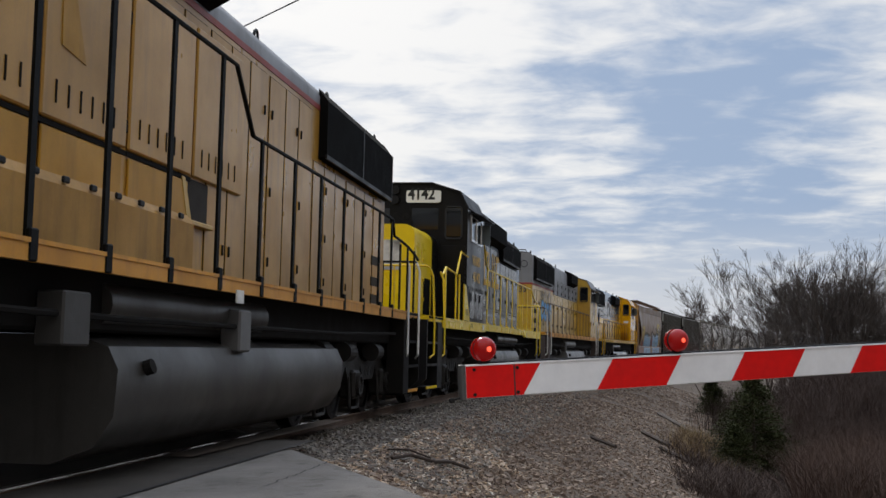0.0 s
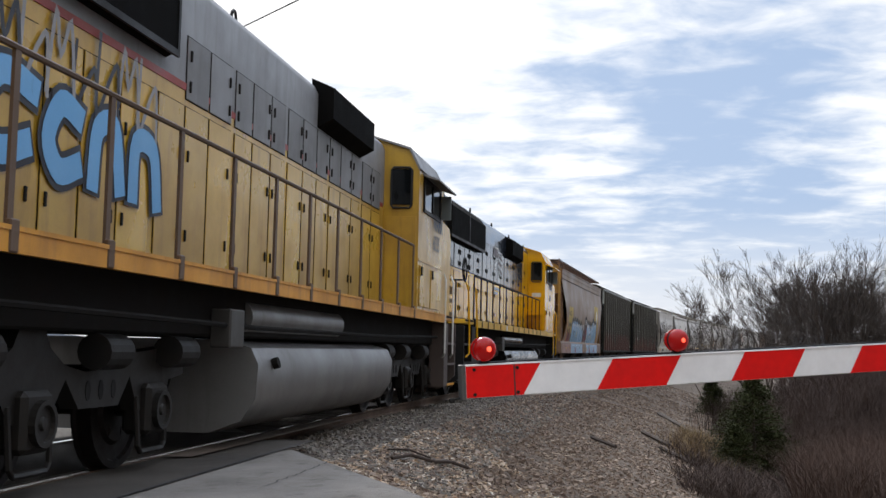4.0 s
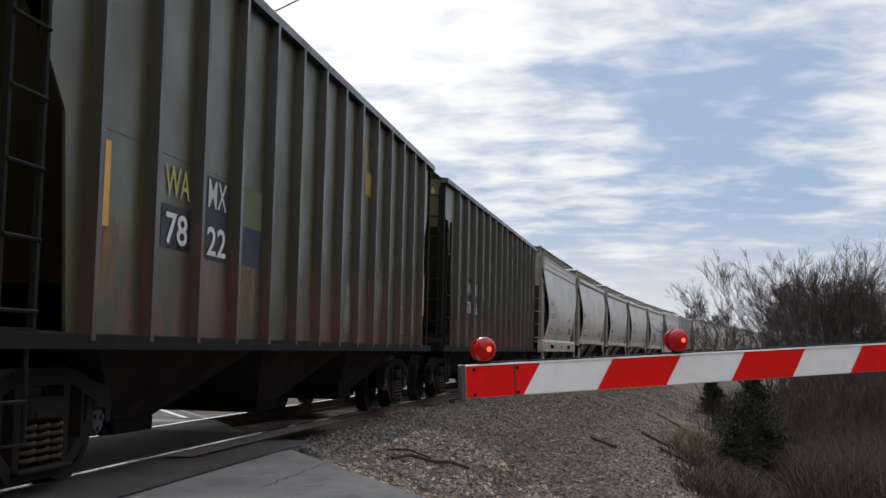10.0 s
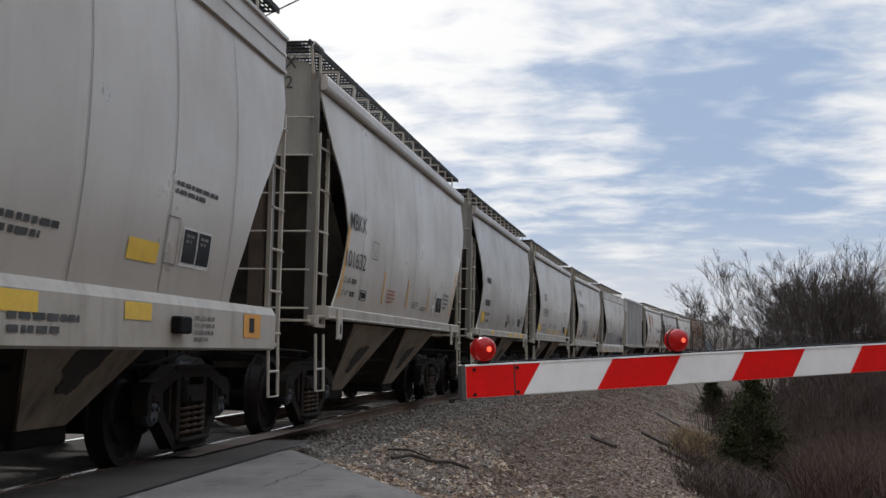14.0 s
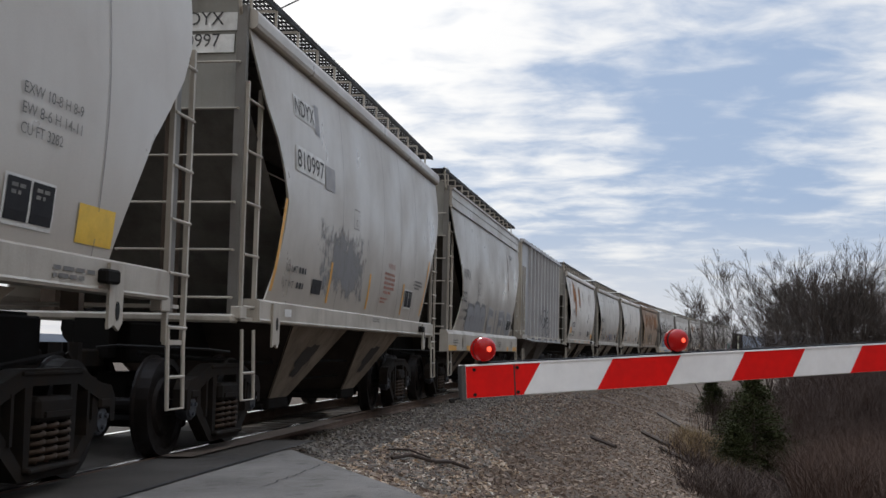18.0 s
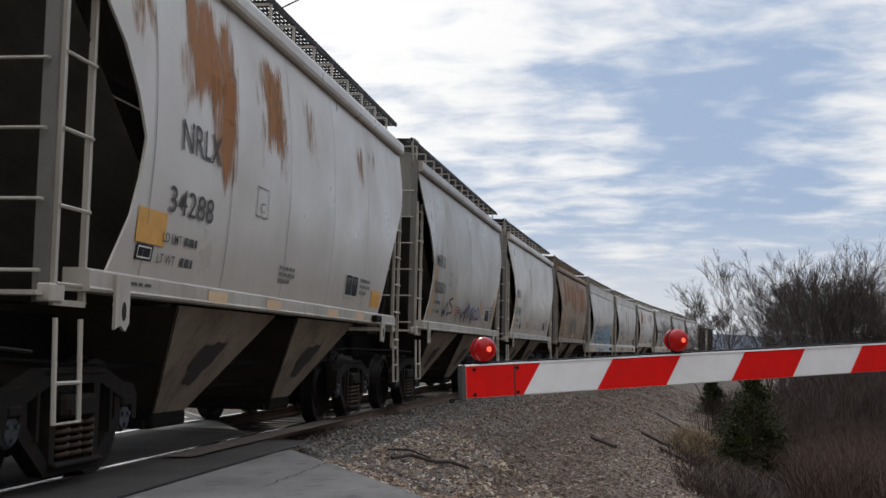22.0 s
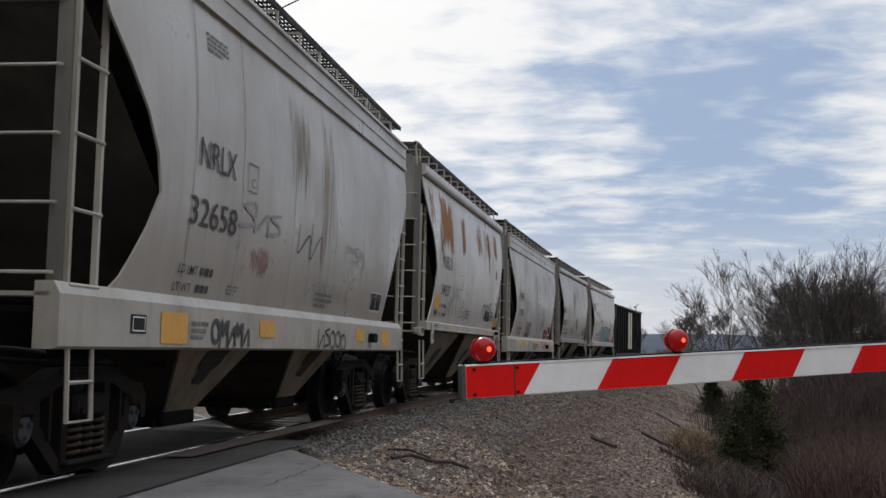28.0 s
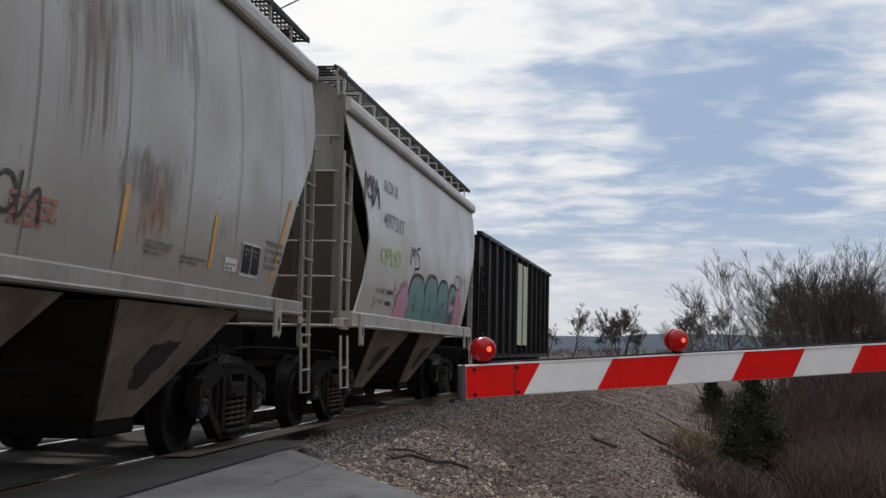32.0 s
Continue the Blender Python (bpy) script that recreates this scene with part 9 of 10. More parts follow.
        for n_, pts in enumerate(([(4.40, 2.80), (3.95, 2.86), (3.74, 2.58), (3.92, 2.32), (4.32, 2.42)], [(5.10, 2.74), (4.80, 2.80), (4.62, 2.52), (4.80, 2.30), (5.10, 2.38)], [(5.36, 2.28), (5.42, 2.72), (5.72, 2.78), (5.86, 2.30)], [(6.12, 2.28), (6.16, 2.74), (6.52, 2.72), (6.64, 2.26)])):
            for name, wide, lift, m_ in (("graffiti_outline", 0.30, 0.006, ink), ("graffiti_letter", 0.20, 0.010 + 0.0005 * n_, azure)):
                g = Geo()
                stroke(g, curve_through([(X(x), z) for x, z in pts], 5), wide, wall, lift)
                part(name, g, m_, e)
        side = lambda z: 1.505
        navy = mat("lettering_slate", (0.10, 0.11, 0.14), 0.5)
        text(e, "WAMX", X(18.08), 3.16, 0.40, side, navy, 0.86)
        text(e, "6035", X(18.12), 2.78, 0.40, side, navy, 0.9)
        for q in (2.5, 2.15, 1.8):
            part("vent_slot", Geo().box(X(1.75), X(2.45), -hw - 0.03, -hw, q - 0.08, q + 0.08), GRIME, e)
        part("roof_rail", Geo().tube([(X(1.5), -0.7, 4.58), (X(1.5), -0.6, 4.72), (X(1.5), 0.6, 4.72), (X(1.5), 0.7, 4.58)], 0.02), BLACK, e)
    locomotive(2, "yellow diesel locomotive with grey upper hood, red stripe and graffiti", dict(low=yellow, up=grey, split=3.48, stripe=red, sill_z=(1.56, 1.72), rail_z=2.78, sill=orange, cab=yellow, nose=yellow, rail=mat("rail_rusty", (0.10, 0.06, 0.035), 0.6), step=brown_step, tank=mat("tank_silver", (0.22, 0.22, 0.22), 0.4, 0.3, (0.1, 0.09, 0.08), 0.5, 1.0, 0.5), roof=grey, trim=BLACK, top=4.62, grab=white_rail, railtop=mat("rail_rusty", (0.10, 0.06, 0.035), 0.6)),
               (1.45, 16.6), (1.75, 6.8, 3.64, 4.56), (12.1, 14.7, 4.0, 4.68), (16.6, 19.3), (19.3, 20.6, 3.35), (8.1, 14.9), marks=l3, full_nose=True, low=(1.72, 3.30))

    def l4(e, X, hw):
        wall = lambda z: hw + 0.022
        g, h = Geo(), Geo()
        pale = mat("graffiti_white", (0.75, 0.78, 0.8), 0.5)
        crimson = mat("owner_maroon", (0.055, 0.030, 0.038), 0.4)
        # the owner's crest as plain shapes: a dark bar, a pale outline and a striped shield
        patch(e, "owner_mark", X(8.45), X(9.26), 3.72, 3.95, wall, crimson, 0.004)
        stroke(g, [(X(8.42), 3.98), (X(9.28), 3.98), (X(9.34), 3.90), (X(10.14), 3.88), (X(10.12), 3.18), (X(9.68), 3.30), (X(9.36), 3.55), (X(9.34), 3.90)], 0.035, wall, 0.006)
        stroke(g, [(X(8.42), 3.98), (X(8.42), 3.70), (X(9.23), 3.70), (X(8.78), 3.45), (X(8.53), 3.15)], 0.03, wall, 0.006)
        for k in range(3):
            z = 3.80 - 0.2 * k
            for q, m in ((0.0, crimson), (0.09, pale)):
                h = Geo()
                stroke(h, [(X(9.38 + 0.06 * k), z - q), (X(10.08), z - q - 0.10)], 0.085, wall, 0.004)
                part("owner_mark", h, m, e)
        lines(e, X(8.45), X(9.6), 2.62, 2.86, 2, wall, mat("faded_blue", (0.35, 0.42, 0.42), 0.5), 9)
        part("sill_plate", Geo().box(X(7.02), X(7.2), -1.525, -1.512, 1.57, 1.70), CHALK, e)
        part("owner_mark", g, pale, e)
        side = lambda z: 1.505
        navy = mat("lettering_slate", (0.10, 0.11, 0.14), 0.5)
        text(e, "WAMX", X(17.82), 3.16, 0.36, side, navy, 0.95)
        text(e, "6034", X(17.95), 2.78, 0.30, side, navy, 0.95)
        slot = mat("slot_brown", (0.10, 0.055, 0.012), 0.6)
        for k in range(14):
            part("louvre", shaped("vent_louvre", lambda g: g.box(0, 0.022, -hw - 0.03, -hw, 2.32, 2.50, 0.004)), slot, e, (X(1.78 + 0.054 * k), 0, 0))
        for z in (2.17, 1.86):
            part("vent_slot", Geo().box(X(1.78), X(2.56), -hw - 0.02, -hw, z - 0.05, z + 0.05, 0.008), slot, e)
        part("hand_brake_wheel", Geo().tube([(X(2.86) + 0.28 * math.cos(q), -hw - 0.2, 2.95 + 0.28 * math.sin(q)) for q in np.linspace(0, 2 * math.pi, 19)], 0.02, 5).tube([(X(2.58), -hw - 0.2, 2.95), (X(3.14), -hw - 0.2, 2.95)], 0.014, 5).tube([(X(2.86), -hw - 0.2, 2.67), (X(2.86), -hw - 0.2, 3.23)], 0.014, 5), BLACK, e)
        part("hood_rear_panel", Geo().box(X(15.0), X(16.58), -hw - 0.016, -hw - 0.002, 2.90, 4.40, 0.01), fresh, e)
        for k in range(3):
            part("cab_step", Geo().box(X(16.2), X(16.58), -1.42, -hw - 0.02, 1.74 + 0.26 * k, 1.77 + 0.26 * k), fresh, e)
        part("instruction_plate", Geo().box(X(16.6) - 0.025, X(16.6) - 0.018, -1.36, -1.05, 2.92, 3.06), CHALK, e)
    locomotive(3, "glossy yellow diesel locomotive with black upper hood, long hood leading", dict(low=fresh, up=blueblack, split=3.0, res=(7.75, 11.9), sill_z=(1.56, 1.72), rail_z=2.74, posts=(1.95, 2.93, 3.86, 4.80, 5.98, 7.20, 8.44, 9.66, 10.88, 12.02, 13.10, 14.16, 15.22), sill=mat("sill_cream", (0.70, 0.42, 0.035), 0.4, 0, (0.5, 0.28, 0.04), 0.5, 1.4, 0.4, spec=0.35), cab=fresh, nose=fresh, rail=black_rail, step=BLACK, tank=black_tank, roof=fresh, trim=BLACK, top=4.62, grab=fresh, edge=fresh),
               (1.3, 16.6), (1.5, 6.35, 3.62, 4.52), (11.05, 13.6, 3.84, 4.56), (16.6, 19.25), (19.25, 20.35, 3.35), (7.7, 15.3), marks=l4, full_nose=True, low=(1.8, 2.92))


engines()
# ---------------------------------------------------------------- stones


def island_material(name, colors, rough=0.9):
    """One colour a stone or blade, picked from the list."""
    m = bpy.data.materials.new(name)
    m.use_nodes = True
    t = m.node_tree
    b = t.nodes["Principled BSDF"]
    b.inputs["Roughness"].default_value = rough
    b.inputs["Specular IOR Level"].default_value = 0.2
    geo = t.nodes.new("ShaderNodeNewGeometry")
    r = t.nodes.new("ShaderNodeValToRGB")
    r.color_ramp.elements[0].color = (*colors[0], 1)
    r.color_ramp.elements[1].color = (*colors[-1], 1)
    for i, c in enumerate(colors[1:-1]):
        r.color_ramp.elements.new((i + 1) / (len(colors) - 1)).color = (*c, 1)
    t.links.new(geo.outputs["Random Per Island"], r.inputs[0])
    t.links.new(r.outputs[0], b.inputs["Base Color"])
    return m


def stones(name, label, places, sizes, material, seed, flat=0.7):
    """Broken stones, each a roughened block of eight corners."""
    rng = np.random.default_rng(seed)
    n = len(places)
    base = np.array([(x, y, z) for x in (-1, 1) for y in (-1, 1) for z in (-1, 1)], float)
    faces = np.array([(0, 1, 3, 2), (4, 6, 7, 5), (0, 4, 5, 1), (2, 3, 7, 6), (0, 2, 6, 4), (1, 5, 7, 3)])
    P = np.array(places)
    S = np.array(sizes)[:, None, None]
    v = base[None] * rng.uniform(0.35, 0.75, (n, 8, 3)) * np.array([1.0, rng.uniform(0.7, 1.0), flat])
    a, c = rng.uniform(0, 6.3, n), rng.uniform(-0.6, 0.6, n)
    ca, sa, cb, sb = np.cos(a)[:, None], np.sin(a)[:, None], np.cos(c)[:, None], np.sin(c)[:, None]
    x, y, z = v[..., 0], v[..., 1], v[..., 2]
    x, z = x * cb - z * sb, x * sb + z * cb
    x, y = x * ca - y * sa, x * sa + y * ca
    v = np.stack([x, y, z], -1) * S + P[:, None, :]
    f = (faces[None] + (np.arange(n) * 8)[:, None, None]).reshape(-1, 4)
    me = mesh_of(name, v.reshape(-1, 3), f)
    return tagged(part(name, me, material), label, "stones", kind="stuff")


def scatter(n, s_range, d_range, seed, keep=lambda x, y, d, s: True, near=1.0):
    rng = random.Random(seed)
    out = []
    while len(out) < n:
        u = rng.random() ** (1.0 + near)
        s = s_range[0] + (s_range[1] - s_range[0]) * u
        d = rng.uniform(*d_range)
        p = spot(s, -d, 0, False)
        if keep(p.x, p.y, d, s):
            out.append((p.x, p.y, height(p.x, p.y)))
    return out


def on_road(x, y, margin=0.0):
    return (x - EDGE.x) * EDIR.y - (y - EDGE.y) * EDIR.x < margin


rng = random.Random(8)
pl = scatter(14000, (12, 75), (0.1, 2.6), 1, lambda x, y, d, s: not on_road(x, y, 0.05 + 0.25 * rng.random()), 0.8)
stones("ballast", "dark grey crushed stone ballast along the track", pl, [rng.uniform(0.022, 0.055) for _ in pl], island_material("ballast_grey", [(0.085, 0.077, 0.071), (0.165, 0.150, 0.137), (0.12, 0.107, 0.095), (0.23, 0.21, 0.185), (0.14, 0.117, 0.096)]), 1)
pl = scatter(40000, (9, 70), (1.4, 6.6), 2, lambda x, y, d, s: not on_road(x, y, 0.15 + 0.3 * rng.random()) and rng.random() < 1.1 - 0.10 * d, 0.9)
stones("rubble", "brown-grey stone rubble on the embankment slope", pl, [0.020 + 0.046 * rng.random() ** 2.2 for _ in pl], island_material("rubble_brown", [(0.10, 0.071, 0.055), (0.185, 0.136, 0.104), (0.13, 0.095, 0.074), (0.27, 0.212, 0.167), (0.165, 0.122, 0.094), (0.085, 0.065, 0.054)]), 2)
# paler limestone and chips at the foot of the road
pl = scatter(9500, (8, 18), (1.3, 6.0), 3, lambda x, y, d, s: 0.1 < (x - EDGE.x) * EDIR.y - (y - EDGE.y) * EDIR.x < 3.4 and noise.noise((x * 0.8, y * 0.5, 4)) > -0.25 - 0.3 * rng.random(), 0.3)
stones("limestone_chips", "tan and white limestone chips at the road edge", pl, [rng.uniform(0.018, 0.055) for _ in pl], island_material("limestone_tan", [(0.30, 0.195, 0.117), (0.39, 0.29, 0.20), (0.22, 0.15, 0.095), (0.54, 0.50, 0.43), (0.35, 0.26, 0.185), (0.46, 0.37, 0.28)]), 3, 0.5)

# ---------------------------------------------------------------- sticks
BARK = mat("bark_brown", (0.075, 0.054, 0.043), 0.9, 0, (0.12, 0.10, 0.088), 0.5, 6.0)


def on_ground(x, y, lift=0.03):
    return (x, y, height(x, y) + lift)


def stick(name, pts, r):
    g = Geo()
    g.tube([on_ground(x, y, 0.05 + 0.02 * (i % 2)) for i, (x, y) in enumerate(pts)], r, 6)
    return tagged(part(name, g, mat("dead_branch", (0.038, 0.026, 0.020), 0.9, 0, (0.065, 0.048, 0.038), 0.5, 6.0)), "fallen brown branch lying on the rubble", "branch")


stick("fallen_branch", [(-0.57, 13.5), (-0.36, 13.72), (-0.1, 13.85), (0.1, 14.05), (0.3, 14.15)], 0.020)
stick("fallen_branch", [(-0.66, 14.4), (-0.4, 14.3), (-0.14, 14.05)], 0.013)
stick("fallen_branch", [(7.4, 41.0), (7.45, 38.5), (7.6, 36.0)], 0.07)
stick("fallen_branch", [(4.9, 27.0), (5.3, 26.0), (5.55, 25.0)], 0.045)
stick("fallen_branch", [(5.0, 30.0), (5.4, 28.6)], 0.05)
stick("fallen_branch", [(3.0, 24.2), (3.4, 23.6)], 0.04)

# ---------------------------------------------------------------- crossing gate
GATE_TIP, GATE_DIR = Vector((0.095, 5.53, 0.829)), Vector((2.39, 1.17, 0.113)).normalized()
UPV = Vector((0, 0, 1)) - GATE_DIR * GATE_DIR.z
UPV.normalize()
FACE = GATE_DIR.cross(UPV)
GM = Matrix((GATE_DIR, -FACE, UPV)).transposed().to_4x4()
GM.translation = GATE_TIP
gate = new("crossing_gate")
gate.matrix_basis = GM
tagged(gate, "lowered red and white striped crossing gate with red lamps", "crossing gate")
GRED = mat("gate_red", (0.80, 0.007, 0.006), 0.5, 0, (0.42, 0.01, 0.01), 0.3, 4.0, 0.2, 0.03, 30.0, 0.04, 0.25)
GWHITE = mat("gate_white", (0.84, 0.84, 0.85), 0.5, 0, None, 0, 3.0, 0.0, 0.0, 12.0, 0.0, 0.3)
LEN = 6.4
side = 1 if FACE.y > 0 else -1          # which way the front looks in the gate's own space
front_y = -0.013
part("arm", Geo().box(0.0, LEN, -0.012, 0.012, -0.076, 0.076, 0.004), GWHITE, gate)
part("top_edge", Geo().box(0.01, LEN, -0.016, 0.016, 0.072, 0.079), GWHITE, gate)
part("end_cap", Geo().box(-0.02, 0.006, -0.018, 0.018, -0.085, 0.08, 0.004), mat("aluminium_dull", (0.10, 0.098, 0.095), 0.6, 0.4, (0.03, 0.03, 0.03), 0.5, 8.0), gate)
STR = [(0.0, 0.41)] + [(0.41 + 0.415 * (2 * k + 1), 0.41 + 0.415 * (2 * k + 2)) for k in range(7)]
for a, b in STR:
    for y in (-0.0135, 0.0135):
        g = Geo()
        lo, hi = a - (0.0 if a == 0 else 0.10), b - 0.10
        g.add([(max(lo, 0.008), y, -0.0745), (hi, y, -0.0745), (b, y, 0.0715), (max(a, 0.008), y, 0.0715)], [(0, 1, 2, 3)] if y < 0 else [(3, 2, 1, 0)])
        part("red_stripe", g, GRED, gate)
part("splice_joint", Geo().box(0.262, 0.268, -0.0155, 0.0155, -0.077, 0.077), mat("joint_dark", (0.05, 0.03, 0.03), 0.7), gate)
for a, z in ((0.05, -0.06), (0.05, 0.055), (0.28, -0.06), (0.28, 0.055)):
    part("bolt", Geo().cyl((a, -0.02, z), (a, -0.012, z), 0.008, 8), STEEL, gate)
part("tip_weight", Geo().box(-0.075, -0.05, -0.01, 0.01, -0.092, -0.07, 0.004).tube([(-0.06, 0, -0.08), (0.0, 0, -0.07)], 0.004), STEEL, gate)
for u in (0.110, 1.225, 3.9):
    lamp = part("lamp", Geo().lathe([(-0.016, 0.03), (-0.014, 0.050), (0.014, 0.050), (0.016, 0.03)], (u, 0, 0.148), 20), RUBBER, gate)
    for sgn in (-1, 1):
        prof = [(sgn * (0.012 + 0.050 * math.cos(q)), 0.058 * math.sin(q)) for q in np.linspace(math.pi / 2, 0.12, 7)]
        lens = soft(part("lens", Geo().lathe(prof, (u, 0, 0.148), 20), mat("lamp_red", (0.20, 0.003, 0.003), 0.25, 0, None, 0, 1.0, 0, 0, 60.0, 0.0, 0.25, 0.45), lamp), 60)
        part("bulb_glint", Geo().lathe([(sgn * 0.056, 0.019), (sgn * 0.0600, 0.014), (sgn * 0.0632, 0.004)], (u, 0, 0.148), 14), mat("bulb_glow", (1.0, 0.10, 0.05), 0.3, 0, None, 0, 1.0, 0, 0, 60.0, 0.0, 0.5, 1.6), lamp)
    part("lamp_bracket", Geo().box(u - 0.02, u + 0.02, -0.014, 0.014, 0.076, 0.10), BLACK, lamp)
cable = Geo().tube([(0.115, 0.0, 0.085), (0.6, 0.0, 0.083), (1.2, 0, 0.085), (3.9, 0, 0.085), (LEN, 0, 0.083)], 0.005)
part("lamp_cable", cable, BLACK, gate)
# mast that carries the arm, beyond the picture's edge
foot = GM @ Vector((LEN + 0.1, 0, 0))
mast = new("gate_mast")
mast.location = (foot.x, foot.y, height(foot.x, foot.y))
tagged(mast, "grey steel mast with gate mechanism box", "gate mast")
mz = foot.z - mast.location.z
ALU = mat("mast_silver", (0.4, 0.4, 0.4), 0.5, 0.7, (0.2, 0.2, 0.2), 0.4, 3.0)
part("post", Geo().cyl((0, 0, -0.2), (0, 0, 3.4), 0.06, 14), ALU, mast)
part("base", Geo().box(-0.25, 0.25, -0.25, 0.25, -0.3, 0.12, 0.02), CONC, mast)
part("mechanism_box", Geo().box(-0.28, 0.2, -0.2, 0.2, mz - 0.35, mz + 0.25, 0.03), ALU, mast)

# ---------------------------------------------------------------- overhead cable


def ray(px, py, y):
    """A place at depth y on the line of sight of a point given in picture widths from the centre."""
    f = 0.5 / math.tan(radians(20.47))
    c, s = math.cos(0.0868), math.sin(0.0868)
    d = Vector((px, f * c - py * s, f * s + py * c))
    return Vector((0, 0, HC)) + d * (y / d.y)


pa, pb = ray(-0.282, 0.223, 30), ray(-0.162, 0.2815, 24)
dv = pb - pa
wire = Geo().tube([pa + dv * k + Vector((0, 0, 0.02 * (k - 0.5) ** 2)) for k in np.linspace(-9, 6, 16)], 0.016, 6)
tagged(part("overhead_cable", wire, RUBBER), "thin black overhead cable across the sky", "cable")
for k in (-9, 6):
    q = pa + dv * k
    gz = height(q.x, q.y)
    pl_ = new("utility_pole")
    pl_.location = (q.x, q.y, gz)
    tagged(pl_, "brown wooden utility pole carrying a cable", "utility pole")
    part("pole", Geo().cyl((0, 0, -0.3), (0, 0, q.z - gz + 0.5), 0.14, 12, 0.10), BARK, pl_)
    part("insulator", Geo().cyl((0, 0, q.z - gz + 0.5), (0, 0, q.z - gz + 0.62), 0.04, 8), CHALK, pl_)

# ---------------------------------------------------------------- bare trees, brush and the cedar
BRUSH = mat("twig_pink_brown", (0.058, 0.036, 0.028), 0.9, 0, (0.040, 0.025, 0.020), 0.5, 2.0)
LOWTWIG = mat("twig_red_brown", (0.050, 0.031, 0.025), 0.9, 0, (0.032, 0.021, 0.017), 0.5, 2.0)
TWIG = mat("twig_grey_brown", (0.064, 0.051, 0.044), 0.9, 0, (0.042, 0.033, 0.028), 0.5, 2.0)


def bare_tree_mesh(seed, h, stems=1, levels=5, spread=0.5, r0=None, fan=0.35, fine=0.0037):
    """Trunk and limbs in one mesh, fine twigs in another."""
    r = random.Random(seed)
    limbs, twigs = Geo(), Geo()
    r0 = r0 or h * 0.016

    def grow(p, d, length, rad, level):
        n = 4 if level < 3 else 3
        pts, q, dd = [p], p, d.copy()
        for i in range(n):
            dd = (dd + Vector((r.uniform(-1, 1), r.uniform(-1, 1), r.uniform(-0.7, 0.9))) * 0.22).normalized()
            q = q + dd * (length / n)
            pts.append(q)
        g = limbs if level < 3 else twigs
        sides = 6 if level < 2 else (4 if level < 3 else 3)
        for i in range(n):
            g.cyl(pts[i], pts[i + 1], max(rad * (1 - 0.55 * i / n), fine), sides, max(rad * (1 - 0.55 * (i + 1) / n), fine), False)
        if level >= levels:
            return
        kids = r.randint(2, 4) if level < levels - 1 else r.randint(3, 5)
        for k in range(kids):
            u = r.uniform(0.30, 1.0)
            i = min(int(u * n), n - 1)
            at = pts[i].lerp(pts[i + 1], u * n - i)
            side_ = Vector((r.uniform(-1, 1), r.uniform(-1, 1), r.uniform(0.0, 0.7))).normalized()
            nd = (dd * (1 - spread) + side_ * spread + Vector((0, 0, 0.04))).normalized()
            grow(at, nd, length * r.uniform(0.5, 0.72), rad * (1 - 0.55 * u) * 0.55, level + 1)
        grow(pts[-1], dd, length * 0.6, rad * 0.42, level + 1)

    for k in range(stems):
        a = r.uniform(0, 6.3)
        lean = 0.0 if stems == 1 else fan * r.uniform(0.4, 1.3)
        grow(Vector((0.15 * math.cos(a) * (stems > 1), 0.15 * math.sin(a) * (stems > 1), -0.1)), Vector((lean * math.cos(a), lean * math.sin(a), 1)).normalized(), h * 0.42, r0 * (1 if stems == 1 else 0.6), 0)
    return limbs.mesh("limbs"), twigs.mesh("twigs")


def bare_tree(kinds, x, y, turn, scale, label, name="bare_tree", category="tree", group=""):
    t = new(name)
    tagged(t, label, category, group)
    t.matrix_basis = Matrix.Translation((x, y, height(x, y) if y < 480 else 0.2)) @ pose(0, 0, 0, 0, 0, turn)
    for nm, me, m in zip(("trunk", "twig_crown"), kinds, (BARK, TWIG) if category == "tree" else ((BRUSH, BRUSH) if y < 36 else (LOWTWIG, LOWTWIG))):
        ob = part(nm, me, m, t)
        ob.scale = (scale,) * 3
    return t


TREES = [bare_tree_mesh(1, 7.0, 2, 5, 0.50, 0.10, 0.25), bare_tree_mesh(2, 6.8, 5, 5, 0.42, 0.10, 0.40), bare_tree_mesh(3, 6.2, 5, 5, 0.44, 0.09, 0.45), bare_tree_mesh(4, 7.5, 3, 5, 0.44, 0.11, 0.40)]
FAR_TREES = [bare_tree_mesh(31, 9.2, 1, 5, 0.55, 0.20, 0.2, 0.017), bare_tree_mesh(32, 8.6, 2, 5, 0.50, 0.20, 0.25, 0.017)]
SHRUBS = [bare_tree_mesh(11, 3.0, 6, 3, 0.55, 0.035), bare_tree_mesh(12, 3.4, 8, 3, 0.5, 0.035)]
r = random.Random(21)
for x, y, k, sc in ((12.7, 46, 1, 1.0), (14.4, 46, 2, 1.05), (15.9, 49, 3, 0.95), (16.8, 44, 1, 0.9), (18.4, 46, 2, 0.95), (19.8, 50, 0, 0.9), (21.4, 47, 3, 0.9), (15.6, 53, 0, 0.85), (17.8, 54, 1, 0.95), (13.2, 43, 0, 0.62), (11.6, 52, 0, 0.6)):
    bare_tree(TREES[k], x, y, r.uniform(0, 360), sc * 1.15, "leafless grey-brown tree with fine upright twigs", group="trees of the thicket")
for k in range(84):
    y = r.uniform(33, 60)
    x = y * r.uniform(0.268, 0.42)
    bare_tree(SHRUBS[k % 2], x, y, r.uniform(0, 360), r.uniform(0.75, 1.2) * min(1.0, 0.4 + (x / y - 0.268) * 9), "dense leafless brown shrub", "bare_shrub", "shrub", "shrubs of the thicket")
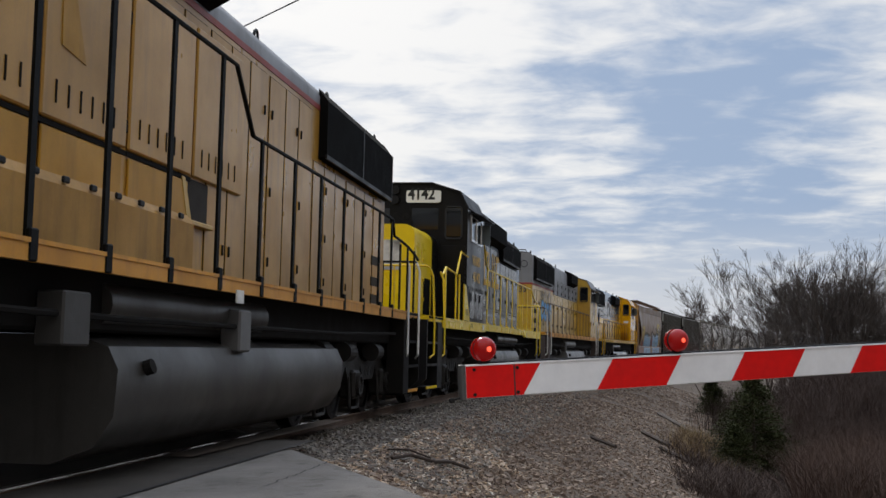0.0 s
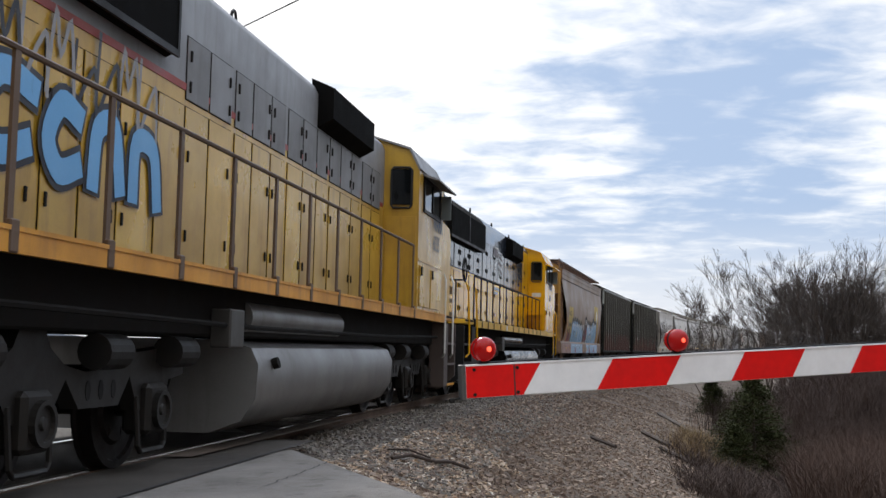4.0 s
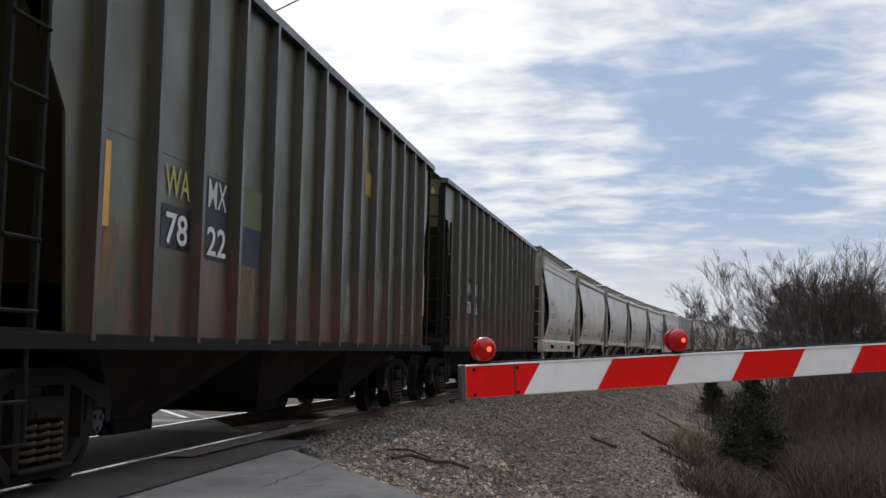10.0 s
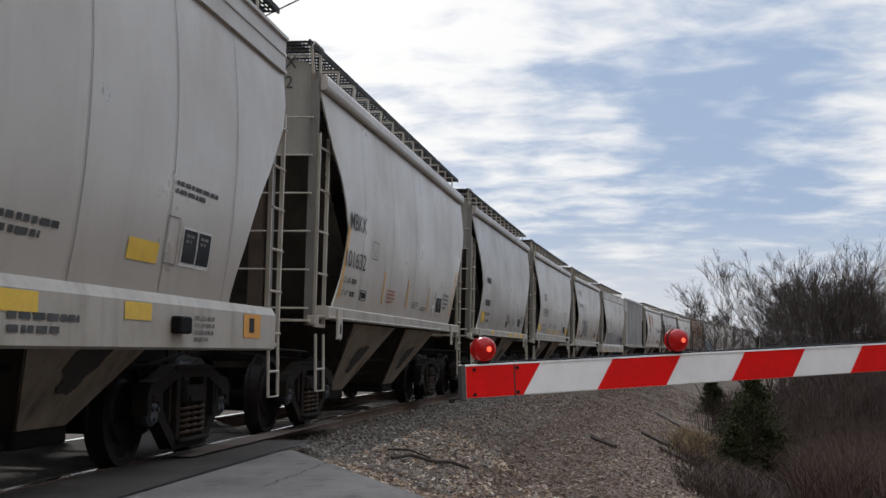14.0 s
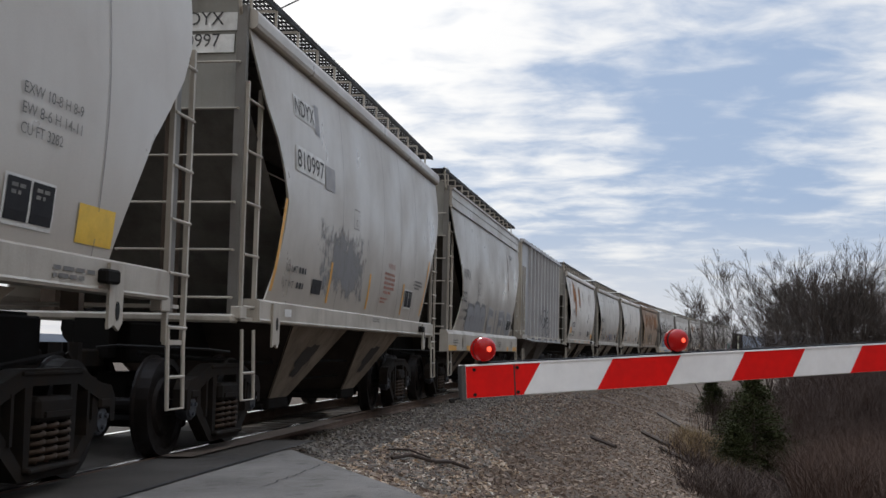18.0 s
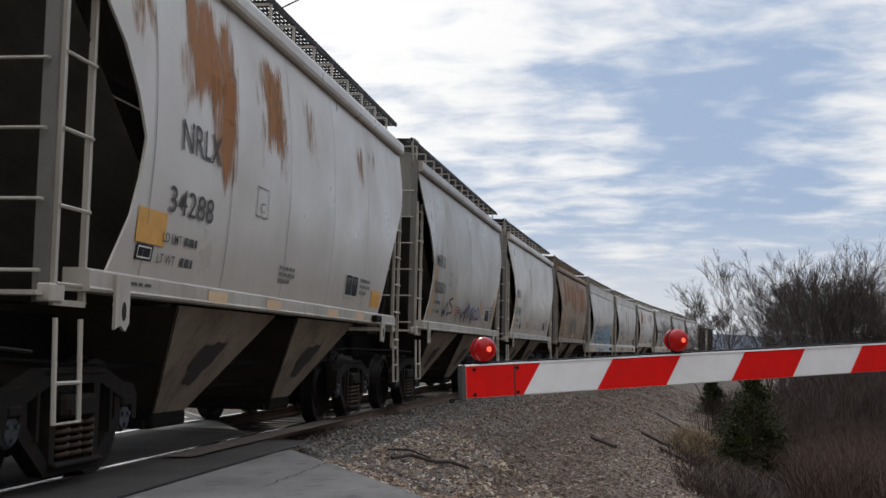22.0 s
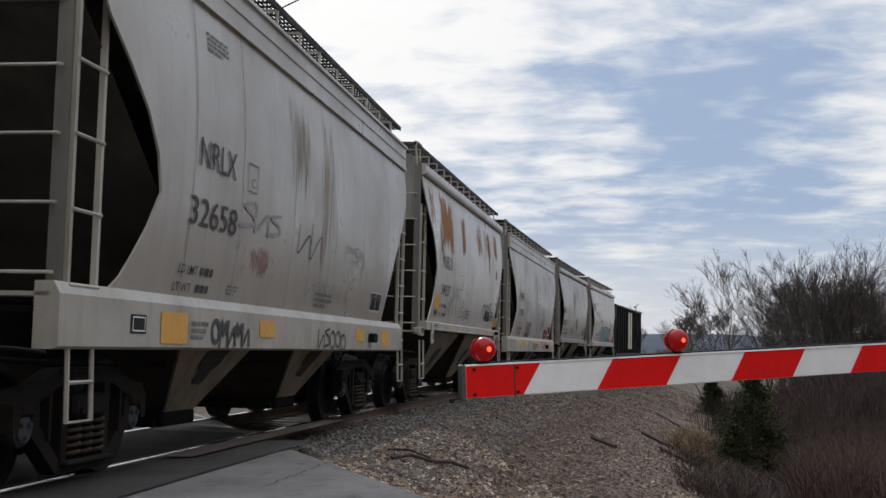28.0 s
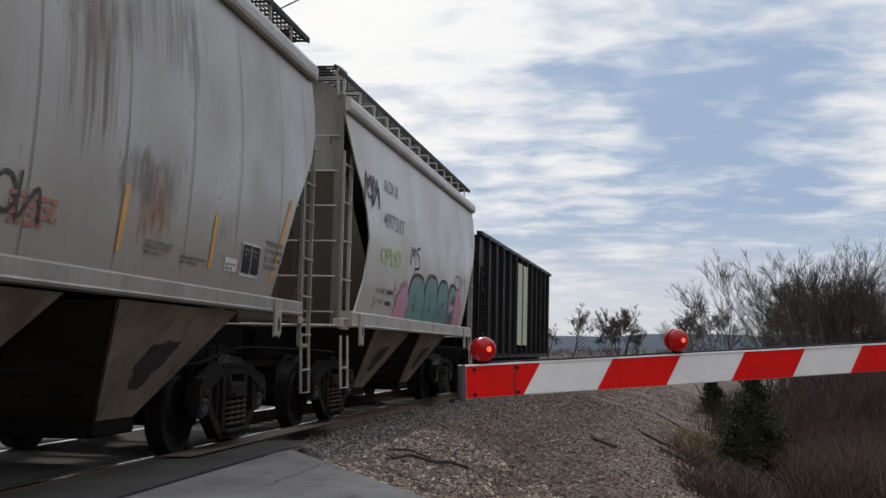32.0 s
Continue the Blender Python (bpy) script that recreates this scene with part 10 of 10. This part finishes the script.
for k in range(124):
    y = r.uniform(21, 36) if k < 26 else r.uniform(29, 43)
    x = y * r.uniform(0.30 if k < 26 else 0.272, 0.44)
    bare_tree(SHRUBS[k % 2], x, y, r.uniform(0, 360), r.uniform(0.26, 0.42) + (0.16 if k >= 26 else 0), "low leafless reddish-brown bush among dry weeds", "bare_shrub", "shrub", "low bushes below the embankment")
for x, y, sc, k in ((20.6, 190, 1.15, 0), (26.4, 195, 0.8, 1), (27.6, 190, 1.12, 1), (29.8, 194, 1.12, 0), (37.4, 190, 1.12, 0), (40.3, 196, 1.0, 1), (14.0, 195, 1.0, 1), (46, 190, 1.1, 0), (32.6, 199, 0.7, 1), (17.6, 199, 0.75, 0)):
    bare_tree(FAR_TREES[k], x, y, r.uniform(0, 360), sc, "distant leafless tree at the field edge", group="distant trees")
for k in range(26):
    y = r.uniform(186, 205)
    bare_tree(SHRUBS[k % 2], y * (0.075 + 0.145 * (k + r.random()) / 26), y, r.uniform(0, 360), r.uniform(0.5, 1.1), "distant grey hedge shrub at the field edge", "bare_shrub", "shrub", "hedge at the field edge")


def blades(name, label, n, area, hgt, material, seed, clumps=40, lean=0.25):
    rng = random.Random(seed)
    v, f = [], []
    cs = [area(rng) for _ in range(clumps)]
    for i in range(n):
        cx, cy = cs[rng.randrange(clumps)]
        x, y = cx + rng.gauss(0, 0.55), cy + rng.gauss(0, 0.55)
        d, s = off_rail(x, y)
        if -4.5 < d < 5.2 + 1.3 * noise.noise((x * 0.5, y * 0.5, 11)) or (5 < y < 29.5 and x < 0.292 * y and hgt[1] > 0.6):
            continue
        h = rng.uniform(*hgt)
        z = height(x, y) - 0.03
        a, w = rng.uniform(0, 3.14), rng.uniform(0.004, 0.010)
        dx, dy = math.cos(a) * w, math.sin(a) * w
        lx, ly = rng.gauss(0, lean) * h, rng.gauss(0, lean) * h
        k = len(v)
        v += [(x - dx, y - dy, z), (x + dx, y + dy, z), (x + lx * 0.35 + dx * 0.7, y + ly * 0.35 + dy * 0.7, z + h * 0.55), (x + lx * 0.35 - dx * 0.7, y + ly * 0.35 - dy * 0.7, z + h * 0.55), (x + lx, y + ly, z + h)]
        f += [(k, k + 1, k + 2, k + 3), (k + 3, k + 2, k + 4)]
    return tagged(part(name, mesh_of(name, v, f), material), label, "grass", kind="stuff")


DRY = island_material("dry_stems", [(0.062, 0.039, 0.030), (0.090, 0.058, 0.045), (0.043, 0.027, 0.021), (0.108, 0.073, 0.057), (0.052, 0.032, 0.025)])
STRAW = island_material("straw_grass", [(0.20, 0.14, 0.07), (0.26, 0.19, 0.10), (0.15, 0.105, 0.055)])
blades("dry_brush", "tall reddish-brown dry weeds below the embankment", 46000, lambda g: (lambda y: (y * g.uniform(0.298, 0.46), y))(g.uniform(20, 36)), (0.45, 1.25), DRY, 5, 260, 0.42)
blades("dry_grass", "pale straw grass tufts at the foot of the slope", 2600, lambda g: (lambda y: (y * g.uniform(0.20, 0.235), y))(g.uniform(27, 34)), (0.25, 0.55), STRAW, 6, 26, 0.3)
blades("gully_weeds", "low dark brown weeds in the gully below the slope", 15000, lambda g: (lambda y: (y * g.uniform(0.212, 0.31), y))(g.uniform(20, 33)), (0.12, 0.5), island_material("weed_brown", [(0.045, 0.031, 0.026), (0.070, 0.049, 0.041), (0.030, 0.021, 0.018), (0.085, 0.060, 0.050)]), 9, 150, 0.6)
# dry stems again in darker browns: the thicket's shade is in their colour
blades("thicket_grass", "brown undergrowth beneath the thicket", 22000, lambda g: (lambda y: (y * g.uniform(0.238, 0.42), y))(g.uniform(36, 62)), (0.5, 1.5), island_material("undergrowth_shade", [(0.030, 0.020, 0.016), (0.045, 0.030, 0.023), (0.022, 0.015, 0.012)]), 7, 150, 0.2)
blades("far_side_grass", "brown dry grass beyond the track", 9000, lambda g: (g.uniform(-16, -9), g.uniform(14, 44)), (0.3, 0.8), DRY, 8, 120, 0.25)


def cedar(x, y, h, seed):
    """Small dark evergreen: trunk, boughs and many short sprays."""
    r = random.Random(seed)
    t = new("cedar_bush")
    t.location = (x, y, height(x, y))
    tagged(t, "small dark green cedar bush on the slope", "bush")
    part("trunk", Geo().cyl((0, 0, -0.1), (0, 0, h * 0.8), 0.05, 8, 0.02), BARK, t)
    v, f = [], []
    boughs = Geo()
    for i in range(150):
        u = r.random() ** 0.9
        z = h * (0.05 + 0.9 * u)
        a = r.uniform(0, 6.3)
        reach = h * 0.52 * (1 - u) ** 0.8 * r.uniform(0.45, 1.2) + 0.05
        tip = Vector((math.cos(a) * reach, math.sin(a) * reach, z + 0.12 * reach - 0.25 * (1 - u) * reach))
        boughs.tube([(0, 0, z * 0.92), tip * 0.55 + Vector((0, 0, z * 0.42)), tip], 0.009, 4)
        for k in range(90):
            q = Vector((0, 0, z)).lerp(tip, r.uniform(0.25, 1.08)) + Vector((r.gauss(0, 0.05), r.gauss(0, 0.05), r.gauss(0, 0.05)))
            w = Vector((r.uniform(-1, 1), r.uniform(-1, 1), r.uniform(-0.5, 0.8))).normalized() * r.uniform(0.03, 0.09)
            e = Vector((r.uniform(-1, 1), r.uniform(-1, 1), r.uniform(-1, 1))).normalized() * 0.018
            n = len(v)
            v += [q - e, q + e, q + w]
            f.append((n, n + 1, n + 2))
    part("bough_frame", boughs, BARK, t)
    part("foliage", mesh_of("foliage", v, f), island_material("cedar_green", [(0.017, 0.022, 0.007), (0.032, 0.038, 0.011), (0.024, 0.029, 0.009), (0.046, 0.047, 0.016)]), t)


cedar(7.35, 28.3, 2.55, 1)
cedar(6.75, 27.7, 1.15, 3)
cedar(7.75, 28.0, 1.2, 5)
cedar(7.9, 30.4, 2.5, 2)
cedar(11.4, 50.5, 1.7, 6)

# ---------------------------------------------------------------- distance
g = Geo()
n = 140


def ridge(k, far):
    a = radians(-50 + 100 * k / n)
    hgt = 15 + 5 * noise.noise((k * 0.11, 0, 4)) + 2.0 * noise.noise((k * 0.6, 0, 8)) + 0.8 * noise.noise((k * 1.9, 0, 1))
    return a, hgt


g.grid(lambda k, u: (lambda a, hh: ((900 + 60 * u) * math.sin(a), (900 + 60 * u) * math.cos(a), -2 + (hh + 2) * [0, 0.7, 1.0, 0.4][int(u)]))(*ridge(k, u)), list(range(n + 1)), [0, 1, 2, 3])
hills = part("wooded_hills", g, mat("hazy_woods", (0.085, 0.095, 0.112), 1.0, 0, (0.058, 0.064, 0.076), 0.6, 0.02, 0, 0, 0.08, 0.0, 0.0))
tagged(hills, "low wooded hills grey with haze on the horizon", "hills", kind="structure")


def motions():
    """The train comes out of the curve and passes to the left of the camera, slowly gaining speed; the wheels roll while they are near."""
    for thing, s, base, wheels in TRAIN:
        walk(thing, [(k / 2, seat(s - run(k / 2), base)) for k in range(65)])
        near = [k for k in range(961) if -24 < s - run(k / 30) < 48]
        if not near:
            continue
        for wheel, radius in wheels:
            at = wheel.location.copy()
            times = sorted({0, *near, 960})
            if times[0] < near[0]:
                times = [0] + times[1:]
            start = run(near[0] / 30)
            rows = [(k / 30, pose(*at, 0, -math.degrees((run(min(max(k, near[0]), near[-1]) / 30) - start) / radius), 0)) for k in times]
            walk(wheel, rows)


motions()
